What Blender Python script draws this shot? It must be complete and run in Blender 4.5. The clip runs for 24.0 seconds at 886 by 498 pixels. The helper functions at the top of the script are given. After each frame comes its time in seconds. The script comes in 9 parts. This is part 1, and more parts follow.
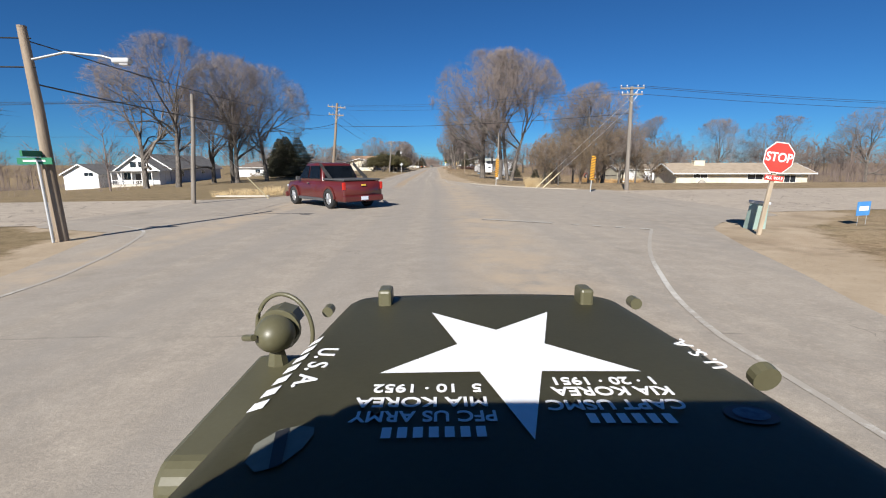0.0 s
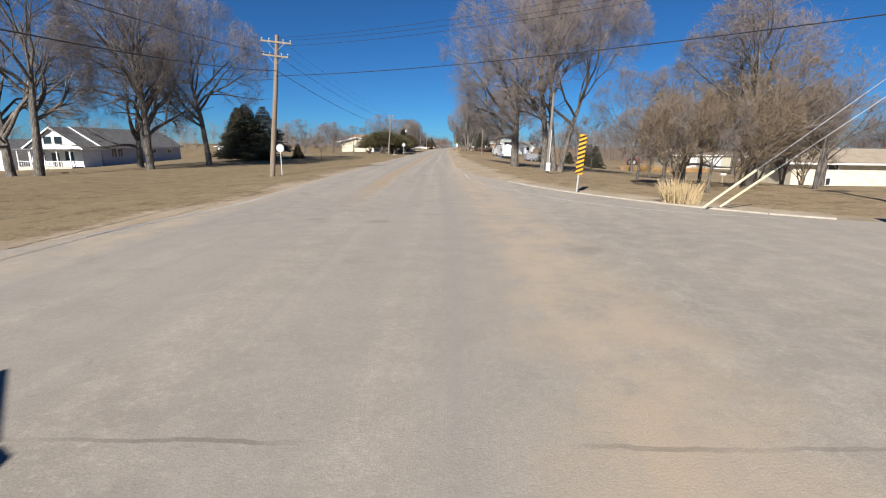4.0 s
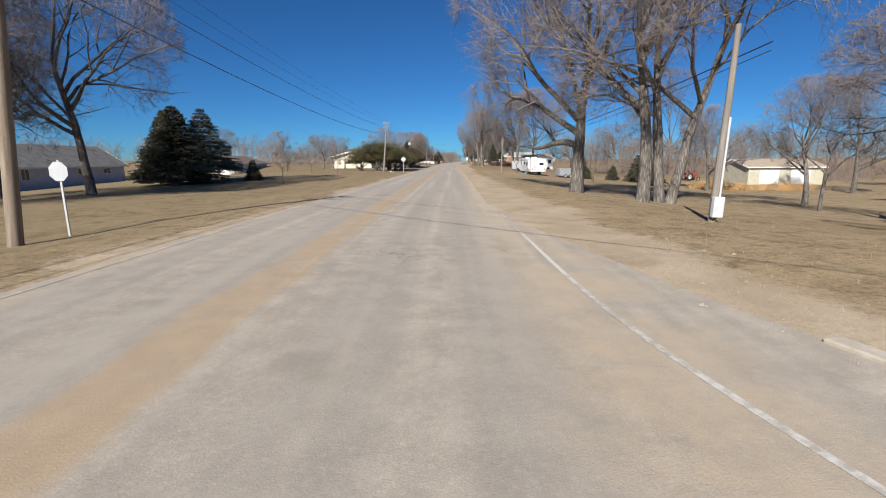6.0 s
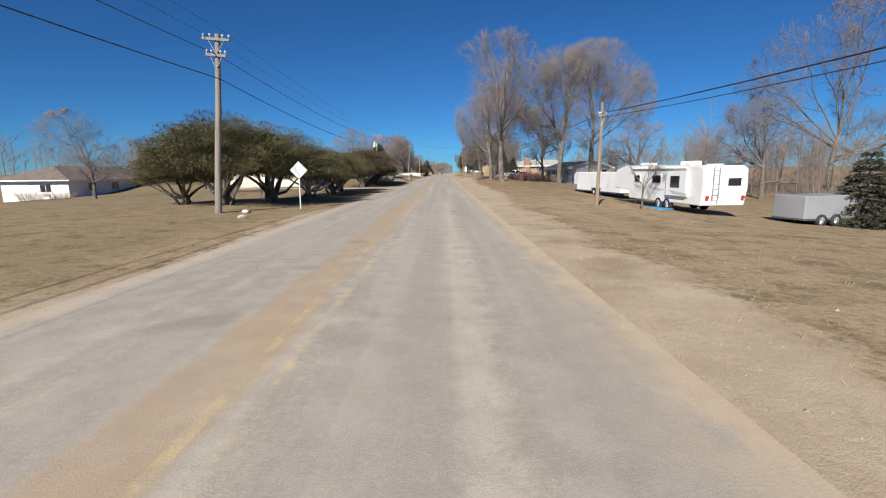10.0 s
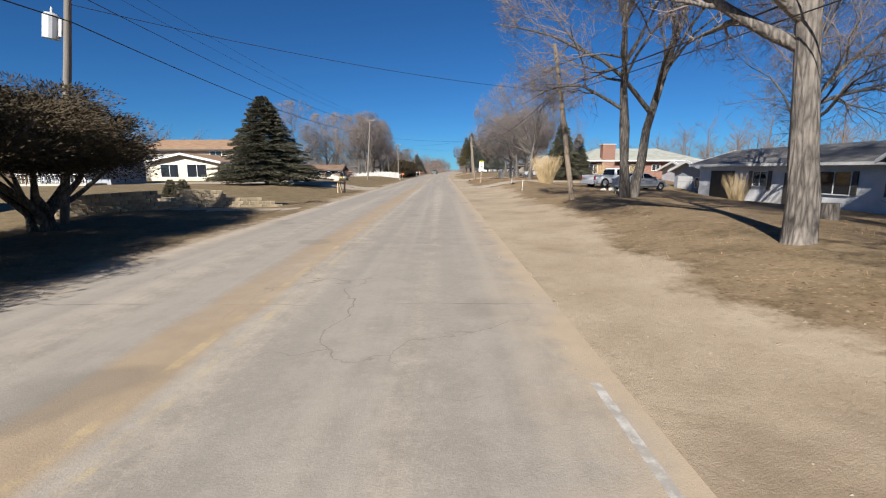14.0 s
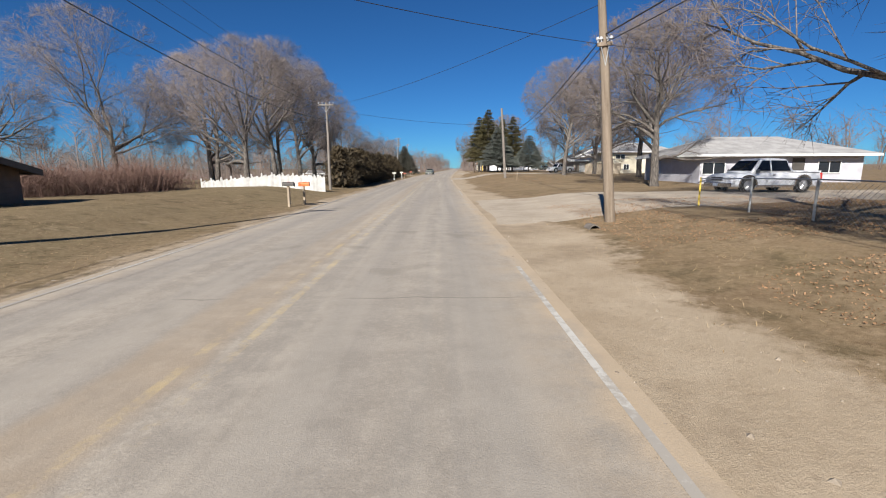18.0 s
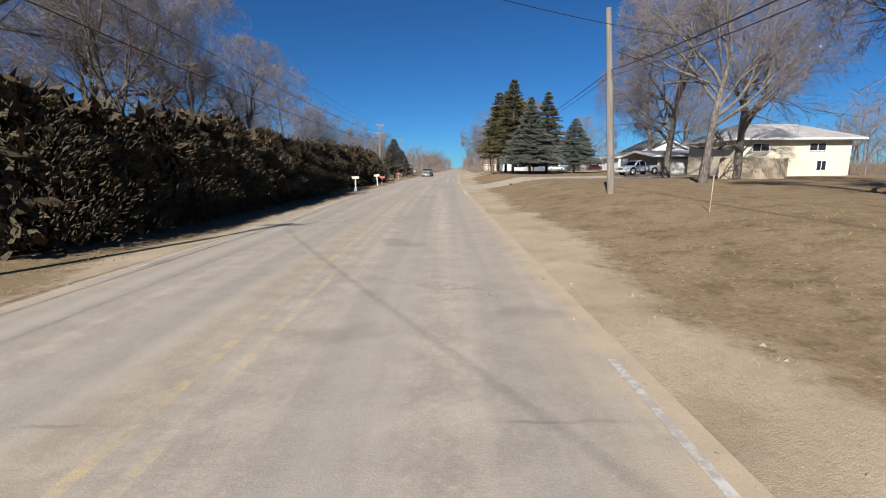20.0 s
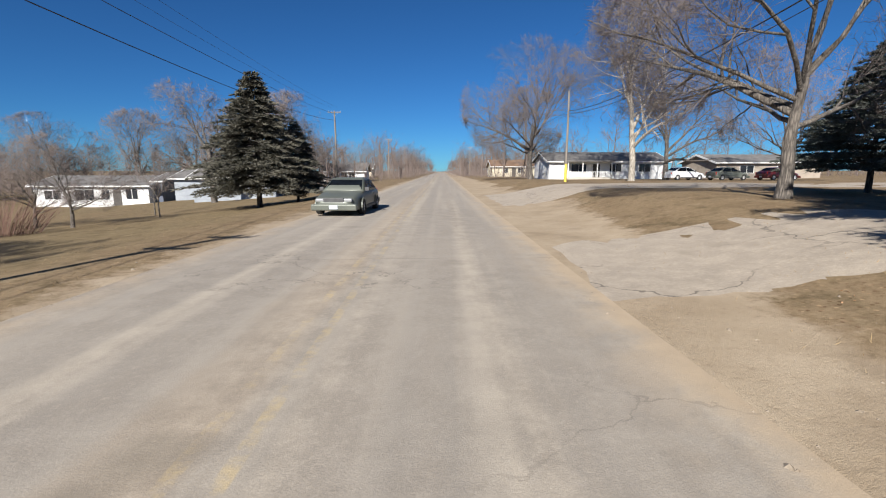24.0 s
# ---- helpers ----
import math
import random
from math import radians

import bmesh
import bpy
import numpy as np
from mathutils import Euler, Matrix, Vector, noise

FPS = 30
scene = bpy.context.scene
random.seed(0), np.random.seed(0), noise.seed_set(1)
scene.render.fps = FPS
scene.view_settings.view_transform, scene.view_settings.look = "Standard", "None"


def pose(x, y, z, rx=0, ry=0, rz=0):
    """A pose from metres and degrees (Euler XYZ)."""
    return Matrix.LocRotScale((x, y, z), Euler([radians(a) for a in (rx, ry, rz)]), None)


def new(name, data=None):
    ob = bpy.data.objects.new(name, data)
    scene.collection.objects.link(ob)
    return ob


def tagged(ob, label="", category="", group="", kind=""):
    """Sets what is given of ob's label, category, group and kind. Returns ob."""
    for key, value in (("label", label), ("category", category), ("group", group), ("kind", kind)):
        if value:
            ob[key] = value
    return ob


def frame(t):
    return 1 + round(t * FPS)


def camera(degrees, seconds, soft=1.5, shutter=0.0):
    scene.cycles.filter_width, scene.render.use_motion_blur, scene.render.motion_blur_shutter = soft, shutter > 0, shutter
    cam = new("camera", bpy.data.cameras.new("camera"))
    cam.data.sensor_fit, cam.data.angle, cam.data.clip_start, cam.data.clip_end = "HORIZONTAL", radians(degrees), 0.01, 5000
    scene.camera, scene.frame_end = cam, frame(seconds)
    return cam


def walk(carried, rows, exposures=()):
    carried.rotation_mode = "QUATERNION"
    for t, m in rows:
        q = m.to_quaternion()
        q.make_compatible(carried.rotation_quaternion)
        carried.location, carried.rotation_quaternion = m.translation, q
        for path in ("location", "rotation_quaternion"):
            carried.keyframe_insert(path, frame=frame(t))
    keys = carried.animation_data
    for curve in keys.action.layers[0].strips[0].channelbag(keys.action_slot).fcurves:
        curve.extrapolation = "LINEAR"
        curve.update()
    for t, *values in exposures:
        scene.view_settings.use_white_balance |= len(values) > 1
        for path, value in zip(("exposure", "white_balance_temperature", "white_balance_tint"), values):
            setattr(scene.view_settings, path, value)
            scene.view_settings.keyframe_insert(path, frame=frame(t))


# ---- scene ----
cam = camera(88.84, 24.0, soft=1.1)
EYE = 1.75
# seconds, x, y, yaw, pitch, roll
PATH = [
    (0.0, 0.00, 0.00, -0.67, -10.55, -0.14),
    (0.5, 0.01, 1.33, -0.61, -11.11, 0.02),
    (1.0, 0.03, 2.54, -0.52, -10.95, 0.04),
    (1.5, 0.04, 3.77, -0.39, -10.77, -0.00),
    (2.0, 0.05, 5.45, -0.27, -10.46, 0.00),
    (2.5, 0.05, 7.61, -0.05, -10.35, 0.30),
    (3.0, 0.02, 10.80, 0.03, -10.82, 0.36),
    (3.5, -0.07, 15.46, 0.21, -11.83, 0.49),
    (4.0, -0.18, 20.69, 0.39, -12.85, 0.63),
    (4.5, -0.29, 25.58, 0.47, -13.31, 0.69),
    (5.0, -0.38, 30.01, 0.70, -12.35, 0.97),
    (5.5, -0.51, 34.75, 1.14, -11.92, 0.36),
    (6.0, -0.68, 39.73, 1.54, -11.14, -0.20),
    (6.5, -0.88, 45.08, 1.36, -10.59, -0.21),
    (7.0, -1.03, 50.76, 1.23, -9.85, -0.34),
    (7.5, -1.16, 56.60, 1.06, -10.13, -0.17),
    (8.0, -1.28, 62.66, 1.03, -9.87, -0.16),
    (8.5, -1.38, 68.85, 0.91, -10.07, -0.13),
    (9.0, -1.47, 75.22, 0.83, -10.12, -0.31),
    (9.5, -1.54, 81.69, 0.69, -9.92, -0.45),
    (10.0, -1.60, 88.13, 0.34, -9.79, -0.55),
    (10.5, -1.65, 94.64, -0.20, -10.01, -0.36),
    (11.0, -1.64, 101.86, -0.24, -10.08, -0.32),
    (11.5, -1.56, 110.00, -0.34, -10.25, -0.24),
    (12.0, -1.45, 118.33, -0.44, -10.42, -0.16),
    (12.5, -1.34, 126.12, -0.48, -10.50, -0.12),
    (13.0, -1.26, 133.39, -0.65, -10.37, 0.09),
    (13.5, -1.18, 140.70, -0.30, -10.33, -0.04),
    (14.0, -1.13, 147.50, -0.07, -9.99, -0.09),
    (14.5, -1.11, 154.23, 0.21, -10.36, -0.03),
    (15.0, -1.11, 161.28, 0.17, -10.47, 0.01),
    (15.5, -1.14, 168.64, 0.07, -10.20, 0.07),
    (16.0, -1.15, 175.86, -0.30, -9.74, 0.19),
    (16.5, -1.16, 182.83, -0.38, -9.93, 0.08),
    (17.0, -1.17, 189.73, -0.30, -10.09, 0.04),
    (17.5, -1.19, 196.50, -0.40, -10.18, -0.21),
    (18.0, -1.21, 203.11, -0.23, -10.22, -0.33),
    (18.5, -1.23, 209.66, -0.26, -10.30, -0.28),
    (19.0, -1.27, 216.91, -0.25, -10.30, -0.31),
    (19.5, -1.33, 225.23, -0.21, -10.29, -0.36),
    (20.0, -1.38, 234.10, -0.17, -10.27, -0.42),
    (20.5, -1.41, 243.03, -0.16, -10.27, -0.44),
    (21.0, -1.42, 251.80, -0.28, -10.27, -0.22),
    (21.5, -1.42, 260.35, -0.19, -10.13, 0.02),
    (22.0, -1.40, 268.76, -0.39, -9.83, 0.42),
    (22.5, -1.33, 277.26, -0.51, -10.33, 0.02),
    (23.0, -1.21, 285.74, -1.00, -10.19, -0.32),
    (23.5, -1.06, 294.16, -1.60, -10.18, -0.22),
    (24.0, -0.87, 302.45, -2.55, -9.88, -0.03),
]
walk(cam, [(t, pose(x, y, EYE, 90 + pitch, 0, yaw) @ pose(0, 0, 0, 0, 0, roll)) for t, x, y, yaw, pitch, roll in PATH])

# ---- sky and sun ----
SUN_TURN, SUN_HEIGHT = radians(201), radians(33)
world = bpy.data.worlds.new("world")
scene.world = world
world.use_nodes = True
wn = world.node_tree
wn.nodes.clear()
w_out = wn.nodes.new("ShaderNodeOutputWorld")
w_bg = wn.nodes.new("ShaderNodeBackground")
w_sky = wn.nodes.new("ShaderNodeTexSky")
w_sky.sky_type, w_sky.sun_disc = "NISHITA", False
w_sky.sun_elevation, w_sky.sun_rotation = SUN_HEIGHT, SUN_TURN
w_sky.air_density, w_sky.dust_density, w_sky.ozone_density, w_sky.altitude = 1.0, 0.0, 4.0, 2500
w_bg.inputs["Strength"].default_value = 0.047
w_tint = wn.nodes.new("ShaderNodeMix")
w_tint.data_type, w_tint.blend_type = "RGBA", "MULTIPLY"
w_tint.inputs[0].default_value, w_tint.inputs[7].default_value = 1.0, (0.27, 0.66, 1.0, 1)
wn.links.new(w_sky.outputs[0], w_tint.inputs[6])
wn.links.new(w_tint.outputs[2], w_bg.inputs["Color"])
wn.links.new(w_bg.outputs[0], w_out.inputs["Surface"])
sun = new("sun", bpy.data.lights.new("sun", "SUN"))
sun.data.energy, sun.data.angle, sun.data.color = 5.0, radians(0.53), (1.0, 0.963, 0.905)
sun_from = Vector((math.sin(SUN_TURN) * math.cos(SUN_HEIGHT), math.cos(SUN_TURN) * math.cos(SUN_HEIGHT), math.sin(SUN_HEIGHT)))
sun.matrix_basis = Matrix.Translation((0, -40, 60)) @ sun_from.to_track_quat("Z", "Y").to_matrix().to_4x4()
scene.view_settings.exposure = 0.75

# ---- materials ----
def node_mat(name):
    m = bpy.data.materials.new(name)
    m.use_nodes = True
    nt = m.node_tree
    return m, nt, nt.nodes["Principled BSDF"]


def surf(name, a, b, scale=4.0, rough=0.8, bump=0.2, metal=0.0, fine=40.0, vary=0.0, stretch=(1, 1, 1), coat=0.0, space="Object"):
    """Two tones mixed by coarse and fine noise, with a fine relief."""
    m, nt, p = node_mat(name)
    N, L = nt.nodes, nt.links
    tc = N.new("ShaderNodeTexCoord")
    mp = N.new("ShaderNodeMapping")
    mp.inputs["Scale"].default_value = stretch
    L.new(tc.outputs[space], mp.inputs["Vector"])
    n1 = N.new("ShaderNodeTexNoise"); n1.inputs["Scale"].default_value = scale; n1.inputs["Detail"].default_value = 6
    n2 = N.new("ShaderNodeTexNoise"); n2.inputs["Scale"].default_value = fine; n2.inputs["Detail"].default_value = 3
    L.new(mp.outputs[0], n1.inputs["Vector"]); L.new(mp.outputs[0], n2.inputs["Vector"])
    add = N.new("ShaderNodeMath"); add.operation = "MULTIPLY_ADD"; add.inputs[1].default_value = 0.45
    L.new(n2.outputs[0], add.inputs[0]); L.new(n1.outputs[0], add.inputs[2])
    rp = N.new("ShaderNodeValToRGB")
    rp.color_ramp.elements[0].position, rp.color_ramp.elements[1].position = 0.5, 0.95
    rp.color_ramp.elements[0].color, rp.color_ramp.elements[1].color = (*a, 1), (*b, 1)
    L.new(add.outputs[0], rp.inputs[0])
    col = rp.outputs[0]
    if vary:
        oi = N.new("ShaderNodeObjectInfo")
        hs = N.new("ShaderNodeHueSaturation")
        mr = N.new("ShaderNodeMapRange"); mr.inputs[3].default_value, mr.inputs[4].default_value = 1 - vary, 1 + vary
        L.new(oi.outputs["Random"], mr.inputs[0]); L.new(mr.outputs[0], hs.inputs["Value"]); L.new(col, hs.inputs["Color"])
        col = hs.outputs[0]
    L.new(col, p.inputs["Base Color"])
    p.inputs["Roughness"].default_value, p.inputs["Metallic"].default_value = rough, metal
    if coat:
        p.inputs["Coat Weight"].default_value, p.inputs["Coat Roughness"].default_value = coat, 0.06
    if bump:
        bp = N.new("ShaderNodeBump"); bp.inputs["Strength"].default_value = bump; bp.inputs["Distance"].default_value = 0.02
        L.new(add.outputs[0], bp.inputs["Height"]); L.new(bp.outputs[0], p.inputs["Normal"])
    return m


def glass_mat(name, tint, rough=0.05):
    m, nt, p = node_mat(name)
    p.inputs["Base Color"].default_value = (*tint, 1)
    p.inputs["Roughness"].default_value, p.inputs["Specular IOR Level"].default_value = rough, 0.8
    return m


def siding(name, a, b, pitch=0.15, bump=0.6, rough=0.6):
    """Lapped boards: a saw profile along z with a dirt variation."""
    m, nt, p = node_mat(name)
    N, L = nt.nodes, nt.links
    tc = N.new("ShaderNodeTexCoord")
    sp = N.new("ShaderNodeSeparateXYZ"); L.new(tc.outputs["Object"], sp.inputs[0])
    dv = N.new("ShaderNodeMath"); dv.operation = "DIVIDE"; dv.inputs[1].default_value = pitch; L.new(sp.outputs["Z"], dv.inputs[0])
    fr = N.new("ShaderNodeMath"); fr.operation = "FRACT"; L.new(dv.outputs[0], fr.inputs[0])
    ns = N.new("ShaderNodeTexNoise"); ns.inputs["Scale"].default_value = 1.7; ns.inputs["Detail"].default_value = 8; L.new(tc.outputs["Object"], ns.inputs["Vector"])
    rp = N.new("ShaderNodeValToRGB"); rp.color_ramp.elements[0].position, rp.color_ramp.elements[1].position = 0.3, 0.75
    rp.color_ramp.elements[0].color, rp.color_ramp.elements[1].color = (*a, 1), (*b, 1); L.new(ns.outputs[0], rp.inputs[0])
    L.new(rp.outputs[0], p.inputs["Base Color"]); p.inputs["Roughness"].default_value = rough
    bp = N.new("ShaderNodeBump"); bp.inputs["Strength"].default_value = bump; bp.inputs["Distance"].default_value = 0.03
    bp.invert = True
    L.new(fr.outputs[0], bp.inputs["Height"]); L.new(bp.outputs[0], p.inputs["Normal"])
    return m


def masonry(name, a, b, mortar, w=0.22, h=0.075):
    m, nt, p = node_mat(name)
    N, L = nt.nodes, nt.links
    tc = N.new("ShaderNodeTexCoord")
    sp = N.new("ShaderNodeSeparateXYZ"); L.new(tc.outputs["Object"], sp.inputs[0])
    sm = N.new("ShaderNodeMath"); sm.operation = "ADD"; L.new(sp.outputs["X"], sm.inputs[0]); L.new(sp.outputs["Y"], sm.inputs[1])
    cb = N.new("ShaderNodeCombineXYZ"); L.new(sm.outputs[0], cb.inputs[0]); L.new(sp.outputs["Z"], cb.inputs[1])
    bk = N.new("ShaderNodeTexBrick"); bk.inputs["Scale"].default_value = 1.0
    bk.inputs["Brick Width"].default_value, bk.inputs["Row Height"].default_value, bk.inputs["Mortar Size"].default_value = w, h, 0.012
    bk.inputs["Color1"].default_value, bk.inputs["Color2"].default_value, bk.inputs["Mortar"].default_value = (*a, 1), (*b, 1), (*mortar, 1)
    L.new(cb.outputs[0], bk.inputs["Vector"]); L.new(bk.outputs[0], p.inputs["Base Color"])
    bp = N.new("ShaderNodeBump"); bp.inputs["Strength"].default_value = 0.5; bp.inputs["Distance"].default_value = 0.02; bp.invert = True
    L.new(bk.outputs[1], bp.inputs["Height"]); L.new(bp.outputs[0], p.inputs["Normal"])
    p.inputs["Roughness"].default_value = 0.85
    return m


def ramp_node(N, stops):
    r = N.new("ShaderNodeValToRGB")
    e = r.color_ramp.elements
    while len(e) < len(stops):
        e.new(0.5)
    for k, (pos, c) in enumerate(stops):
        e[k].position, e[k].color = pos, (*c, 1) if not isinstance(c, float) else (c, c, c, 1)
    return r


def noise_node(nt, vec, scale, detail=5, rough=0.55):
    n = nt.nodes.new("ShaderNodeTexNoise")
    n.inputs["Scale"].default_value, n.inputs["Detail"].default_value, n.inputs["Roughness"].default_value = scale, detail, rough
    nt.links.new(vec, n.inputs["Vector"])
    return n.outputs[0]


def mix_node(nt, fac, a, b, kind="MIX"):
    m = nt.nodes.new("ShaderNodeMix")
    m.data_type, m.blend_type = "RGBA", kind
    for sock, v in ((m.inputs[0], fac), (m.inputs[6], a), (m.inputs[7], b)):
        if isinstance(v, (int, float)):
            sock.default_value = v
        elif isinstance(v, tuple):
            sock.default_value = (*v, 1)
        else:
            nt.links.new(v, sock)
    return m.outputs[2]


def math_node(nt, op, a, b=None, clamp=False):
    m = nt.nodes.new("ShaderNodeMath")
    m.operation, m.use_clamp = op, clamp
    for sock, v in zip(m.inputs, (a, b)):
        if v is None:
            continue
        if isinstance(v, (int, float)):
            sock.default_value = v
        else:
            nt.links.new(v, sock)
    return m.outputs[0]


def band(nt, u, centre, width, soft):
    """1 inside a stripe round centre, falling to 0 over soft."""
    d = math_node(nt, "ABSOLUTE", math_node(nt, "SUBTRACT", u, centre))
    return math_node(nt, "DIVIDE", math_node(nt, "SUBTRACT", width + soft, d), soft, True)


def asphalt_mat(name, main=True):
    """Old grey road with sand in the middle, worn wheel paths, cracks and cross joints. UV: metres across and along."""
    m, nt, p = node_mat(name)
    N, L = nt.nodes, nt.links
    uv = N.new("ShaderNodeUVMap").outputs[0]
    sp = N.new("ShaderNodeSeparateXYZ"); L.new(uv, sp.inputs[0])
    u, v = sp.outputs[0], sp.outputs[1]
    big = noise_node(nt, uv, 0.25, 6)
    mid = noise_node(nt, uv, 2.2, 7, 0.65)
    fine = noise_node(nt, uv, 55.0, 4, 0.7)
    col = mix_node(nt, ramp_out(nt, big, ((0.35, 0.0), (0.65, 1.0))), (0.305, 0.275, 0.238), (0.38, 0.342, 0.294))
    col = mix_node(nt, ramp_out(nt, mid, ((0.42, 0.0), (0.7, 1.0))), col, (0.44, 0.398, 0.343))
    col = mix_node(nt, ramp_out(nt, fine, ((0.35, 0.45), (0.7, 0.0))), col, (0.15, 0.14, 0.13))
    grit = noise_node(nt, uv, 16.0, 3, 0.6)
    col = mix_node(nt, ramp_out(nt, grit, ((0.40, 0.18), (0.5, 0.0))), col, (0.20, 0.185, 0.165))
    col = mix_node(nt, ramp_out(nt, grit, ((0.55, 0.0), (0.68, 0.2))), col, (0.52, 0.48, 0.42))
    if main:
        # streaks along the way
        st = N.new("ShaderNodeMapping"); st.inputs["Scale"].default_value = (1.6, 0.02, 1); L.new(uv, st.inputs["Vector"])
        streak = noise_node(nt, st.outputs[0], 1.3, 5)
        col = mix_node(nt, ramp_out(nt, streak, ((0.45, 0.0), (0.68, 0.55))), col, (0.265, 0.25, 0.23))
        st2 = N.new("ShaderNodeMapping"); st2.inputs["Scale"].default_value = (1.1, 0.025, 1); L.new(uv, st2.inputs["Vector"])
        dust = math_node(nt, "ADD", math_node(nt, "MULTIPLY", noise_node(nt, st2.outputs[0], 1.7, 3, 0.5), 0.7), math_node(nt, "MULTIPLY", mid, 0.3))
        col = mix_node(nt, math_node(nt, "MULTIPLY", ramp_out(nt, dust, ((0.46, 0.0), (0.66, 0.5))), math_node(nt, "MULTIPLY", math_node(nt, "SUBTRACT", v, 30.0), 0.05, True)), col, (0.50, 0.455, 0.39))
        for c in (-2.75, -1.15, 1.15, 2.75):
            w = math_node(nt, "MULTIPLY", band(nt, u, c, 0.25, 0.45), ramp_out(nt, mid, ((0.3, 0.15), (0.7, 0.5))))
            col = mix_node(nt, w, col, (0.26, 0.245, 0.228))
        # sandy middle and edges
        wav = math_node(nt, "ADD", u, math_node(nt, "MULTIPLY", math_node(nt, "SUBTRACT", noise_node(nt, uv, 0.35, 5, 0.6), 0.5), 0.5))
        sand = math_node(nt, "MULTIPLY", band(nt, wav, -0.42, 0.30, 0.16), ramp_out(nt, noise_node(nt, uv, 0.5, 6, 0.7), ((0.3, 0.45), (0.55, 1.0))))
        sand = math_node(nt, "MULTIPLY", sand, math_node(nt, "MULTIPLY", math_node(nt, "SUBTRACT", v, 33.0), 0.12, True))
        col = mix_node(nt, math_node(nt, "MULTIPLY", sand, math_node(nt, "MINIMUM", 0.85, math_node(nt, "MAXIMUM", 0.25, math_node(nt, "MULTIPLY", math_node(nt, "SUBTRACT", 222.0, v), 0.03)))), col, mix_node(nt, mid, (0.28, 0.212, 0.142), (0.40, 0.312, 0.215)))
        edge = math_node(nt, "ADD", band(nt, u, 4.0, 0.4, 0.9), band(nt, u, -3.9, 0.2, 0.7), True)
        ed = math_node(nt, "MULTIPLY", edge, ramp_out(nt, noise_node(nt, uv, 0.9, 6, 0.7), ((0.38, 0.0), (0.6, 0.85))))
        col = mix_node(nt, ed, col, (0.40, 0.33, 0.25))
        lay = math_node(nt, "ADD", math_node(nt, "MULTIPLY", math_node(nt, "SUBTRACT", u, 3.45), 0.75), math_node(nt, "MULTIPLY", noise_node(nt, uv, 0.55, 6, 0.65), 1.0))
        lay = math_node(nt, "MULTIPLY", ramp_out(nt, lay, ((0.46, 0.0), (0.68, 1.0))), math_node(nt, "MULTIPLY", math_node(nt, "SUBTRACT", v, 54.0), 0.1, True))
        col = mix_node(nt, lay, col, mix_node(nt, mid, (0.35, 0.28, 0.20), (0.47, 0.39, 0.295)))
        # worn double yellow
        worn = ramp_out(nt, noise_node(nt, uv, 1.9, 7, 0.75), ((0.47, 0.0), (0.62, 1.0)))
        past = math_node(nt, "MULTIPLY", math_node(nt, "SUBTRACT", v, 40.0), 0.08, True)
        worn = math_node(nt, "MULTIPLY", worn, past)
        for c in (-0.16, 0.16):
            col = mix_node(nt, math_node(nt, "MULTIPLY", math_node(nt, "MULTIPLY", band(nt, u, c, 0.045, 0.02), worn), 0.5), col, (0.52, 0.41, 0.215))
        # cross joints, bent a little by noise
        jv = math_node(nt, "ADD", v, math_node(nt, "MULTIPLY", noise_node(nt, uv, 0.8, 4), 0.35))
        jf = math_node(nt, "ABSOLUTE", math_node(nt, "SUBTRACT", math_node(nt, "FRACT", math_node(nt, "DIVIDE", jv, 9.3)), 0.5))
        jl = math_node(nt, "MULTIPLY", math_node(nt, "LESS_THAN", jf, 0.0022), ramp_out(nt, noise_node(nt, uv, 0.6, 3), ((0.47, 0.0), (0.6, 0.42))))
        col = mix_node(nt, jl, col, (0.085, 0.075, 0.065))
    vo = N.new("ShaderNodeTexVoronoi"); vo.feature = "DISTANCE_TO_EDGE"; vo.inputs["Scale"].default_value = 0.42
    wob = N.new("ShaderNodeVectorMath"); wob.operation = "ADD"
    nz = N.new("ShaderNodeTexNoise"); nz.inputs["Scale"].default_value = 1.4; nz.inputs["Detail"].default_value = 6; L.new(uv, nz.inputs["Vector"])
    sc = N.new("ShaderNodeVectorMath"); sc.operation = "SCALE"; sc.inputs[3].default_value = 1.1; L.new(nz.outputs[1], sc.inputs[0])
    L.new(uv, wob.inputs[0]); L.new(sc.outputs[0], wob.inputs[1]); L.new(wob.outputs[0], vo.inputs["Vector"])
    cr = math_node(nt, "MULTIPLY", math_node(nt, "LESS_THAN", vo.outputs["Distance"], 0.0042 if main else 0.0075), ramp_out(nt, noise_node(nt, uv, 0.16, 4), ((0.57, 0.0), (0.65, 0.5)) if main else ((0.38, 0.0), (0.5, 0.8))))
    col = mix_node(nt, cr, col, (0.10, 0.09, 0.08))
    stain = ramp_out(nt, noise_node(nt, uv, 0.5, 4, 0.4), ((0.66, 0.0), (0.72, 0.4)))
    col = mix_node(nt, stain, col, (0.16, 0.145, 0.12))
    col = mix_node(nt, 1.0, col, (0.985, 0.94, 0.88) if main else (1.16, 1.08, 0.98), "MULTIPLY")
    L.new(col, p.inputs["Base Color"]); p.inputs["Roughness"].default_value = 0.88
    bp = N.new("ShaderNodeBump"); bp.inputs["Strength"].default_value = 0.35; bp.inputs["Distance"].default_value = 0.01
    L.new(math_node(nt, "ADD", fine, mid), bp.inputs["Height"]); L.new(bp.outputs[0], p.inputs["Normal"])
    return m


def ramp_out(nt, fac, stops):
    r = ramp_node(nt.nodes, stops)
    nt.links.new(fac, r.inputs[0])
    return r.outputs[0]


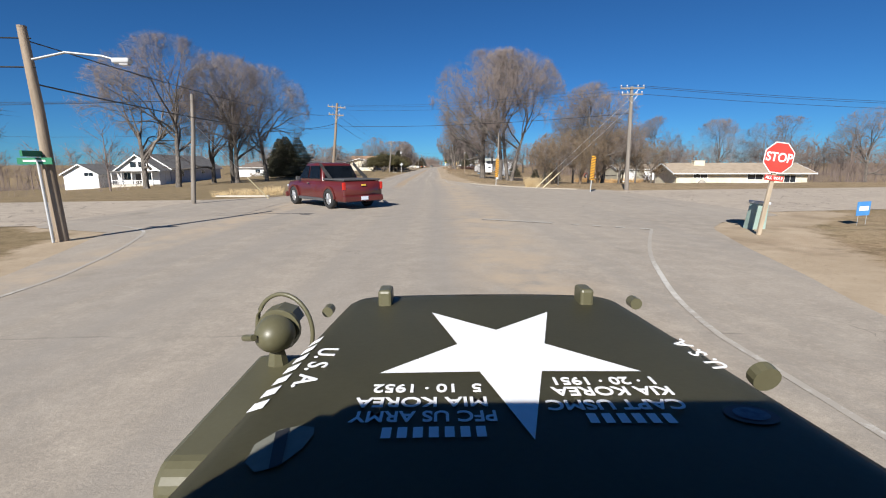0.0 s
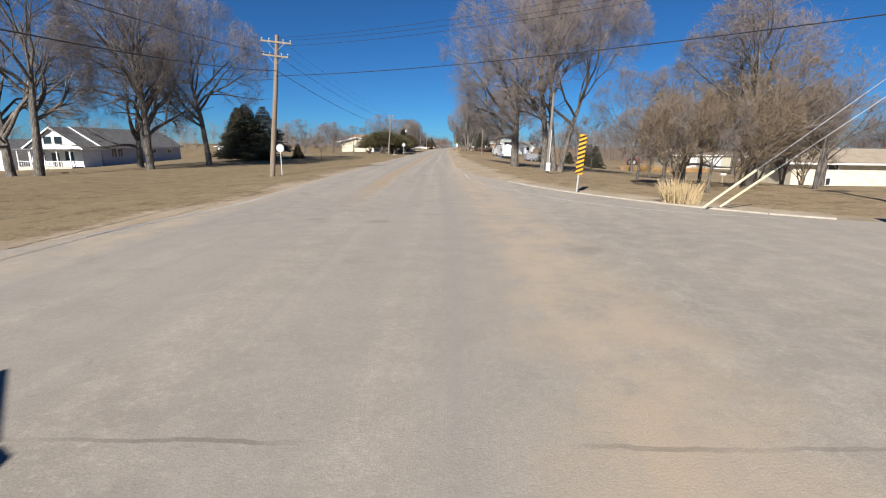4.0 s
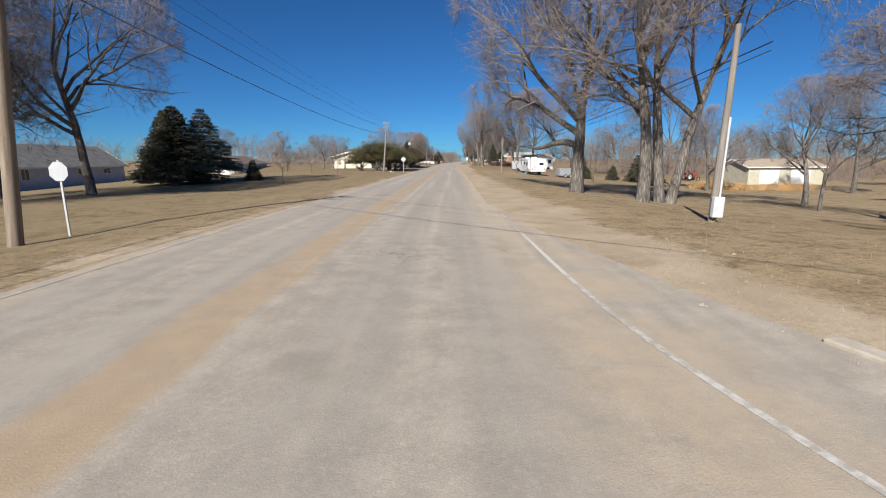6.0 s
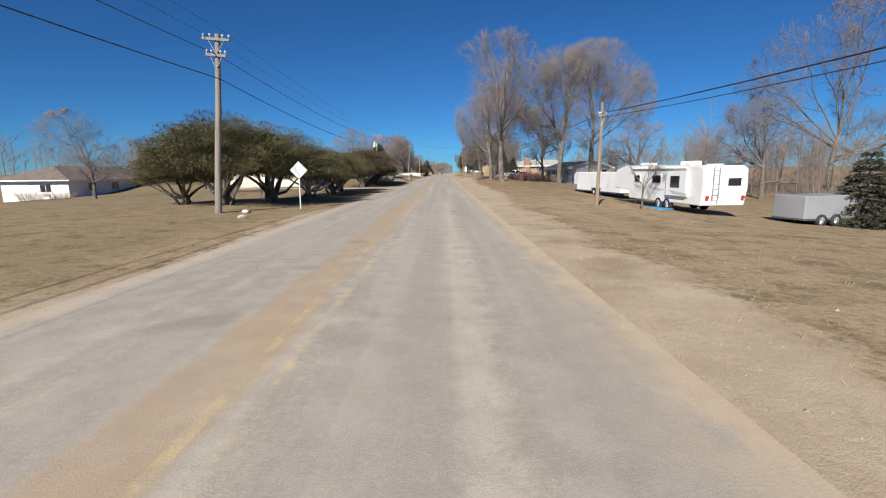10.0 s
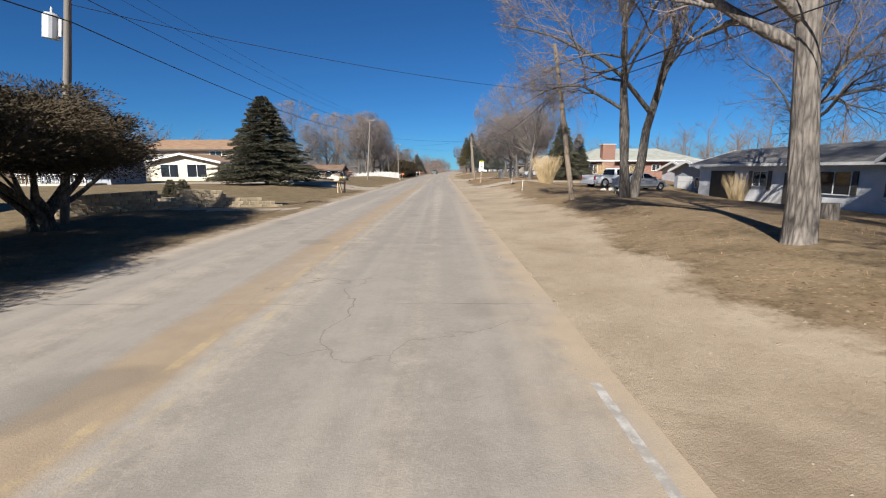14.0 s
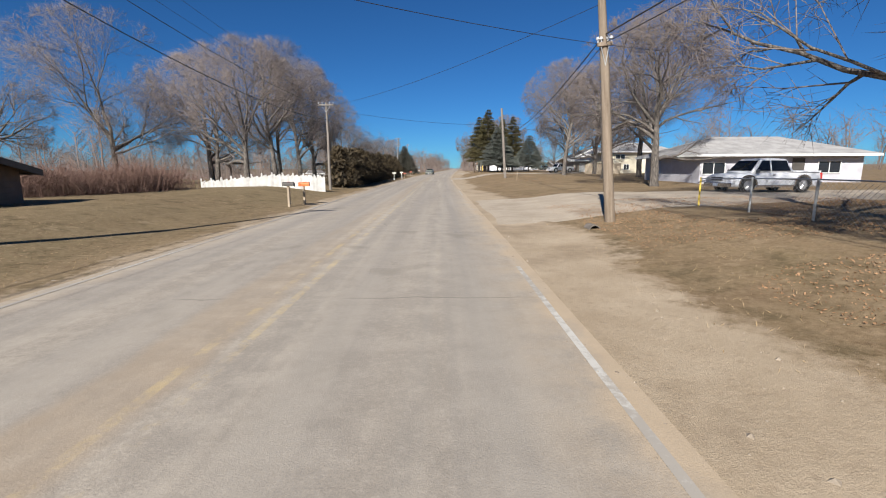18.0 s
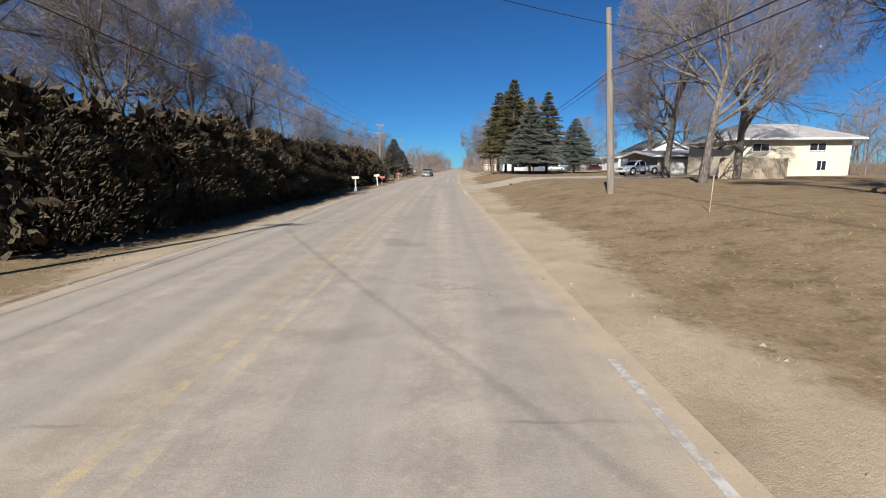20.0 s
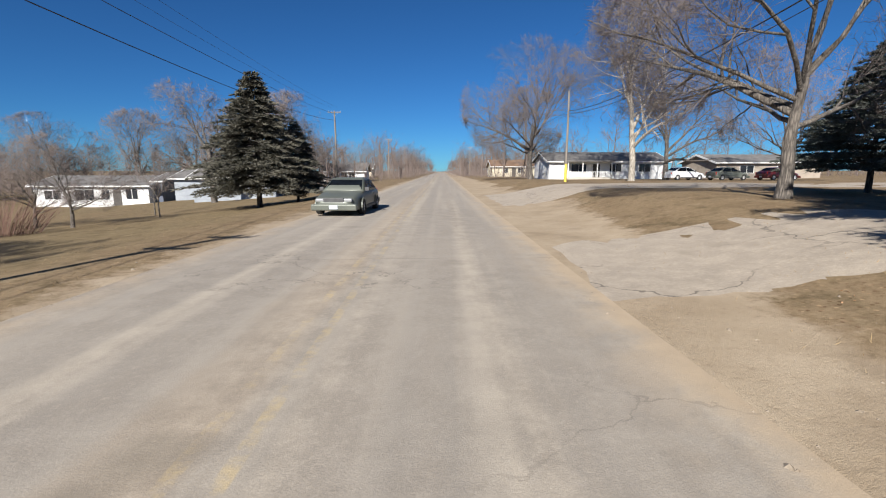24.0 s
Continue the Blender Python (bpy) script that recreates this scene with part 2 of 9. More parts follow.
def ground_mat(name):
    """Dormant lawn: straw, dull green and bare earth in patches, leaf litter in places, at world scale."""
    m, nt, p = node_mat(name)
    N, L = nt.nodes, nt.links
    pos = N.new("ShaderNodeNewGeometry").outputs["Position"]
    big = noise_node(nt, pos, 0.07, 6, 0.6)
    mid = noise_node(nt, pos, 0.6, 7, 0.65)
    fine = noise_node(nt, pos, 9.0, 6, 0.75)
    tiny = noise_node(nt, pos, 70.0, 3, 0.7)
    col = mix_node(nt, ramp_out(nt, big, ((0.38, 0.0), (0.62, 1.0))), (0.315, 0.235, 0.130), (0.42, 0.322, 0.195))
    col = mix_node(nt, ramp_out(nt, mid, ((0.48, 0.0), (0.62, 0.8))), col, (0.225, 0.155, 0.088))
    col = mix_node(nt, ramp_out(nt, noise_node(nt, pos, 0.33, 6, 0.7), ((0.55, 0.0), (0.66, 0.7))), col, (0.155, 0.14, 0.055))
    col = mix_node(nt, ramp_out(nt, fine, ((0.4, 0.0), (0.68, 0.85))), col, (0.50, 0.395, 0.255))
    col = mix_node(nt, ramp_out(nt, fine, ((0.3, 0.7), (0.44, 0.0))), col, (0.105, 0.072, 0.04))
    col = mix_node(nt, ramp_out(nt, tiny, ((0.35, 0.5), (0.55, 0.0))), col, (0.10, 0.07, 0.035))
    # browner, more littered yards past the trailers
    sy = N.new("ShaderNodeSeparateXYZ"); L.new(pos, sy.inputs[0])
    yards = math_node(nt, "MULTIPLY", math_node(nt, "MULTIPLY", math_node(nt, "SUBTRACT", sy.outputs[1], 118.0), 0.05, True), math_node(nt, "ADD", math_node(nt, "MULTIPLY", mid, 0.9), 0.15, True))
    col = mix_node(nt, yards, col, mix_node(nt, fine, (0.135, 0.092, 0.052), (0.30, 0.215, 0.125)))
    # greener, duller turf on the far side of the road
    turf = math_node(nt, "MULTIPLY", math_node(nt, "MULTIPLY", math_node(nt, "ADD", sy.outputs[0], 7.0), -0.4, True), ramp_out(nt, big, ((0.3, 0.25), (0.6, 0.65))))
    col = mix_node(nt, turf, col, mix_node(nt, fine, (0.125, 0.098, 0.048), (0.30, 0.24, 0.135)))
    leaf = N.new("ShaderNodeTexVoronoi"); leaf.inputs["Scale"].default_value = 13.0; L.new(pos, leaf.inputs["Vector"])
    patch = ramp_out(nt, noise_node(nt, pos, 0.19, 5, 0.65), ((0.42, 0.0), (0.6, 1.0)))
    fleck = math_node(nt, "MULTIPLY", math_node(nt, "LESS_THAN", leaf.outputs["Distance"], 0.33), patch)
    hue = N.new("ShaderNodeSeparateXYZ"); L.new(leaf.outputs["Color"], hue.inputs[0])
    leaf_col = mix_node(nt, hue.outputs[0], (0.12, 0.066, 0.035), (0.47, 0.34, 0.20))
    col = mix_node(nt, math_node(nt, "MULTIPLY", fleck, math_node(nt, "GREATER_THAN", hue.outputs[1], 0.35)), col, leaf_col)
    worn = ramp_out(nt, noise_node(nt, pos, 1.3, 7, 0.75), ((0.50, 0.0), (0.63, 0.62)))
    col = mix_node(nt, worn, col, (0.105, 0.082, 0.042))
    pale = ramp_out(nt, noise_node(nt, pos, 2.4, 6, 0.7), ((0.55, 0.0), (0.68, 0.55)))
    col = mix_node(nt, pale, col, (0.42, 0.33, 0.21))
    col = mix_node(nt, 1.0, col, (0.80, 0.78, 0.78), "MULTIPLY")
    # bare sand and gravel next to the road, with a ragged border
    sp = N.new("ShaderNodeSeparateXYZ"); L.new(N.new("ShaderNodeUVMap").outputs[0], sp.inputs[0])
    wob = math_node(nt, "ADD", math_node(nt, "MULTIPLY", noise_node(nt, pos, 0.22, 5, 0.6), 3.4), math_node(nt, "MULTIPLY", noise_node(nt, pos, 2.6, 5, 0.7), 1.6))
    bare = ramp_out(nt, math_node(nt, "SUBTRACT", math_node(nt, "ADD", sp.outputs[1], 2.6), math_node(nt, "ADD", sp.outputs[0], wob)), ((0.0, 0.0), (0.55, 1.0)))
    sand = mix_node(nt, ramp_out(nt, mid, ((0.35, 0.0), (0.65, 1.0))), (0.36, 0.285, 0.20), (0.47, 0.385, 0.285))
    sand = mix_node(nt, ramp_out(nt, fine, ((0.30, 0.55), (0.46, 0.0))), sand, (0.24, 0.18, 0.125))
    sand = mix_node(nt, ramp_out(nt, tiny, ((0.55, 0.0), (0.72, 0.35))), sand, (0.50, 0.44, 0.36))
    sand = mix_node(nt, ramp_out(nt, noise_node(nt, pos, 0.45, 5, 0.6), ((0.54, 0.0), (0.68, 0.55))), sand, (0.22, 0.165, 0.112))
    sand = mix_node(nt, 1.0, sand, (0.88, 0.86, 0.83), "MULTIPLY")
    col = mix_node(nt, bare, col, sand)
    L.new(col, p.inputs["Base Color"]); p.inputs["Roughness"].default_value = 0.95
    p.inputs["Specular IOR Level"].default_value = 0.15
    bp = N.new("ShaderNodeBump"); bp.inputs["Strength"].default_value = 0.5; bp.inputs["Distance"].default_value = 0.025
    L.new(math_node(nt, "ADD", fine, math_node(nt, "MULTIPLY", tiny, 0.6)), bp.inputs["Height"]); L.new(bp.outputs[0], p.inputs["Normal"])
    return m


def gravel_mat(name, a=(0.33, 0.268, 0.19), b=(0.45, 0.37, 0.275)):
    m, nt, p = node_mat(name)
    N, L = nt.nodes, nt.links
    pos = N.new("ShaderNodeNewGeometry").outputs["Position"]
    mid = noise_node(nt, pos, 0.8, 7, 0.65)
    vo = N.new("ShaderNodeTexVoronoi"); vo.inputs["Scale"].default_value = 38.0; L.new(pos, vo.inputs["Vector"])
    fine = noise_node(nt, pos, 22.0, 5, 0.75)
    col = mix_node(nt, ramp_out(nt, mid, ((0.35, 0.0), (0.65, 1.0))), a, b)
    col = mix_node(nt, ramp_out(nt, fine, ((0.3, 0.8), (0.5, 0.0))), col, (0.20, 0.145, 0.10))
    bw = N.new("ShaderNodeRGBToBW"); L.new(vo.outputs["Color"], bw.inputs[0])
    col = mix_node(nt, 0.12, col, bw.outputs[0], "SOFT_LIGHT")
    col = mix_node(nt, ramp_out(nt, noise_node(nt, pos, 0.35, 5, 0.6), ((0.6, 0.0), (0.7, 0.65))), col, (0.20, 0.15, 0.105))
    L.new(col, p.inputs["Base Color"]); p.inputs["Roughness"].default_value = 0.95
    bp = N.new("ShaderNodeBump"); bp.inputs["Strength"].default_value = 0.4; bp.inputs["Distance"].default_value = 0.02
    L.new(math_node(nt, "ADD", math_node(nt, "MULTIPLY", vo.outputs["Distance"], 0.3), fine), bp.inputs["Height"]); L.new(bp.outputs[0], p.inputs["Normal"])
    return m


def bark_mat(name, a, b, vary):
    """Ridged bark: long furrows broken by plates, with lichen-grey patches."""
    m, nt, p = node_mat(name)
    N, L = nt.nodes, nt.links
    tc = N.new("ShaderNodeTexCoord").outputs["Object"]
    mp = N.new("ShaderNodeMapping"); mp.inputs["Scale"].default_value = (7, 7, 1.1); L.new(tc, mp.inputs["Vector"])
    ridge = noise_node(nt, mp.outputs[0], 1.8, 6, 0.7)
    vo = N.new("ShaderNodeTexVoronoi"); vo.feature = "DISTANCE_TO_EDGE"; vo.inputs["Scale"].default_value = 1.5; L.new(mp.outputs[0], vo.inputs["Vector"])
    deep = math_node(nt, "ADD", math_node(nt, "MULTIPLY", vo.outputs["Distance"], 1.1), math_node(nt, "MULTIPLY", ridge, 0.8))
    col = mix_node(nt, ramp_out(nt, deep, ((0.32, 0.0), (0.85, 1.0))), a, b)
    patch = ramp_out(nt, noise_node(nt, tc, 1.1, 5, 0.6), ((0.5, 0.0), (0.68, 0.45)))
    col = mix_node(nt, patch, col, tuple(min(1.0, c * 1.35) for c in b))
    oi = N.new("ShaderNodeObjectInfo")
    hs = N.new("ShaderNodeHueSaturation")
    mr = N.new("ShaderNodeMapRange"); mr.inputs[3].default_value, mr.inputs[4].default_value = 1 - vary, 1 + vary
    L.new(oi.outputs["Random"], mr.inputs[0]); L.new(mr.outputs[0], hs.inputs["Value"]); L.new(col, hs.inputs["Color"])
    L.new(hs.outputs[0], p.inputs["Base Color"]); p.inputs["Roughness"].default_value = 0.95
    bp = N.new("ShaderNodeBump"); bp.inputs["Strength"].default_value = 0.9; bp.inputs["Distance"].default_value = 0.04
    L.new(deep, bp.inputs["Height"]); L.new(bp.outputs[0], p.inputs["Normal"])
    return m


M_ROAD = asphalt_mat("main_road")
M_CROSS = asphalt_mat("cross_street", False)
M_GROUND = ground_mat("dormant_lawn")
M_DRIVE = gravel_mat("pale_driveway", (0.33, 0.272, 0.203), (0.44, 0.37, 0.285))
M_CONC = surf("concrete", (0.40, 0.365, 0.31), (0.55, 0.51, 0.44), 1.2, 0.9, 0.3, fine=60, space="Generated")
M_BARK = bark_mat("grey_bark", (0.042, 0.036, 0.031), (0.205, 0.178, 0.152), 0.15)
M_TWIG = surf("twigs", (0.12, 0.096, 0.086), (0.24, 0.200, 0.182), 2.0, 0.9, 0.0, vary=0.18)
M_BARK_PALE = bark_mat("pale_bark", (0.17, 0.145, 0.115), (0.46, 0.42, 0.36), 0.1)
M_WOODS = surf("far_woods", (0.12, 0.09, 0.076), (0.22, 0.172, 0.148), 0.3, 0.95, 0.0)
M_BRUSH = surf("brush_twigs", (0.12, 0.085, 0.056), (0.245, 0.185, 0.125), 2.0, 0.9, 0.0)
M_GREYGREEN = surf("grey_green_needles", (0.052, 0.050, 0.038), (0.15, 0.142, 0.108), 3.0, 0.8, 0.0, fine=12)
M_SPRUCE = surf("green_needles", (0.030, 0.030, 0.018), (0.098, 0.092, 0.055), 3.0, 0.8, 0.0, fine=12, vary=0.15)
M_BLUE = surf("blue_needles", (0.055, 0.063, 0.052), (0.15, 0.162, 0.14), 3.0, 0.8, 0.0, fine=12)
M_BROWNGREEN = surf("yellow_green_needles", (0.050, 0.044, 0.016), (0.125, 0.104, 0.040), 3.0, 0.8, 0.0, fine=12)
M_JUNIPER = surf("juniper_foliage", (0.032, 0.031, 0.013), (0.112, 0.096, 0.036), 1.6, 0.85, 0.0, fine=8, vary=0.12)
M_RUST = surf("bronzed_juniper", (0.026, 0.021, 0.012), (0.095, 0.066, 0.031), 1.4, 0.85, 0.0, fine=8, vary=0.12)
M_POLE = surf("weathered_pole", (0.155, 0.115, 0.080), (0.30, 0.24, 0.18), 2.0, 0.9, 0.6, fine=30, stretch=(6, 6, 0.4), vary=0.12)
M_POLEGREY = surf("pale_pole", (0.13, 0.112, 0.094), (0.25, 0.222, 0.19), 2.0, 0.9, 0.5, fine=30, stretch=(6, 6, 0.4))
M_WIRE = surf("cable", (0.015, 0.015, 0.016), (0.03, 0.03, 0.03), 3, 0.6, 0)
M_STEEL = surf("galvanised_steel", (0.36, 0.37, 0.37), (0.52, 0.53, 0.53), 6, 0.45, 0.1, metal=0.8)
M_DRYGRASS = surf("straw", (0.34, 0.245, 0.125), (0.56, 0.43, 0.245), 2.0, 0.9, 0.0, fine=9)

# ---- shape helpers ----
def obj(name, verts, faces, mat, parent=None, label="", smooth=False):
    me = bpy.data.meshes.new(name)
    me.from_pydata(verts, [], faces)
    if smooth:
        me.polygons.foreach_set("use_smooth", [True] * len(me.polygons))
    me.materials.append(mat)
    ob = new(name, me)
    if parent:
        ob.parent = parent
    if label:
        tagged(ob, label)
    return ob


def part(name, bm, mat, parent=None, label="", smooth=False):
    me = bpy.data.meshes.new(name)
    bm.to_mesh(me)
    bm.free()
    if smooth:
        me.polygons.foreach_set("use_smooth", [True] * len(me.polygons))
    me.materials.append(mat)
    ob = new(name, me)
    if parent:
        ob.parent = parent
    if label:
        tagged(ob, label)
    return ob


def thing(name, m, label, category, group="", kind=""):
    e = new(name)
    e.matrix_basis = m
    e.empty_display_size = 0.2
    return tagged(e, label, category, group, kind)


def box(bm, x0, y0, z0, x1, y1, z1, bevel=0.0):
    r = bmesh.ops.create_cube(bm, size=1.0)
    vs = r["verts"]
    for v in vs:
        v.co = Vector(((x0 + x1) / 2 + v.co.x * (x1 - x0), (y0 + y1) / 2 + v.co.y * (y1 - y0), (z0 + z1) / 2 + v.co.z * (z1 - z0)))
    if bevel:
        es = list({e for v in vs for e in v.link_edges})
        bmesh.ops.bevel(bm, geom=es, offset=bevel, segments=2, affect="EDGES", profile=0.5)
    return bm


def bx(x0, y0, z0, x1, y1, z1, bevel=0.0):
    return box(bmesh.new(), x0, y0, z0, x1, y1, z1, bevel)


def rod(bm, a, b, r0, r1=None, n=8):
    a, b = Vector(a), Vector(b)
    r1 = r0 if r1 is None else r1
    q = (b - a).to_track_quat("Z", "Y").to_matrix()
    ra = [bm.verts.new(a + q @ Vector((math.cos(k * math.tau / n) * r0, math.sin(k * math.tau / n) * r0, 0))) for k in range(n)]
    rb = [bm.verts.new(b + q @ Vector((math.cos(k * math.tau / n) * r1, math.sin(k * math.tau / n) * r1, 0))) for k in range(n)]
    for k in range(n):
        bm.faces.new((ra[k], ra[(k + 1) % n], rb[(k + 1) % n], rb[k]))
    bm.faces.new(ra[::-1])
    bm.faces.new(rb)
    return bm


def extrude(outline, axis, a, b, bevel=0.0):
    """A closed outline of (u, v) drawn out along an axis from a to b. x: (y, z); y: (x, z); z: (x, y)."""
    put = {"x": lambda u, v, w: (w, u, v), "y": lambda u, v, w: (u, w, v), "z": lambda u, v, w: (u, v, w)}[axis]
    bm = bmesh.new()
    va = [bm.verts.new(put(u, v, a)) for u, v in outline]
    vb = [bm.verts.new(put(u, v, b)) for u, v in outline]
    n = len(outline)
    for k in range(n):
        bm.faces.new((va[k], va[(k + 1) % n], vb[(k + 1) % n], vb[k]))
    bm.faces.new(va[::-1])
    bm.faces.new(vb)
    bmesh.ops.recalc_face_normals(bm, faces=bm.faces)
    if bevel:
        bmesh.ops.bevel(bm, geom=list(bm.edges), offset=bevel, segments=2, affect="EDGES", profile=0.5)
    return bm


def tubes(polys, sides):
    """Vertices and faces of many tapered tubes. polys: (points N x 3, radii N)."""
    groups = {}
    for p, r in polys:
        groups.setdefault(len(p), []).append((p, r))
    V, Fc, base = [], [], 0
    ang = np.arange(sides) * math.tau / sides
    for n, lst in groups.items():
        P = np.array([p for p, _ in lst]); R = np.array([r for _, r in lst])
        t = np.gradient(P, axis=1)
        t /= np.linalg.norm(t, axis=2, keepdims=True) + 1e-9
        ref = np.where(np.abs(t[..., 2:3]) < 0.9, np.array([0, 0, 1.0]), np.array([1.0, 0, 0]))
        a = np.cross(t, ref); a /= np.linalg.norm(a, axis=2, keepdims=True) + 1e-9
        b = np.cross(t, a)
        ring = P[:, :, None, :] + R[:, :, None, None] * (a[:, :, None, :] * np.cos(ang)[None, None, :, None] + b[:, :, None, :] * np.sin(ang)[None, None, :, None])
        M = len(lst)
        V.append(ring.reshape(-1, 3))
        idx = base + np.arange(M * n * sides).reshape(M, n, sides)
        nx = np.roll(idx, -1, axis=2)
        Fc.append(np.stack([idx[:, :-1], nx[:, :-1], nx[:, 1:], idx[:, 1:]], -1).reshape(-1, 4))
        base += M * n * sides
    return np.concatenate(V), np.concatenate(Fc)


def raw_mesh(name, V, Fc, mat, smooth=False):
    me = bpy.data.meshes.new(name)
    V = np.asarray(V, dtype=np.float32); Fc = np.asarray(Fc, dtype=np.int32)
    k = Fc.shape[1]
    me.vertices.add(len(V)); me.vertices.foreach_set("co", V.ravel())
    me.loops.add(Fc.size); me.loops.foreach_set("vertex_index", Fc.ravel())
    me.polygons.add(len(Fc)); me.polygons.foreach_set("loop_start", np.arange(0, Fc.size, k, dtype=np.int32))
    me.polygons.foreach_set("use_smooth", [smooth] * len(Fc))
    me.update(calc_edges=True)
    me.materials.append(mat)
    return me


# ---- the lie of the land ----
def lerp(x, pts):
    return float(np.interp(x, [p[0] for p in pts], [p[1] for p in pts]))


CENTRE = [(-80, -2.6), (30, -2.6), (50, -3.1), (90, -3.2), (140, -3.4), (260, -3.35), (285, -2.9), (310, -2.0), (330, -1.2), (700, 15.0)]
RISE_R = [(-60, 0), (30, 0.1), (60, -0.1), (105, -0.2), (125, 0.0), (145, 0.5), (165, 0.7), (200, 0.6), (215, 0.5), (228, 0.4), (255, 0.65), (300, 0.85), (320, 0.9), (360, 0.6), (450, 0)]
RISE_L = [(-60, 0), (20, -0.2), (50, -0.5), (75, -0.5), (105, 0.15), (130, 0.0), (150, 0.0), (162, 0.0), (169, 0.45), (178, 0.5), (200, 0.6), (215, 0.6), (235, 0.45), (260, 0.05), (300, -0.45), (335, -0.45), (400, 0)]
HALF = 3.75


def mid(y):
    return lerp(y, CENTRE)


def smooth01(t):
    t = min(1, max(0, t))
    return t * t * (3 - 2 * t)


def street(x):
    """The cross street's near and far edge at x."""
    if x < 0:
        return 13.4 + 0.16 * max(-40, x + 12), 23.6 + 0.16 * max(-40, x + 12)
    return 16.6 + 0.16 * min(40, x - 12), 30.6 + 0.16 * min(40, x - 12)


def land(x, y):
    l, r, c = edges(y)
    d = x - mid(y)
    side = max(x - r, l - x)
    n, f = street(x)
    away = max(n - y, y - f, 0)
    if abs(x) > 12:
        side = min(side, away)
    elif n - 2 < y < f + 4:
        side = min(side, max(away * 0.6, 0.0)) if side > 0 else side
    z = (lerp(y, RISE_R) if d > 0 else lerp(y, RISE_L)) * smooth01((side - 1.2) / 5.5)
    if d < 0 and y < 190:
        z -= 0.055 * max(0, -d - 22) * smooth01((190 - y) / 40)
    if d < 0 and y > 300:
        z -= min(2.2, 0.07 * max(0, -d - 8)) * smooth01((y - 300) / 30) * smooth01((440 - y) / 50)
    if d > 0 and 42 < y < 202:
        z -= min(1.9, 0.075 * max(0, d - 9)) * smooth01((y - 42) / 18) * smooth01((202 - y) / 24)
    far = abs(d) - 45
    if far > 0 and not (d < 0 and y < 190) and not (d > 0 and 42 < y < 202):
        z += min(1.3, 0.015 * far)
    z += 0.10 * noise.noise(Vector((x * 0.13, y * 0.13, 3.1))) * smooth01((side - 1.0) / 4)
    z += 0.035 * noise.noise(Vector((x * 0.7, y * 0.7, 9.1))) * smooth01((side - 0.6) / 2)
    z += 0.28 * math.exp(-((x - 5.2) ** 2 + (y - 185.6) ** 2) / 3.5)
    return z - 0.014 * (1 - smooth01((side - 0.2) / 1.2))


def ground_sheet():
    xs = sorted(set([-600, -400, -260, -180, -130, -95] + list(np.arange(-75, -16, 4.0)) + list(np.arange(-16, -8, 1.0)) + list(np.arange(-8, 10, 0.75)) + list(np.arange(10, 18, 1.0)) + list(np.arange(18, 78, 4.0)) + [95, 130, 180, 260, 400, 600]))
    ys = sorted(set([-200, -140, -100, -70] + list(np.arange(-50, 400, 1.5)) + [410, 430, 460, 500, 560, 640, 740, 900, 1200]))
    V = [(x, y, land(x, y) - (0.06 * max(0, y - 620)) * 0.02) for y in ys for x in xs]
    nx = len(xs)
    Fc = [(j * nx + i, j * nx + i + 1, (j + 1) * nx + i + 1, (j + 1) * nx + i) for j in range(len(ys) - 1) for i in range(nx - 1)]
    me = raw_mesh("ground", V, Fc, M_GROUND, True)
    uvl = me.uv_layers.new(name="UVMap")
    U = []
    for x, y, _ in V:
        l, r, c = edges(y)
        U.append((max(x - r, l - x, 0.0), lerp(y, BARE_R if x > c else BARE_L)))
    idx = np.empty(len(me.loops), dtype=np.int32); me.loops.foreach_get("vertex_index", idx)
    uvl.data.foreach_set("uv", np.array(U, dtype=np.float32)[idx].ravel())
    tagged(new("ground", me), "dry tan dormant lawn and bare earth beside the road", "ground", kind="structure")


def strip(name, rows, mat, label, category, z=0.0, kind="structure", lift=None, across=7):
    """A strip through rows of (along, left point, right point) with UVs in metres: across from the road's middle, and along."""
    V, U, Fc = [], [], []
    for s, (lx, ly, lu), (rx, ry, ru) in rows:
        for k in range(across):
            f = k / (across - 1)
            x, y = lx + (rx - lx) * f, ly + (ry - ly) * f
            V.append((x, y, z + (lift(x, y) if lift else 0)))
            U.append((lu + (ru - lu) * f, s))
    for j in range(len(rows) - 1):
        for k in range(across - 1):
            a = j * across + k
            Fc.append((a, a + 1, a + across + 1, a + across))
    me = raw_mesh(name, V, Fc, mat, True)
    uvl = me.uv_layers.new(name="UVMap")
    idx = np.empty(len(me.loops), dtype=np.int32); me.loops.foreach_get("vertex_index", idx)
    uvl.data.foreach_set("uv", np.array(U, dtype=np.float32)[idx].ravel())
    return tagged(new(name, me), label, category, kind=kind)


# width of bare ground beside the road
BARE_R = [(-60, 1.6), (10, 2.2), (14, 3), (34, 2.2), (45, 1.6), (60, 3.0), (80, 2.4), (110, 1.8), (125, 2.6), (150, 2.5), (165, 3.2), (185, 3.6), (195, 2.2), (225, 2.2), (240, 1.6), (300, 1.8), (320, 3.5)]
BARE_L = [(-60, 1.0), (30, 1.0), (100, 0.4), (140, 0.8), (165, 0.3), (200, 0.8), (240, 0.6), (310, 0.7)]
RIGHT_EDGE = [(-80, 2.0), (2, 4.6), (5.3, 5.3), (7, 5.9), (9.4, 6.6), (12.3, 7.6), (13.8, 8.8), (15.6, 12), (31.4, 12), (32.2, 10.2), (33.4, 8.4), (35, 7.0), (37, 5.7), (39, 4.6), (42, 3.5), (46, 2.4), (52, 1.3), (58, 0.85)]
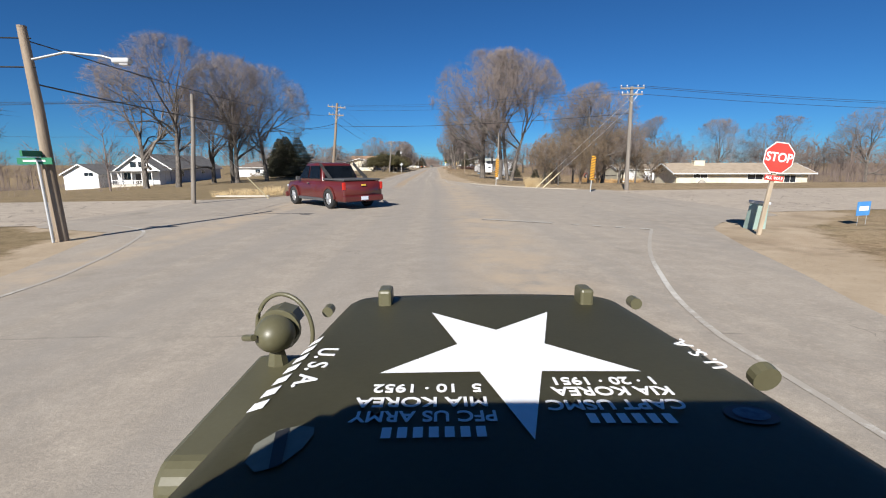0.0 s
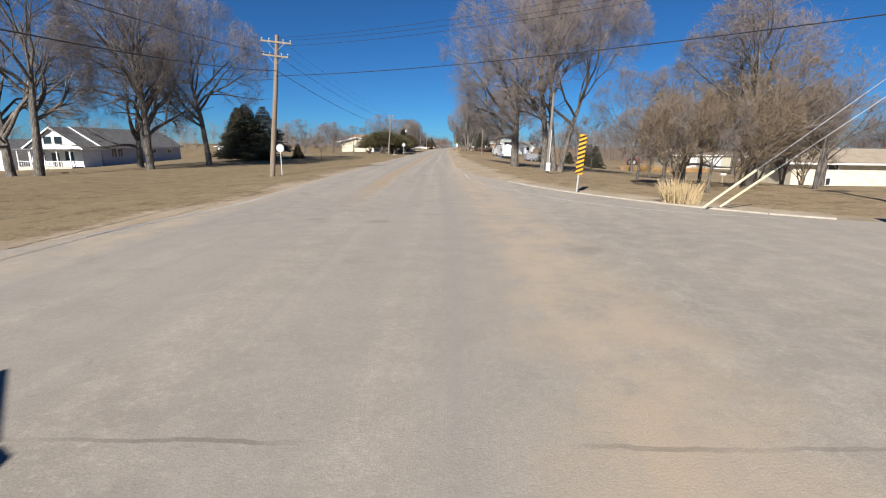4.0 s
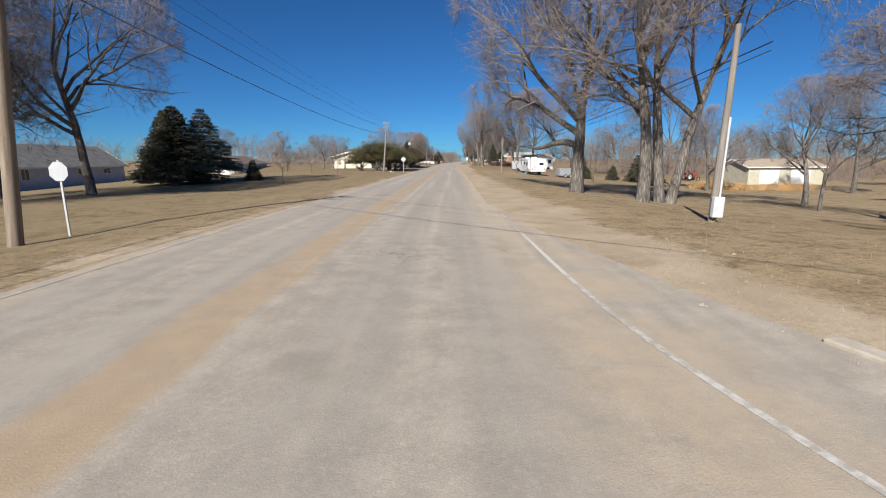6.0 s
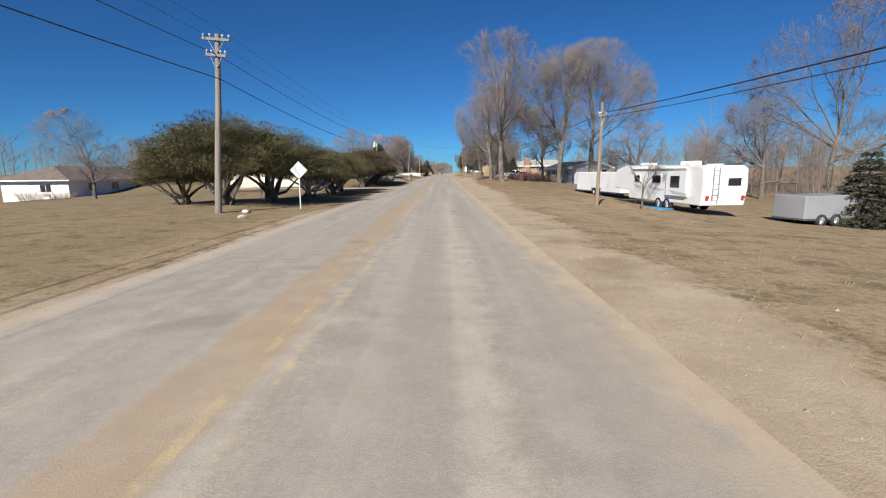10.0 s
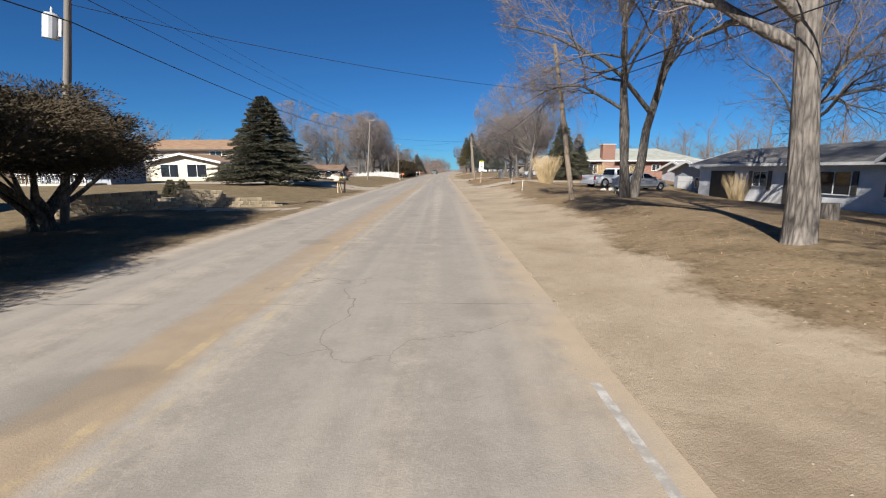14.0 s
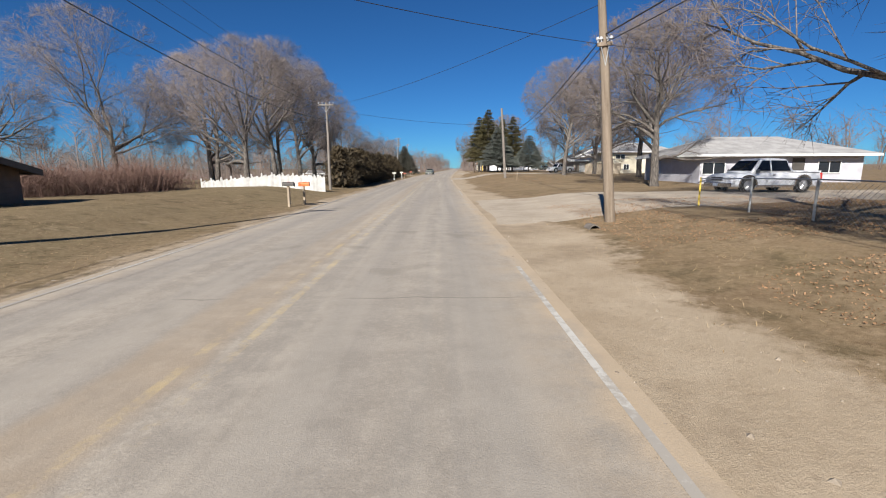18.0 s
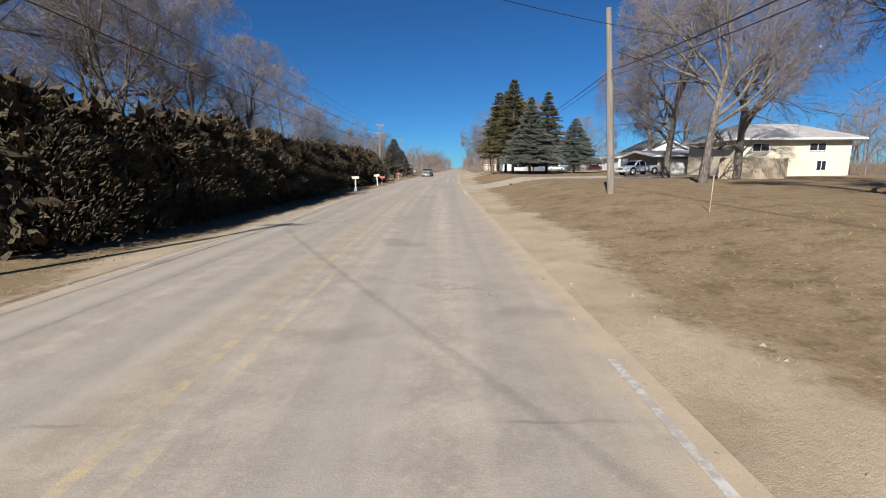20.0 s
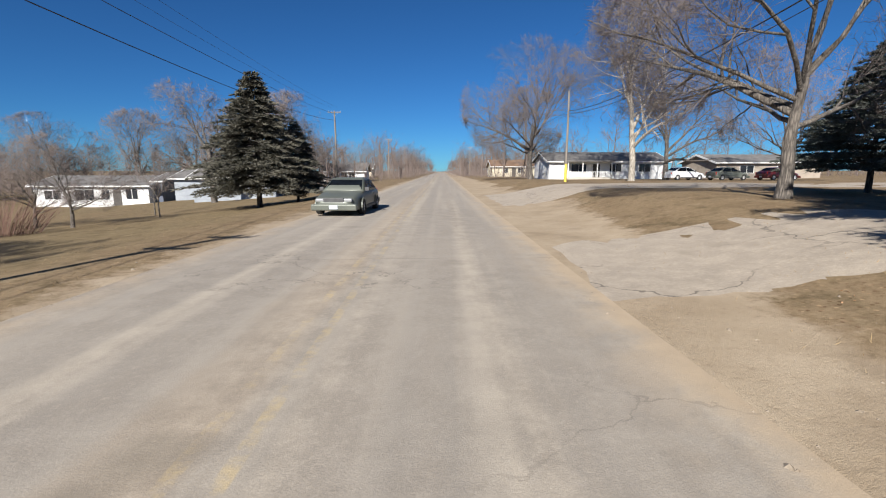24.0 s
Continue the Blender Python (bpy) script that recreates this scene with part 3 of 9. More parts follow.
LEFT_EDGE = [(-80, -6.8), (4, -6.6), (7.2, -7.0), (9.6, -7.9), (12.0, -8.8), (13.2, -12), (23.4, -12), (25.0, -9.4), (28, -7.4), (34, -6.5), (44, -6.8), (58, -6.95)]


def edges(y):
    c = mid(y)
    r = lerp(y, RIGHT_EDGE) if y < 58 else c + HALF
    l = lerp(y, LEFT_EDGE) if y < 58 else c - HALF
    return l, r, c


rows = []
for y in sorted(set(list(np.arange(-80, 60, 0.5)) + list(np.arange(60, 420, 3.0)) + [450, 500, 560, 620, 700])):
    l, r, c = edges(y)
    rows.append((y, (l, y, l - c), (r, y, r - c)))
strip("road", rows, M_ROAD, "old grey asphalt road with a sandy middle and cracks", "road", across=9)
rows = []
for x in np.arange(-260, -11.9, 4.0):
    n, f = street(x)
    rows.append((x, (x, f, f - n), (x, n, 0.0)))
strip("road", rows, M_CROSS, "pale asphalt cross street at the junction", "road", lift=lambda x, y: land(x, y) + 0.03 if x < -30 else 0)
rows = []
for x in np.arange(12, 262, 4.0):
    n, f = street(x)
    rows.append((x, (x, f, f - n), (x, n, 0.0)))
strip("road", rows, M_CROSS, "pale asphalt cross street at the junction", "road", lift=lambda x, y: land(x, y) + 0.03 if x > 40 else 0)


ground_sheet()

# ---- bare trees ----
def grow(seed, height, trunk_r, fork=0.25, limbs=5, tilt=(0.25, 0.75), wide=0.40, low=0.16, counts=(8, 8, 7, 4), lean=0.0, stems=1, lo=0.8):
    """Leafless tree at the origin: polylines by level, and fine twigs as (start, end) rows. All ends stay in an egg-shaped crown."""
    rng = np.random.default_rng(seed)
    out = [[] for _ in range(5)]
    twigs = []
    mid_z, rad_z = height * (1 + low) / 2, height * (1 - low) / 2
    egg = np.array([height * wide, height * wide, rad_z])
    centre = np.array([lean * height * 0.4, 0, mid_z])

    def unit(v):
        return v / (math.sqrt(v[0] * v[0] + v[1] * v[1] + v[2] * v[2]) + 1e-9)

    def reach(p, d):
        """Distance along d from p to the crown's skin."""
        q, e = (p - centre) / egg, d / egg
        a, b, c = e @ e, q @ e, q @ q - 1
        disc = b * b - a * c
        if disc <= 0:
            return 0.0
        return max(0.0, (-b + math.sqrt(disc)) / a)

    def branch(p, d, length, r, level):
        n = (6, 8, 6, 3, 2)[level]
        step = length / (n - 1)
        pts, rad = [p], [r]
        for k in range(1, n):
            bend = (0.0, 0.02, 0.015, 0.01, 0.0)[level]
            d = unit(d + np.array([0, 0, bend]) + rng.normal(0, (0.05, 0.15, 0.19, 0.22, 0.22)[level], 3))
            pts.append(pts[-1] + d * step)
            rad.append(max(0.006, r * (1 - ((0.6 if lo < 0.7 else 0.32) if level == 0 else 0.85) * k / (n - 1))))
        pts, rad = np.array(pts), np.array(rad)
        out[level].append((pts, rad))
        if level == 0:
            for j in range(limbs):
                f = lo + (0.99 - lo) * j / max(1, limbs - 1)
                k = f * (n - 1); i = min(int(k), n - 2)
                q = pts[i] + (pts[i + 1] - pts[i]) * (k - i)
                az = j * math.tau / limbs + rng.uniform(-0.4, 0.4) + seed
                ti = tilt[0] + (tilt[1] - tilt[0]) * (1 - j / max(1, limbs - 1)) ** 0.8 * rng.uniform(0.85, 1.15)
                dd = np.array([math.cos(az) * math.sin(ti), math.sin(az) * math.sin(ti), math.cos(ti)])
                ln = reach(q, unit(dd + np.array([0, 0, 0.1]))) * rng.uniform(0.84, 0.97)
                branch(q, dd, ln, rad[i] * rng.uniform(0.45, 0.68), 1)
            return
        c = counts[level - 1]
        if level == 4:
            for j in range(c):
                f = 0.15 + 0.85 * (j + rng.random()) / c
                k = min(f, 0.99) * (n - 1); i = int(k)
                q = pts[i] + (pts[i + 1] - pts[i]) * (k - i)
                dd = unit(d * 0.6 + rng.normal(0, 0.6, 3) + np.array([0, 0, 0.05]))
                twigs.append(np.concatenate([q, q + dd * height * rng.uniform(0.022, 0.05)]))
            return
        for j in range(c):
            f0 = (0.24, 0.16, 0.10)[level - 1]
            f = f0 + (1.02 - f0) * (j + 0.8 * rng.random()) / c
            k = min(f, 0.97) * (n - 1); i = int(k)
            q = pts[i] + (pts[i + 1] - pts[i]) * (k - i)
            bd = unit(pts[i + 1] - pts[i])
            az = j * 2.4 + rng.uniform(-0.7, 0.7)
            side = unit(np.cross(bd, np.array([math.cos(az), math.sin(az), 0.31])))
            out_d = unit(np.array([q[0], q[1], 0.25 * (q[2] - height * fork)]))
            ang = rng.uniform(0.55, 1.15)
            dd = unit(bd * math.cos(ang) + side * math.sin(ang) + out_d * 0.34 + np.array([0, 0, 0.03]))
            nominal = height * (0.30, 0.15, 0.075)[level - 1] * (1.25 - 0.6 * f) * rng.uniform(0.75, 1.25)
            ln = min(nominal, reach(q, dd) * rng.uniform(0.85, 1.05))
            if ln < 0.12:
                continue
            branch(q, dd, ln, max(0.008, rad[i] * (0.62, 0.58, 0.55)[level - 1]), level + 1)

    for k in range(stems):
        a = k * math.tau / max(1, stems) + seed
        off = 0.0 if stems == 1 else trunk_r * 0.9
        tip = 0.02 if stems == 1 else 0.16
        branch(np.array([math.cos(a) * off, math.sin(a) * off, 0]), unit(np.array([lean + math.cos(a) * tip, math.sin(a) * tip, 1.0])), height * fork, trunk_r, 0)
    return out, np.array(twigs)


def spikes(T, r):
    """Many thin three-sided twigs that end in a point."""
    p, q = T[:, :3], T[:, 3:]
    t = q - p; t = t / (np.linalg.norm(t, axis=1, keepdims=True) + 1e-9)
    ref = np.where(np.abs(t[:, 2:3]) < 0.9, np.array([0, 0, 1.0]), np.array([1.0, 0, 0]))
    a = np.cross(t, ref); a /= np.linalg.norm(a, axis=1, keepdims=True) + 1e-9
    b = np.cross(t, a)
    V = np.stack([p + a * r, p - a * r * 0.5 + b * r * 0.87, p - a * r * 0.5 - b * r * 0.87, q], 1).reshape(-1, 3)
    k = np.arange(len(T))[:, None, None] * 4
    return V, (k + np.array([[0, 1, 3], [1, 2, 3], [2, 0, 3]])[None]).reshape(-1, 3)


def gnarl(V, seed, amount):
    """Lumps and furrows on a stem."""
    off = Vector((seed * 1.7, seed * 0.9, 0))
    return np.array([(v[0] + amount * noise.noise(Vector((v[0] * 4, v[1] * 4, v[2] * 0.9)) + off), v[1] + amount * noise.noise(Vector((v[0] * 4 + 9, v[1] * 4, v[2] * 0.9)) + off), v[2]) for v in V])


def tree_meshes(seed, thick=0.0085, bark=None, twig=None, **kw):
    lv, tw = grow(seed, **kw)
    top = []
    for p, r in lv[0]:
        # flared, rooted foot
        r = r.copy(); p = p.copy(); p[0, 2] -= 0.2
        k = np.array([0, 0.12, 0.3, 0.6, 1, 2, 3, 4, 5])
        i = np.arange(len(r))
        p2 = np.stack([np.interp(k, i, p[:, c]) for c in range(3)], 1)
        top.append((p2, np.interp(k, i, r) * np.array([1.28, 1.1, 1.03, 1.0, 1, 1, 1, 1, 1])))
    V0, F0 = tubes(top, 18)
    V0 = gnarl(V0, seed, 0.075 if kw["height"] > 8 else 0.02)
    V1, F1 = tubes(lv[1], 10)
    V1, F1 = np.concatenate([V0, V1]), np.concatenate([F0, F1 + len(V0)])
    V2, F2 = tubes(lv[2], 5)
    trunk = raw_mesh("trunk", np.concatenate([V1, V2]), np.concatenate([F1, F2 + len(V1)]), bark or M_BARK, True)
    V3, F3 = tubes(lv[3], 3)
    F3 = np.concatenate([F3[:, [0, 1, 2]], F3[:, [0, 2, 3]]])
    ends = np.array([np.concatenate([p[0], p[-1]]) for p, _ in lv[4]])
    V4, F4 = spikes(ends, thick * 1.35)
    V5, F5 = spikes(tw, thick)
    crown = raw_mesh("crown", np.concatenate([V3, V4, V5]), np.concatenate([F3, F4 + len(V3), F5 + len(V3) + len(V4)]), twig or M_TWIG, True)
    return trunk, crown


SORTS = [
    (11, dict(trunk_r=0.36, fork=0.46, lo=0.34, limbs=9, tilt=(0.10, 1.05), wide=0.46, low=0.12, counts=(8, 7, 6, 4))),
    (23, dict(trunk_r=0.32, fork=0.52, lo=0.36, limbs=11, tilt=(0.08, 1.0), wide=0.37, low=0.16, counts=(7, 7, 6, 4))),
    (37, dict(trunk_r=0.30, fork=0.34, lo=0.5, limbs=11, tilt=(0.12, 1.35), wide=0.52, low=0.10, counts=(8, 7, 6, 4))),
    (41, dict(trunk_r=0.30, fork=0.50, lo=0.48, limbs=9, tilt=(0.08, 1.0), wide=0.40, low=0.24, counts=(7, 7, 6, 4))),
    # forked low into two stems
    (53, dict(trunk_r=0.24, fork=0.50, lo=0.5, limbs=7, tilt=(0.10, 1.05), wide=0.42, low=0.18, counts=(7, 7, 6, 4), stems=2)),
]
TREES = [tree_meshes(s, thick=0.0085, height=16, **kw) for s, kw in SORTS]
TREES_FAR = [tree_meshes(s, thick=0.0130, height=16, **{**kw, "counts": (6, 6, 6, 3)}) for s, kw in SORTS]
TREES_PALE = [(TREES[k][0].copy(), TREES[k][1]) for k in (1, 2)]
for t_me, c_me in TREES_PALE:
    t_me.materials[0] = M_BARK_PALE
BUSH = tree_meshes(61, thick=0.009, bark=M_BRUSH, twig=M_BRUSH, height=6, trunk_r=0.055, fork=0.16, limbs=4, tilt=(0.15, 0.8), wide=0.42, low=0.0, counts=(5, 5, 4, 4), stems=5)
SMALL = [tree_meshes(s, thick=0.006, height=6, trunk_r=0.075, fork=0.28, limbs=4, tilt=(0.1, 0.6), wide=0.26, low=0.2, counts=(6, 5, 5, 3)) for s in (5, 8)]


def tree(x, y, h, kind=0, turn=0.0, lean=(0, 0), fat=1.0, label="leafless deciduous tree on dry lawn", meshes=TREES, ref=16.0, name="tree", group="bare trees"):
    k = h / ref
    e = thing(name, pose(x, y, land(x, y), lean[0], lean[1], turn), label, "tree", group)
    e.scale = (k * fat, k * fat, k)
    for nm, me in zip(("trunk", "crown"), meshes[kind]):
        o = new(nm, me)
        o.parent = e
    return e


BIG = "tall leafless tree with grey bark and fine twigs"
for x, y, h, k, a in (
    # left of the junction
    (-26.5, 71.4, 17, 3, 0), (-28.5, 64.3, 17, 3, 80), (-27.0, 62.0, 16, 1, 160), (-31, 55, 17, 3, 220), (-38, 60, 16, 0, 30), (-36, 74, 15, 0, 300),
    # right of the road past the junction
    (9.9, 62.9, 17, 4, 20), (8.5, 62.2, 16.5, 3, 250), (6.6, 67.4, 17.5, 0, 190),
    # behind
    (44, 92, 13, 1, 50), (60, 80, 12, 2, 0), (70, 74, 13, 0, 90), (58, 95, 13, 3, 40), (30, 96, 10, 1, 10),
    (14.5, 43, 9, 1, 60), (17, 47, 9, 3, 160), (20, 60, 10, 0, 20), (24.5, 73, 9, 3, 250),
    # the row before the white house
    (14.3, 151.9, 18, 1, 200), (17.6, 148.9, 18, 4, 90), (5.6, 146.0, 18, 3, 15), (5.2, 155.4, 13.5, 3, 300), (15.6, 169.0, 13, 1, 330), (6.7, 166.6, 14, 4, 40),
    (48.2, 148, 23, 2, 10), (33, 138, 11, 0, 80), (31, 166, 11, 0, 120),
    # past the drives
    (9.45, 202.7, 13, 2, 60), (8.4, 210.6, 12.5, 2, 200), (12.8, 233, 11, 0, 100), (14.6, 247.6, 11, 1, 20), (16, 240, 13, 1, 300), (20, 252, 15, 3, 30), (14.6, 262, 14, 3, 120),
    (17.7, 272.8, 15, 1, 200), (24, 290, 15, 0, 45), (33, 300, 14, 2, 10), (20.5, 268, 14, 0, 290),
    (10.1, 315.8, 12.2, 2, 75), (12.8, 360, 17, 2, 130), (26, 352, 13, 0, 20), (17, 380, 15, 1, 50), (34, 345, 13, 2, 220),
    # left side
    (-33, 248, 16, 2, 10), (-29, 259, 15, 0, 130), (-18.7, 244.5, 12.5, 0, 220), (-25, 252, 14, 2, 60), (-38, 240, 10, 0, 20), (-22, 263, 15, 3, 40), (-18, 250, 14, 3, 0), (-18, 258, 14, 1, 70),
    (-19, 268, 14, 0, 140), (-18.5, 276, 13, 3, 250), (-19, 286, 13, 2, 20), (-18.5, 298, 12, 2, 320), (-21, 300, 11, 2, 200),
    (-44, 206, 10, 2, 15), (-20, 345, 11, 0, 10), (-17, 360, 12, 1, 120),
    (-29, 374, 13, 2, 40), (-36, 376, 12, 0, 150), (-43, 373, 13, 3, 260), (-51, 368, 12, 2, 330), (-59, 360, 12, 0, 80), (-25, 380, 14, 3, 10), (-66, 352, 12, 2, 190), (-30, 318, 10, 2, 110),
    (-18.2, 325.5, 4.6, 2, 10), (-20.8, 326.5, 4.4, 2, 100), (-34, 130, 8, 2, 0), (-30, 142, 8, 0, 90), (-22, 128, 6, 2, 45), (-40, 115, 8, 0, 200),
):
    tree(x, y, h, k, a, fat=1.0 if h > 12 else 1.15, meshes=TREES if h > 12 and abs(x) < 34 else TREES_FAR, label=BIG if h > 11 else "leafless tree with a spreading twiggy crown")
tree(19.8, 347, 17, 0, 30, meshes=TREES_PALE, label="tall white-barked leafless tree on a lawn")
for x, y, h, a in ((9.0, 112.6, 4.6, 0), (-15.5, 97, 3.2, 50), (-17.5, 84, 3.0, 10), (15.4, 93.4, 5.2, 60), (20.9, 87.9, 5.4, 200), (19.4, 65.2, 8.0, 20), (-16.5, 330, 4.0, 30), (-18.5, 333, 4.0, 90), (-14.5, 120, 4.5, 0), (-20, 101, 3.2, 140)):
    tree(x, y, h, int(a) % 2, a, meshes=SMALL, ref=6.0, label="slender leafless sapling on a lawn", name="sapling", group="saplings")


def open_lawn(x, y):
    return (-78 < x < -20 and 60 < y < 186) or (10 < x < 62 and 52 < y < 126) or (-52 < x < -12 and 330 < y < 372) or (-42 < x < -14 and 186 < y < 222) or (12 < x < 36 and 150 < y < 310) or (5 < x < 62 and 310 < y < 374)


def far_woods(name, spots, seed, hmin, hmax):
    rng = np.random.default_rng(seed)
    spots = [q for q in spots if not open_lawn(*q)]
    polys, limbs, fine = [], [], []
    for x, y in spots:
        h = rng.uniform(hmin, hmax)
        z = land(x, y)
        base = np.array([x, y, z - 0.2])
        top = base + np.array([rng.normal(0, 0.4), rng.normal(0, 0.4), h * 0.75])
        polys.append((np.array([base, (base + top) / 2 + rng.normal(0, 0.15, 3), top]), np.array([0.013, 0.010, 0.003]) * h))
        # undergrowth
        for _ in range(40):
            b = base + np.array([rng.normal(0, 2.4), rng.normal(0, 2.4), 0])
            fine.append(np.concatenate([b, b + np.array([rng.normal(0, 0.9), rng.normal(0, 0.9), rng.uniform(1.2, 4.2)])]))
        for _ in range(17):
            f = rng.uniform(0.25, 1.0)
            p = base + (top - base) * f
            a = rng.uniform(0, math.tau)
            ln = h * rng.uniform(0.2, 0.42) * (1.15 - 0.5 * f)
            d = np.array([math.cos(a) * 0.75, math.sin(a) * 0.75, rng.uniform(0.4, 1.2)])
            d /= np.linalg.norm(d)
            q = p + d * ln
            limbs.append(np.concatenate([p, q]))
            for _ in range(9):
                g = rng.uniform(0.3, 1.0)
                s = p + (q - p) * g
                e = s + (d + rng.normal(0, 0.55, 3)) * ln * rng.uniform(0.25, 0.5)
                fine.append(np.concatenate([s, e]))
    V, Fc = tubes(polys, 3)
    V2, F2 = spikes(np.array(fine), 0.019)
    V3, F3 = spikes(np.array(limbs), 0.04)
    Fc = np.concatenate([Fc[:, [0, 1, 2]], Fc[:, [0, 2, 3]], F2 + len(V), F3 + len(V) + len(V2)]); V = np.concatenate([V, V2, V3])
    tagged(new(name, raw_mesh(name, V, Fc, M_WOODS, True)), "grey-brown leafless woods in the distance", "woods", kind="stuff")


rng0 = np.random.default_rng(3)
spots = []
for y in np.arange(40, 720, 3.2):
    for s in (-1, 1):
        off = rng0.uniform(38, 75) if y < 330 else rng0.uniform(14, 60)
        spots.append((mid(y) + s * off, y + rng0.uniform(-2, 2)))
        if y > 200 and rng0.random() < 0.5:
            spots.append((mid(y) + s * rng0.uniform(24, 44) * (1.2 if y < 260 else 0.8), y + rng0.uniform(-2, 2)))
        if y > 385:
            spots.append((mid(y) + s * rng0.uniform(6.5, 20), y + rng0.uniform(-2, 2)))
for x in np.arange(-200, 200, 3.4):
    if abs(x) > 42:
        spots.append((x, rng0.uniform(85, 130) + 0.2 * abs(x)))
    if x < -75:
        spots.append((x, rng0.uniform(40, 70)))
for y in np.arange(20, 60, 3.0):
    spots.append((-70 - rng0.uniform(0, 30), y))
    spots.append((75 + rng0.uniform(0, 40), y + 20))
for y in np.arange(30, 420, 2.6):
    for s in (-1, 1):
        spots.append((mid(y) + s * rng0.uniform(60, 150), y + rng0.uniform(-3, 3)))
for x in np.arange(-230, 260, 2.4):
    if abs(x) > 30:
        spots.append((x, rng0.uniform(130, 190)))
    if x > 34:
        spots.append((x, rng0.uniform(62, 100) + 0.1 * x))
for x in np.arange(-110, -14, 2.6):
    spots.append((x, rng0.uniform(376, 396)))
    if x < -48:
        spots.append((x, rng0.uniform(200, 240)))
        spots.append((x - 10, rng0.uniform(330, 372)))
for x in np.arange(30, 130, 2.4):
    spots.append((x, rng0.uniform(128, 150)))
for x in np.arange(-130, -16, 1.3):
    spots.append((x, rng0.uniform(373, 394)))
    if x < -53:
        spots.append((x, rng0.uniform(318, 366)))
far_woods("far_woods", spots, 9, 7, 12)

# ---- evergreens ----
def sprays(P, D, ln, w, rng):
    """Many slim four-cornered needle sprays from points P along directions D."""
    P, D = np.asarray(P, float), np.asarray(D, float)
    D = D / (np.linalg.norm(D, axis=1, keepdims=True) + 1e-9)
    S = np.cross(D, rng.normal(0, 1, D.shape)); S /= np.linalg.norm(S, axis=1, keepdims=True) + 1e-9
    L = ln * rng.uniform(0.6, 1.3, (len(P), 1)); W = w * rng.uniform(0.7, 1.2, (len(P), 1))
    V = np.stack([P, P + D * L * 0.45 + S * W, P + D * L, P + D * L * 0.55 - S * W], 1).reshape(-1, 3)
    return V, np.arange(len(V)).reshape(-1, 4)


def conifer_meshes(seed, h, width, mat, bare=0.08, whorls=26, dense=10, droop=0.25, ragged=0.12, ln=0.2):
    rng = np.random.default_rng(seed)
    P, D, limbs = [], [], []
    for k in range(whorls):
        f = (k + rng.uniform(0, 0.8)) / whorls
        z = h * (bare + (1 - bare) * f)
        R = width * (1 - f) ** 0.85 * (0.85 + 0.3 * rng.random()) + 0.12
        for j in range(dense):
            a = rng.uniform(0, math.tau)
            r = R * (1 + rng.normal(0, ragged))
            d = np.array([math.cos(a), math.sin(a), 0.0])
            tip = d * r + np.array([0, 0, z + r * (0.12 - droop * rng.uniform(0.5, 1.2))])
            foot = np.array([0, 0, z])
            limbs.append((np.array([foot, (foot + tip) / 2 + [0, 0, 0.06 * r], tip]), np.array([0.03, 0.02, 0.006])))
            n = max(10, int(r * 72))
            t = rng.uniform(0.15, 1.03, n) ** 0.7
            q = foot + (tip - foot) * t[:, None] + np.array([0, 0, 1]) * (0.22 * r * t * (1 - t))[:, None]
            side = np.array([-d[1], d[0], 0])
            q = q + side * (rng.normal(0, 0.16, n) * r * 0.55 * (1.1 - 0.6 * t))[:, None]
            P.append(q)
            D.append(d * 0.7 + side * rng.normal(0, 0.55, (n, 1)) + np.array([0, 0, 1]) * rng.normal(0.05, 0.3, (n, 1)))
    P.append(np.array([[0, 0, h - 0.35 + 0.03 * i] for i in range(10)])); D.append(rng.normal(0, 0.4, (10, 3)) + [0, 0, 1.0])
    V, Fc = sprays(np.concatenate(P), np.concatenate(D), ln * 0.85, ln * 0.105, rng)
    crown = raw_mesh("crown", V, Fc, mat)
    Vt, Ft = tubes([(np.array([[0, 0, -0.2], [0, 0, h * 0.4], [0, 0, h * 0.95]]), np.array([0.019, 0.013, 0.004]) * h)], 9)
    V2, F2 = tubes(limbs, 3)
    trunk = raw_mesh("trunk", np.concatenate([Vt, V2]), np.concatenate([Ft, F2 + len(Vt)]), M_BARK, True)
    return trunk, crown


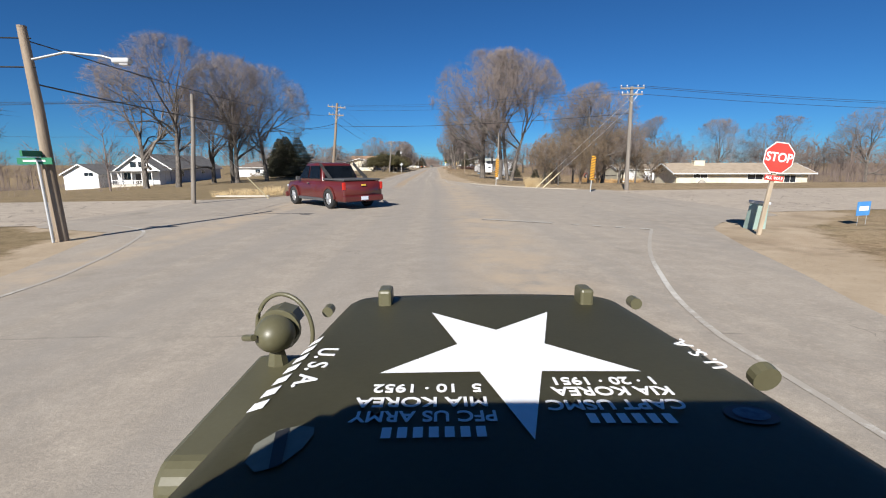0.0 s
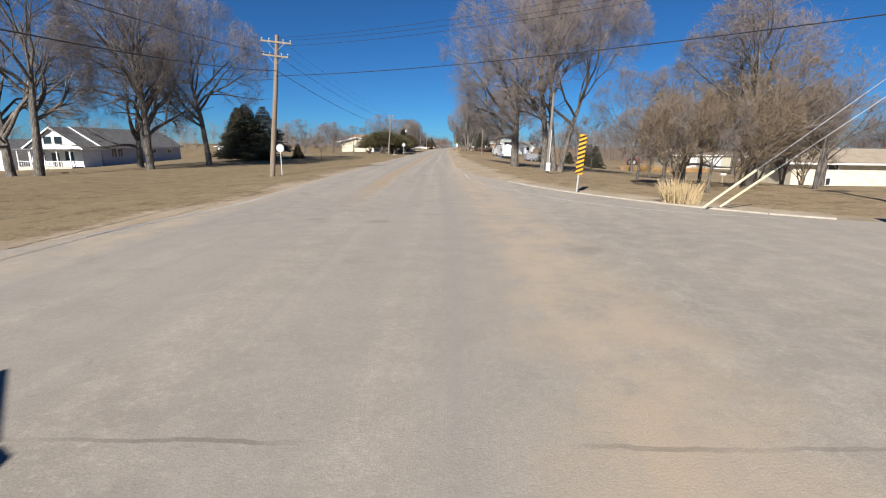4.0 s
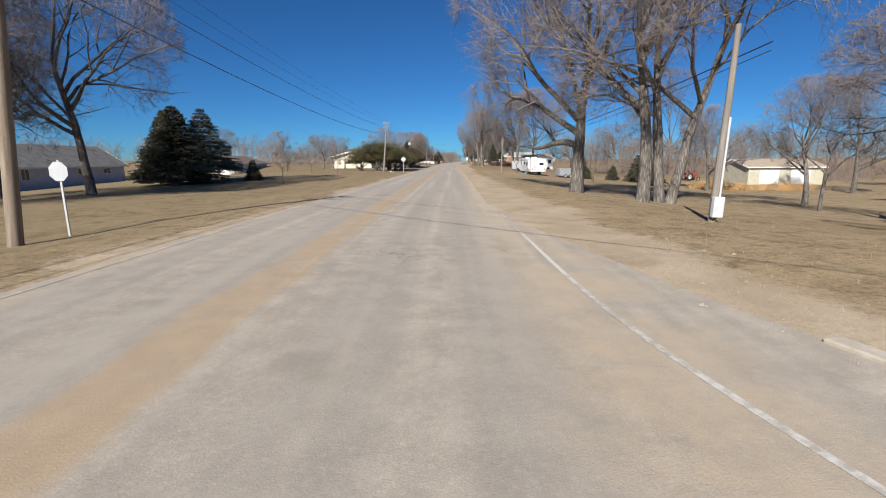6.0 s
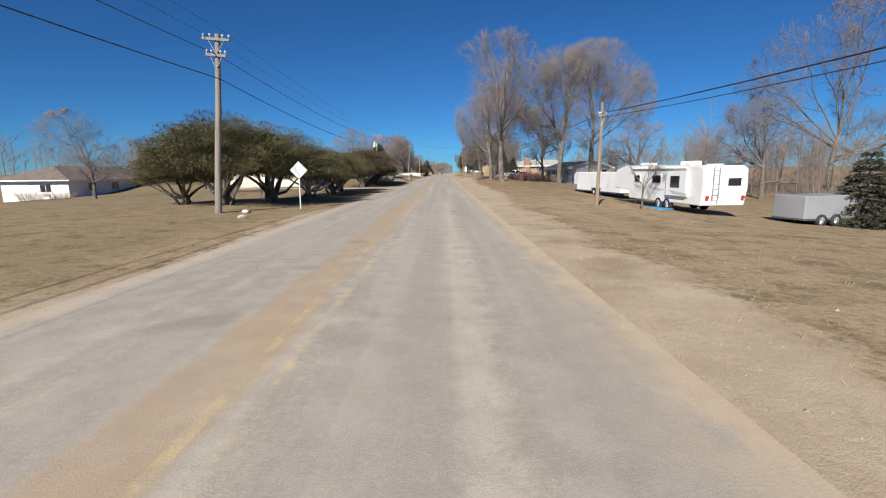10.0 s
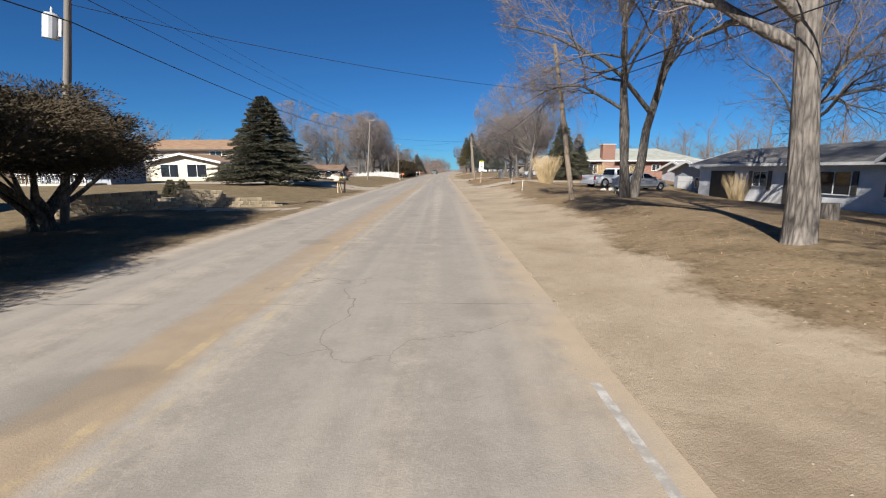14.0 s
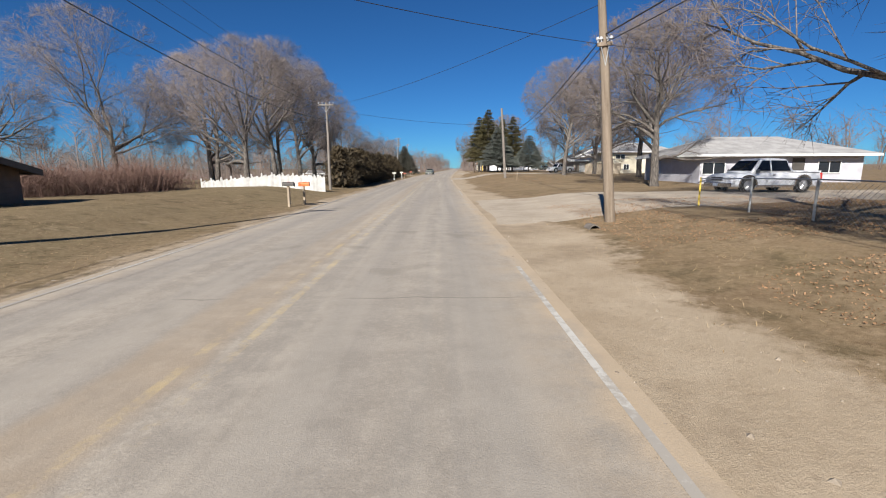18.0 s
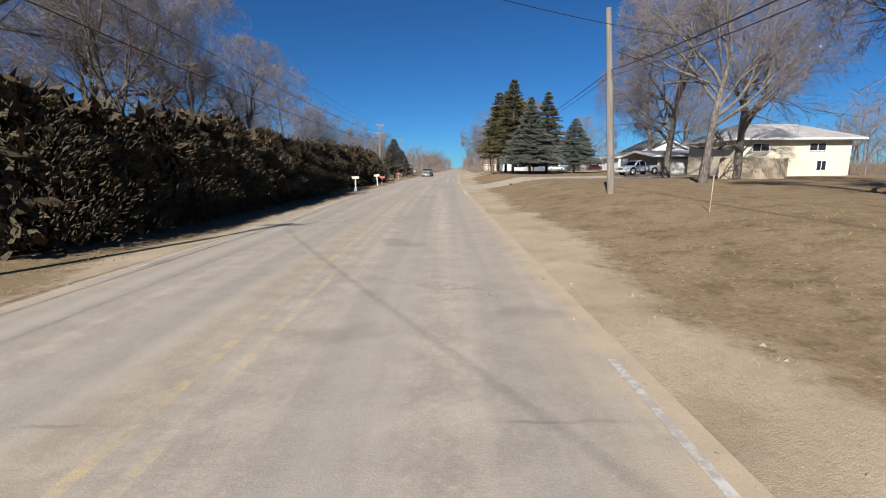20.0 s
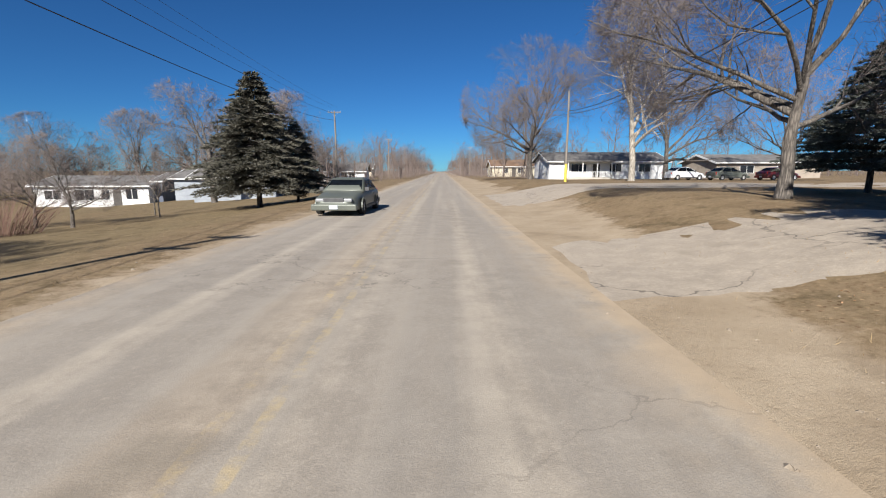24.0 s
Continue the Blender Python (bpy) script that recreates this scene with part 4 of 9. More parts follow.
def juniper_meshes(seed, h, width, mat, bare=0.24, clumps=90, per=900):
    """A broad multi-stemmed juniper with a ragged flat crown over bare stems."""
    rng = np.random.default_rng(seed)
    P, D, stems = [], [], []
    for k in range(clumps):
        a, r = rng.uniform(0, math.tau), width * math.sqrt(rng.random())
        top = h * (bare + (1 - bare) * (0.25 + 0.65 * rng.random()) * (1.08 - 0.5 * (r / width) ** 2))
        c = np.array([math.cos(a) * r, math.sin(a) * r, top])
        s = rng.uniform(0.45, 0.9) * h / 4
        q = rng.normal(0, 1, (per, 3)); q /= np.linalg.norm(q, axis=1, keepdims=True)
        rad = rng.uniform(0.2, 1.0, (per, 1)) ** 0.6
        out = np.array([math.cos(a), math.sin(a), 0.0]) * 0.6
        q2 = q * rad * s * np.array([1.5, 1.5, 0.42])
        P.append(c + q2); D.append(q * [1, 1, 0.5] + out + [0, 0, 0.25] + rng.normal(0, 0.35, q.shape))
        if k % 9 == 0:
            foot = np.array([rng.normal(0, 0.18), rng.normal(0, 0.18), -0.15])
            mid_p = foot * 0.5 + c * np.array([0.40, 0.40, 0.45])
            stems.append((np.array([foot, foot * 0.8 + mid_p * 0.3 + [0, 0, 0.2 * h * 0.4], mid_p + rng.normal(0, 0.1, 3), c]), np.array([0.15, 0.115, 0.075, 0.02]) * h / 4))
    V, Fc = sprays(np.concatenate(P), np.concatenate(D), 0.11 * h / 4, 0.013 * h / 4, rng)
    return [raw_mesh("stem", *tubes([st], 7), M_BARK, True) for st in stems] + [raw_mesh("crown", V, Fc, mat)]


def evergreen(meshes, x, y, scale, turn, label, name="spruce", group="evergreens", squash=1.0):
    e = thing(name, pose(x, y, land(x, y), 0, 0, turn), label, "tree" if name != "juniper" else "shrub", group)
    e.scale = (scale, scale, scale * squash)
    for me in meshes:
        o = new(me.name.split(".")[0], me)
        o.parent = e
    return e


C_GREEN = conifer_meshes(2, 7.0, 2.9, M_SPRUCE, bare=0.03, whorls=42, dense=25, droop=0.14, ragged=0.13, ln=0.21)
C_GREY = conifer_meshes(12, 7.0, 2.25, M_GREYGREEN, bare=0.12, whorls=38, dense=23, droop=0.2, ragged=0.2, ln=0.22)
C_BLUE = conifer_meshes(4, 7.0, 2.9, M_BLUE, bare=0.13, whorls=30, dense=24, droop=0.12, ln=0.22)
C_TALL = conifer_meshes(6, 12.0, 2.8, M_BROWNGREEN, bare=0.18, whorls=40, dense=15, droop=0.1, ragged=0.25, ln=0.28)
C_SMALL = conifer_meshes(8, 2.4, 0.95, M_SPRUCE, bare=0.02, whorls=22, dense=15, ragged=0.06, ln=0.16)
J_GREEN = juniper_meshes(3, 3.9, 2.6, M_JUNIPER)
J_DARK = juniper_meshes(5, 4.5, 2.8, M_RUST, bare=0.26, clumps=90)
evergreen(C_GREEN, -26.9, 82.5, 1.12, 0, "dark green spruce beside a lawn", squash=0.92)
evergreen(C_GREEN, -28.4, 83.6, 1.0, 90, "dark green spruce beside a lawn")
evergreen(C_BLUE, -25.4, 84.6, 1.0, 40, "grey-green pine beside a lawn", "pine")
evergreen(C_SMALL, -21.5, 86.5, 0.85, 40, "small dark spruce on a lawn")
evergreen(C_GREEN, -15.5, 185.0, 1.22, 20, squash=0.82, label="full dark green spruce on a front lawn")
evergreen(C_GREEN, 12.4, 199.5, 0.68, 60, "tall green spruce beside a brick house", squash=1.4)
evergreen(C_GREEN, 15.2, 203.0, 0.56, 140, "tall green spruce beside a brick house", squash=1.35)
for x, y, s, t in ((18.4, 109.8, 1.5, 0), (24.0, 112.2, 0.95, 70), (27.3, 110.8, 1.75, 150), (25.7, 101.3, 1.55, 220)):
    evergreen(C_SMALL, x, y, s, t, "small young spruce on a dry lawn", "young_spruce", "young spruces")
for x, y, s, t in ((9.84, 292.0, 1.18, 0), (16.7, 296.5, 1.0, 80), (22.5, 317, 0.4, 160), (15.6, 318.6, 0.85, 30)):
    evergreen(C_BLUE, x, y, s, t, "blue spruce with bare lower trunk on a lawn", "blue_spruce", squash=1.03 if y < 300 else 0.9)
for x, y, s, t in ((8.5, 297.2, 1.03, 0), (6.9, 300.3, 0.94, 100), (8.6, 304.9, 1.0, 220), (12.6, 306.5, 0.95, 310), (14.2, 302, 0.95, 40)):
    evergreen(C_TALL, x, y, s, t, "tall yellow-green spruce on a dry lawn", "tall_spruce")
evergreen(C_GREY, -11.3, 332, 1.36, 200, squash=0.87, label="broad grey-green spruce beside the road")
evergreen(C_GREY, -9.8, 335.5, 0.80, 20, "broad grey-green spruce beside the road")
evergreen(C_GREEN, -19, 300, 0.7, 90, "dark green spruce behind a house")
for x, y, s, t in ((-13.0, 111.4, 1.18, 0), (-11.2, 113.4, 1.08, 120), (-15.6, 112.5, 0.82, 240), (-11.0, 119.5, 0.9, 60), (-10.6, 124.5, 0.88, 200), (-11.2, 129.5, 0.95, 300)):
    evergreen(J_GREEN, x, y, s, t, "broad green juniper on many bare stems", "juniper", "junipers by the road")
for x, y, s, t in ((-11.2, 141.9, 1.0, 0), (-11.6, 145.8, 0.95, 130), (-11.4, 149.4, 1.0, 250), (-12.0, 153.2, 0.95, 60), (-12.4, 157.0, 1.0, 180), (-12.6, 160.5, 0.95, 20)):
    evergreen(J_DARK, x, y, s, t, "dark bronzed juniper with bare leaning trunks", "juniper", "junipers by the road")


def hedge(x0, x1, y0, y1, h, seed, label):
    rng = np.random.default_rng(seed)
    e = thing("hedge", pose(0, 0, 0), label, "hedge")
    P, D, st = [], [], []
    y = y0
    while y < y1:
        x = rng.uniform(x0, x1)
        hh = h * rng.uniform(0.74, 1.14)
        zb = land(x, y)
        n = 2600
        f = rng.random(n)
        r = ((1 - f ** 2.2) * 1.35 + 0.12) * (1 + 0.22 * np.sin(f * 17 + rng.uniform(0, 6)))
        a = rng.uniform(0, math.tau, n)
        rad = r * rng.uniform(0.55, 1.0, n)
        P.append(np.stack([x + np.cos(a) * rad, y + np.sin(a) * rad, zb + 0.12 + f * hh], 1))
        D.append(np.stack([np.cos(a), np.sin(a), rng.uniform(0.2, 1.4, n)], 1) + rng.normal(0, 0.3, (n, 3)))
        st.append((np.array([[x, y, zb - 0.2], [x, y, zb + hh * 0.5], [x, y, zb + hh * 0.9]]), np.array([0.08, 0.05, 0.01])))
        y += rng.uniform(0.32, 0.6)
    V, Fc = sprays(np.concatenate(P), np.concatenate(D), 0.16, 0.018, rng)
    # thick dim heart of old twigs
    Q = np.concatenate(P)[::5].copy(); c = (x0 + x1) / 2
    Q[:, 0] = c + (Q[:, 0] - c) * 0.55
    V2, F2 = sprays(Q, rng.normal(0, 1, Q.shape), 0.5, 0.12, rng)
    o = new("foliage", raw_mesh("foliage", np.concatenate([V, V2]), np.concatenate([Fc, F2 + len(V)]), M_RUST)); o.parent = e
    V, Fc = tubes(st, 5)
    o = new("stems", raw_mesh("stems", V, Fc, M_BARK, True)); o.parent = e


hedge(-10.8, -9.7, 243.5, 269.4, 3.0, 1, "dense bronzed juniper hedge along the road")
hedge(-11.2, -10.0, 273.6, 297.6, 3.4, 2, "dense bronzed juniper hedge along the road")

# ---- dead grass, brush ----
def clump(x, y, h, r, n, mat, seed, label, name="ornamental_grass", category="grass", spread=0.35):
    rng = np.random.default_rng(seed)
    polys = []
    for _ in range(n):
        a, q = rng.uniform(0, math.tau), r * math.sqrt(rng.random())
        f = np.array([math.cos(a) * q, math.sin(a) * q, -0.05])
        t = f + np.array([math.cos(a) * spread * h * q / r + rng.normal(0, 0.05 * h), math.sin(a) * spread * h * q / r + rng.normal(0, 0.05 * h), h * rng.uniform(0.6, 1.05)])
        polys.append((np.array([f, (f + t) / 2 + [0, 0, 0.08 * h], t]), np.array([0.006, 0.005, 0.003]) * (1.25 if h > 1 else 1)))
    V, Fc = tubes(polys, 3)
    ob = tagged(new(name, raw_mesh(name, V, Fc, mat)), label, category)
    ob.matrix_basis = pose(x, y, land(x, y))
    return ob


for k, (x, y, h, r, n) in enumerate(((-9.9, 27.6, 0.6, 0.5, 240), (-11.0, 28.2, 0.55, 0.5, 220), (-12.2, 28.4, 0.6, 0.6, 240), (-13.3, 28.2, 0.5, 0.5, 200), (7.4, 35.4, 0.85, 0.5, 380), (7.4, 185.1, 2.25, 0.5, 620), (17.4, 200.4, 1.8, 0.4, 260), (20.4, 200.6, 1.7, 0.4, 260), (17.6, 176.4, 1.7, 0.4, 200), (6.5, 150.9, 0.45, 0.4, 260), (-31, 214, 1.8, 0.5, 200))):
    clump(x, y, h, r, n, M_DRYGRASS, 50 + k, "tall straw-coloured dry ornamental grass" if h > 1 else "clump of dry straw-coloured grass")


for x, y, h, a in ((10.2, 41.4, 4.6, 200), (11.4, 43.6, 5.0, 300), (13.0, 41.5, 5.2, 0), (15.5, 44.0, 6.6, 70), (19, 47, 6.0, 140), (24, 52, 5.6, 210)):
    tree(x, y, h, 0, a, meshes=[BUSH], ref=6.0, label="bushy many-stemmed leafless willow", name="willow_bush", group="thicket")
for x, y, h, a in ((10.4, 39.2, 4.2, 0), (9.6, 41.6, 4.0, 70), (11.0, 42.5, 4.8, 140), (13.5, 45.5, 6.2, 200), (16.5, 41.5, 6.4, 20), (19.5, 45, 6.0, 100), (23, 49, 6.0, 160), (12.0, 50, 5.5, 30)):
    tree(x, y, h, int(a / 10) % 2, a, meshes=SMALL, ref=6.0, fat=1.25, label="many-stemmed leafless bush beside the road", name="bush_tree", group="thicket")


M_OCHRE = surf("ochre_stalks", (0.36, 0.20, 0.075), (0.52, 0.33, 0.14), 2.0, 0.9, 0.0)
M_REDBRUSH = surf("red_brush", (0.11, 0.06, 0.048), (0.22, 0.135, 0.10), 2.0, 0.9, 0.0)
for k, (x, y, h, r, n, m) in enumerate((
        (11.5, 158.0, 1.3, 0.9, 420, M_REDBRUSH), (13.0, 159.5, 1.2, 0.9, 420, M_REDBRUSH), (14.2, 156.4, 1.0, 0.8, 300, M_REDBRUSH),
                (-54, 150, 1.2, 1.2, 320, M_BRUSH), (-60, 152, 1.5, 1.3, 320, M_BRUSH), (-19, 322, 1.6, 1.6, 420, M_REDBRUSH), (-21.5, 318, 1.7, 1.6, 420, M_REDBRUSH), (31.5, 99.5, 1.0, 1.6, 420, M_OCHRE), (34.0, 98.4, 1.1, 1.6, 420, M_OCHRE), (36.5, 97.6, 0.9, 1.6, 420, M_OCHRE), (39.2, 97.0, 1.0, 1.7, 420, M_OCHRE), (33.4, 101.5, 1.2, 1.6, 420, M_OCHRE), (42, 97.6, 1.0, 1.7, 420, M_OCHRE), (8.6, 151.6, 1.3, 0.8, 420, M_REDBRUSH), (9.8, 152.4, 1.2, 0.8, 420, M_REDBRUSH))):
    clump(x, y, h, r, n, m, 90 + k, "leafless thicket of upright brown stems" if h > 3 else "low leafless reddish-brown shrub", "brush", "shrub", 0.3 if h > 3 else 0.7)


def brush_band(pts, wide, h, n, seed, label):
    """A long tangle of thin leafless stems along a line."""
    rng = np.random.default_rng(seed)
    T = []
    for _ in range(n):
        k = rng.uniform(0, len(pts) - 1.001)
        i = int(k)
        x, y = [pts[i][c] + (pts[i + 1][c] - pts[i][c]) * (k - i) + rng.normal(0, wide) for c in (0, 1)]
        tall = h * (0.75 + 0.35 * noise.noise(Vector((x * 0.45, y * 0.45, seed))))
        p = np.array([x, y, land(x, y) - 0.05])
        d = np.array([rng.normal(0, 0.38), rng.normal(0, 0.38), 1.0]) * tall * rng.uniform(0.55, 1.0)
        T.append(np.concatenate([p, p + d]))
        for _ in range(5):
            q = p + d * rng.uniform(0.25, 0.95)
            T.append(np.concatenate([q, q + (d / tall * 0.5 + rng.normal(0, 0.55, 3)) * 0.42 * tall * rng.uniform(0.4, 1.0)]))
    tagged(new("brush_band", raw_mesh("brush_band", *spikes(np.array(T), 0.0085), M_REDBRUSH)), label, "brush", kind="stuff")


brush_band(((-34, 219.5), (-26, 220.5), (-20.3, 223.0), (-19.2, 228.0), (-19.5, 234.5)), 0.75, 2.1, 5200, 31, "dense brown leafless brush along a lawn")

M_DEADGRASS = surf("dead_grass", (0.22, 0.15, 0.075), (0.36, 0.265, 0.145), 2.0, 0.95, 0.0, fine=9)


def scatter_grass():
    """Short dead grass blades on the verges."""
    rng = np.random.default_rng(77)
    P, D = [], []
    for _ in range(95000):
        y = rng.uniform(33, 330)
        l, r, c = edges(y)
        d = rng.uniform(0.0, 1.0) ** 1.6 * 9
        if rng.random() < 0.58:
            x, gap = r + d + 0.2, lerp(y, BARE_R) * 0.75
        else:
            x, gap = l - d - 0.15, lerp(y, BARE_L) * 0.6
        if d < gap * rng.uniform(0.5, 1.2):
            continue
        if noise.noise(Vector((x * 0.6, y * 0.6, 0))) < -0.12:
            continue
        P.append((x, y, land(x, y) - 0.01)); D.append((rng.normal(0, 0.6), rng.normal(0, 0.6), 0.8))
    V, Fc = sprays(P, D, 0.075, 0.0035, rng)
    tagged(new("verge_grass", raw_mesh("verge_grass", V, Fc, M_DEADGRASS)), "short dead straw-coloured grass on the verges", "grass", kind="stuff")


scatter_grass()

# ---- utility poles, wires, lamps ----
M_GREY = surf("painted_grey", (0.40, 0.41, 0.42), (0.52, 0.53, 0.54), 3, 0.5, 0.1)
M_PORC = surf("porcelain", (0.30, 0.30, 0.31), (0.5, 0.5, 0.5), 3, 0.25, 0)
M_YELLOW = surf("yellow_plastic", (0.60, 0.42, 0.05), (0.75, 0.55, 0.10), 2, 0.5, 0.1)


def utility_pole(x, y, h, lean=(0, 0), arms=(), trafo=False, pale=False, r=0.14, box_foot=False, label="weathered wooden utility pole", turn=0, yellow_foot=False):
    mat = M_POLEGREY if pale else M_POLE
    e = thing("utility_pole", pose(x, y, land(x, y), lean[0], lean[1], turn), label, "utility pole", "utility poles")
    V, Fc = tubes([(np.array([[0, 0, -0.3], [0.0, 0, h * 0.3], [0.02, 0.01, h * 0.65], [0, 0, h]]), np.array([r, r * 0.93, r * 0.82, r * 0.68]))], 12)
    o = new("pole", raw_mesh("pole", V, Fc, mat, True)); o.parent = e
    part("pole_cap", rod(bmesh.new(), (0, 0, h - 0.02), (0, 0, h + 0.02), r * 0.7, n=12), mat, e)
    for z, half in arms:
        part("crossarm", bx(-half, -0.16, z - 0.05, half, -0.07, z + 0.05, 0.008), mat, e)
        for s in (-0.92, -0.45, 0.45, 0.92):
            b = rod(bmesh.new(), (s * half, -0.115, z + 0.05), (s * half, -0.115, z + 0.13), 0.02)
            rod(b, (s * half, -0.115, z + 0.13), (s * half, -0.115, z + 0.2), 0.055, 0.03)
            part("insulator", b, M_PORC, e)
        b = bmesh.new()
        for s in (-1, 1):
            rod(b, (s * half * 0.55, -0.12, z - 0.05), (0, -0.1, z - 0.55), 0.014)
        part("brace", b, M_STEEL, e)
    if trafo:
        b = rod(bmesh.new(), (-0.42, -0.05, h - 2.0), (-0.42, -0.05, h - 1.35), 0.22, n=16)
        rod(b, (-0.42, -0.05, h - 1.35), (-0.42, -0.05, h - 1.28), 0.23, 0.16, n=16)
        rod(b, (-0.42, -0.05, h - 1.28), (-0.42, -0.05, h - 1.1), 0.04, 0.03)
        box(b, -0.24, -0.08, h - 1.9, -0.1, -0.02, h - 1.4)
        part("transformer", b, M_GREY, e, "grey can-shaped pole transformer")
    if box_foot:
        part("meter_box", bx(-0.15, -0.28, 0.15, 0.15, -r, 0.75, 0.02), M_GREY, e, "grey steel meter box")
        part("conduit", rod(bmesh.new(), (0.06, -r - 0.03, 0.75), (0.06, -r * 0.8 - 0.03, h * 0.55), 0.03), M_GREY, e)
    if yellow_foot:
        part("marker_sleeve", rod(bmesh.new(), (0, 0, 0), (0, 0, 1.5), r * 1.06, r, 12), M_YELLOW, e, "yellow plastic sleeve")
    return e


lamp_pole = utility_pole(-8.9, 10.7, 4.75, (0, -2), label="tall weathered wooden pole with a street lamp arm", r=0.13)
utility_pole(-11.4, 21.3, 4.9, (0, 5), [], pale=True, r=0.11, label="pale grey wooden utility pole at the junction")
utility_pole(-11.6, 50.5, 8.6, (0, 6), [(8.2, 0.95), (7.4, 0.8)], r=0.17, label="wooden utility pole with two crossarms")
utility_pole(13.0, 31.2, 6.8, (0, -1), [(6.7, 0.8), (6.3, 0.7)], pale=True, r=0.15, label="pale wooden utility pole with crossarms beside a thicket")
utility_pole(6.9, 53.2, 5.4, (0, 1.5), pale=True, r=0.11, box_foot=True, label="pale wooden service pole with a meter box")
utility_pole(-11.2, 107.2, 7.1, (0, 5), [(6.9, 0.55), (6.3, 0.4)], pale=True, r=0.14)
utility_pole(6.7, 113.0, 5.4, (0, 0.6), [(4.75, 0.2)], r=0.10, label="slim wooden utility pole on a lawn")
utility_pole(-13.3, 162.0, 7.6, (0, 9), [(7.5, 0.75)], trafo=True, pale=True, r=0.13, label="wooden utility pole with a grey transformer")
utility_pole(4.75, 168.1, 6.7, (0, -9), r=0.125, label="leaning brown wooden utility pole")
utility_pole(-11.4, 210.4, 8.0, (0, 4), [(7.9, 0.6)], pale=True, r=0.12)
utility_pole(3.75, 216.3, 6.4, (0, -5.5), [(4.9, 0.2)], r=0.15, label="leaning brown wooden utility pole")
utility_pole(-9.9, 239, 6.6, (0, 0), [(6.4, 0.6)], pale=True, r=0.12)
utility_pole(5.9, 253.6, 7.4, (0, -4), r=0.16, pale=True, label="leaning pale wooden utility pole on a lawn")
utility_pole(-10.7, 303.4, 8.4, (0, 2.5), [(8.2, 0.6), (7.0, 0.55)], pale=True, r=0.14, label="wooden utility pole with crossarms and insulators")
utility_pole(11.3, 341, 7.4, (0, 0), r=0.11, pale=True, yellow_foot=True, label="utility pole with a yellow sleeve at its foot")
utility_pole(-13.0, 368, 10.5, (0, 0), [(10.3, 0.9)], pale=True, r=0.14)
utility_pole(6.0, 301.8, 6.3, (0, -3), r=0.11, label="slim brown wooden pole among spruces")
utility_pole(-14, 258, 7.0, (0, 0), [(6.8, 0.5)], pale=True, r=0.11)
for y in (410, 455, 505):
    utility_pole(mid(y) - 11, y, 9, (0, 0), [(8.8, 0.8)], r=0.13)
    utility_pole(mid(y) + 10, y + 20, 8, (0, 0), [(7.8, 0.6)], r=0.12)

# street lamp on the first pole
lamp = new("street_lamp"); lamp.parent = lamp_pole
lamp.matrix_basis = lamp_pole.matrix_basis.inverted() @ pose(-9.0, 10.7, 4.05)
V, Fc = tubes([(np.array([[0.0, 0, 0], [0.8, 0, 0.16], [1.6, 0, 0.08], [1.9, 0, 0.0]]), np.array([0.03, 0.028, 0.025, 0.025]))], 8)
o = new("arm", raw_mesh("arm", V, Fc, M_STEEL, True)); o.parent = lamp
b = bx(1.82, -0.1, -0.08, 2.22, 0.1, 0.04, 0.05)
part("lamp_head", b, M_GREY, lamp)
part("lens", bx(1.98, -0.07, -0.12, 2.18, 0.07, -0.08, 0.015), M_PORC, lamp)


def wire(a, b, sag, r=0.014, label="black overhead cable between poles"):
    a, b = np.array(a, float), np.array(b, float)
    t = np.linspace(0, 1, 17)[:, None]
    p = a + (b - a) * t
    p[:, 2] -= (sag * 4 * t * (1 - t))[:, 0]
    V, Fc = tubes([(p, np.full(17, r))], 4)
    tagged(new("overhead_wire", raw_mesh("overhead_wire", V, Fc, M_WIRE)), label, "cable", "overhead wires")


LEFT_LINE = [(-9.0, 10.7, 4.45), (-10.85, 50.5, 7.1), (-10.65, 107.2, 6.4), (-12.2, 162, 7.0), (-10.95, 210.4, 7.6), (-9.9, 239, 6.3), (-10.4, 303.4, 6.9), (-13, 368, 9.5)]
for p, q in zip(LEFT_LINE, LEFT_LINE[1:]):
    wire(p, q, 0.6)
    wire((p[0], p[1], p[2] - 0.9), (q[0], q[1], q[2] - 0.9), 0.8, 0.018)
    if p[1] > 40:
        for s in (-0.45, 0.45):
            wire((p[0] + s, p[1], p[2] + 0.8), (q[0] + s, q[1], q[2] + 0.8), 0.5, 0.007)
RIGHT_LINE = [(6.75, 113, 4.7), (3.95, 168.1, 5.2), (3.3, 216.3, 5.3), (5.6, 253.6, 5.6), (6.2, 301.8, 6.1), (11.3, 341, 6.6), (13, 430, 7)]
for p, q in zip([(8.0, 53.2, 4.9)] + RIGHT_LINE, RIGHT_LINE):
    wire(p, q, 0.9, 0.02)
    wire((p[0], p[1], p[2] - 0.22), (q[0], q[1], q[2] - 0.22), 0.95, 0.012)
# across the junction and the road
wire((-40, 4, 5.0), (-8.9, 10.7, 4.5), 0.4, 0.016)
wire((-40, 4, 4.4), (-8.9, 10.7, 3.9), 0.4, 0.016)
for z, s in ((6.9, 0.0), (6.75, 0.6), (6.4, -0.4)):
    wire((-10.8 + s, 50.5, z + 1.2), (13.0 + s, 31.2, z), 0.5, 0.008)
    wire((13.0 + s, 31.2, z), (80, 44, z + 0.8), 0.9, 0.012)
    wire((-11.0 + s, 21.3, 4.6), (-70, 8, 4.6 + s), 0.8, 0.008)
wire((-11.0, 50.5, 5.9), (13.0, 31.2, 5.1), 0.35, 0.016)
wire((-11.0, 50.5, 5.7), (-60, 46, 5.2), 0.8, 0.012)
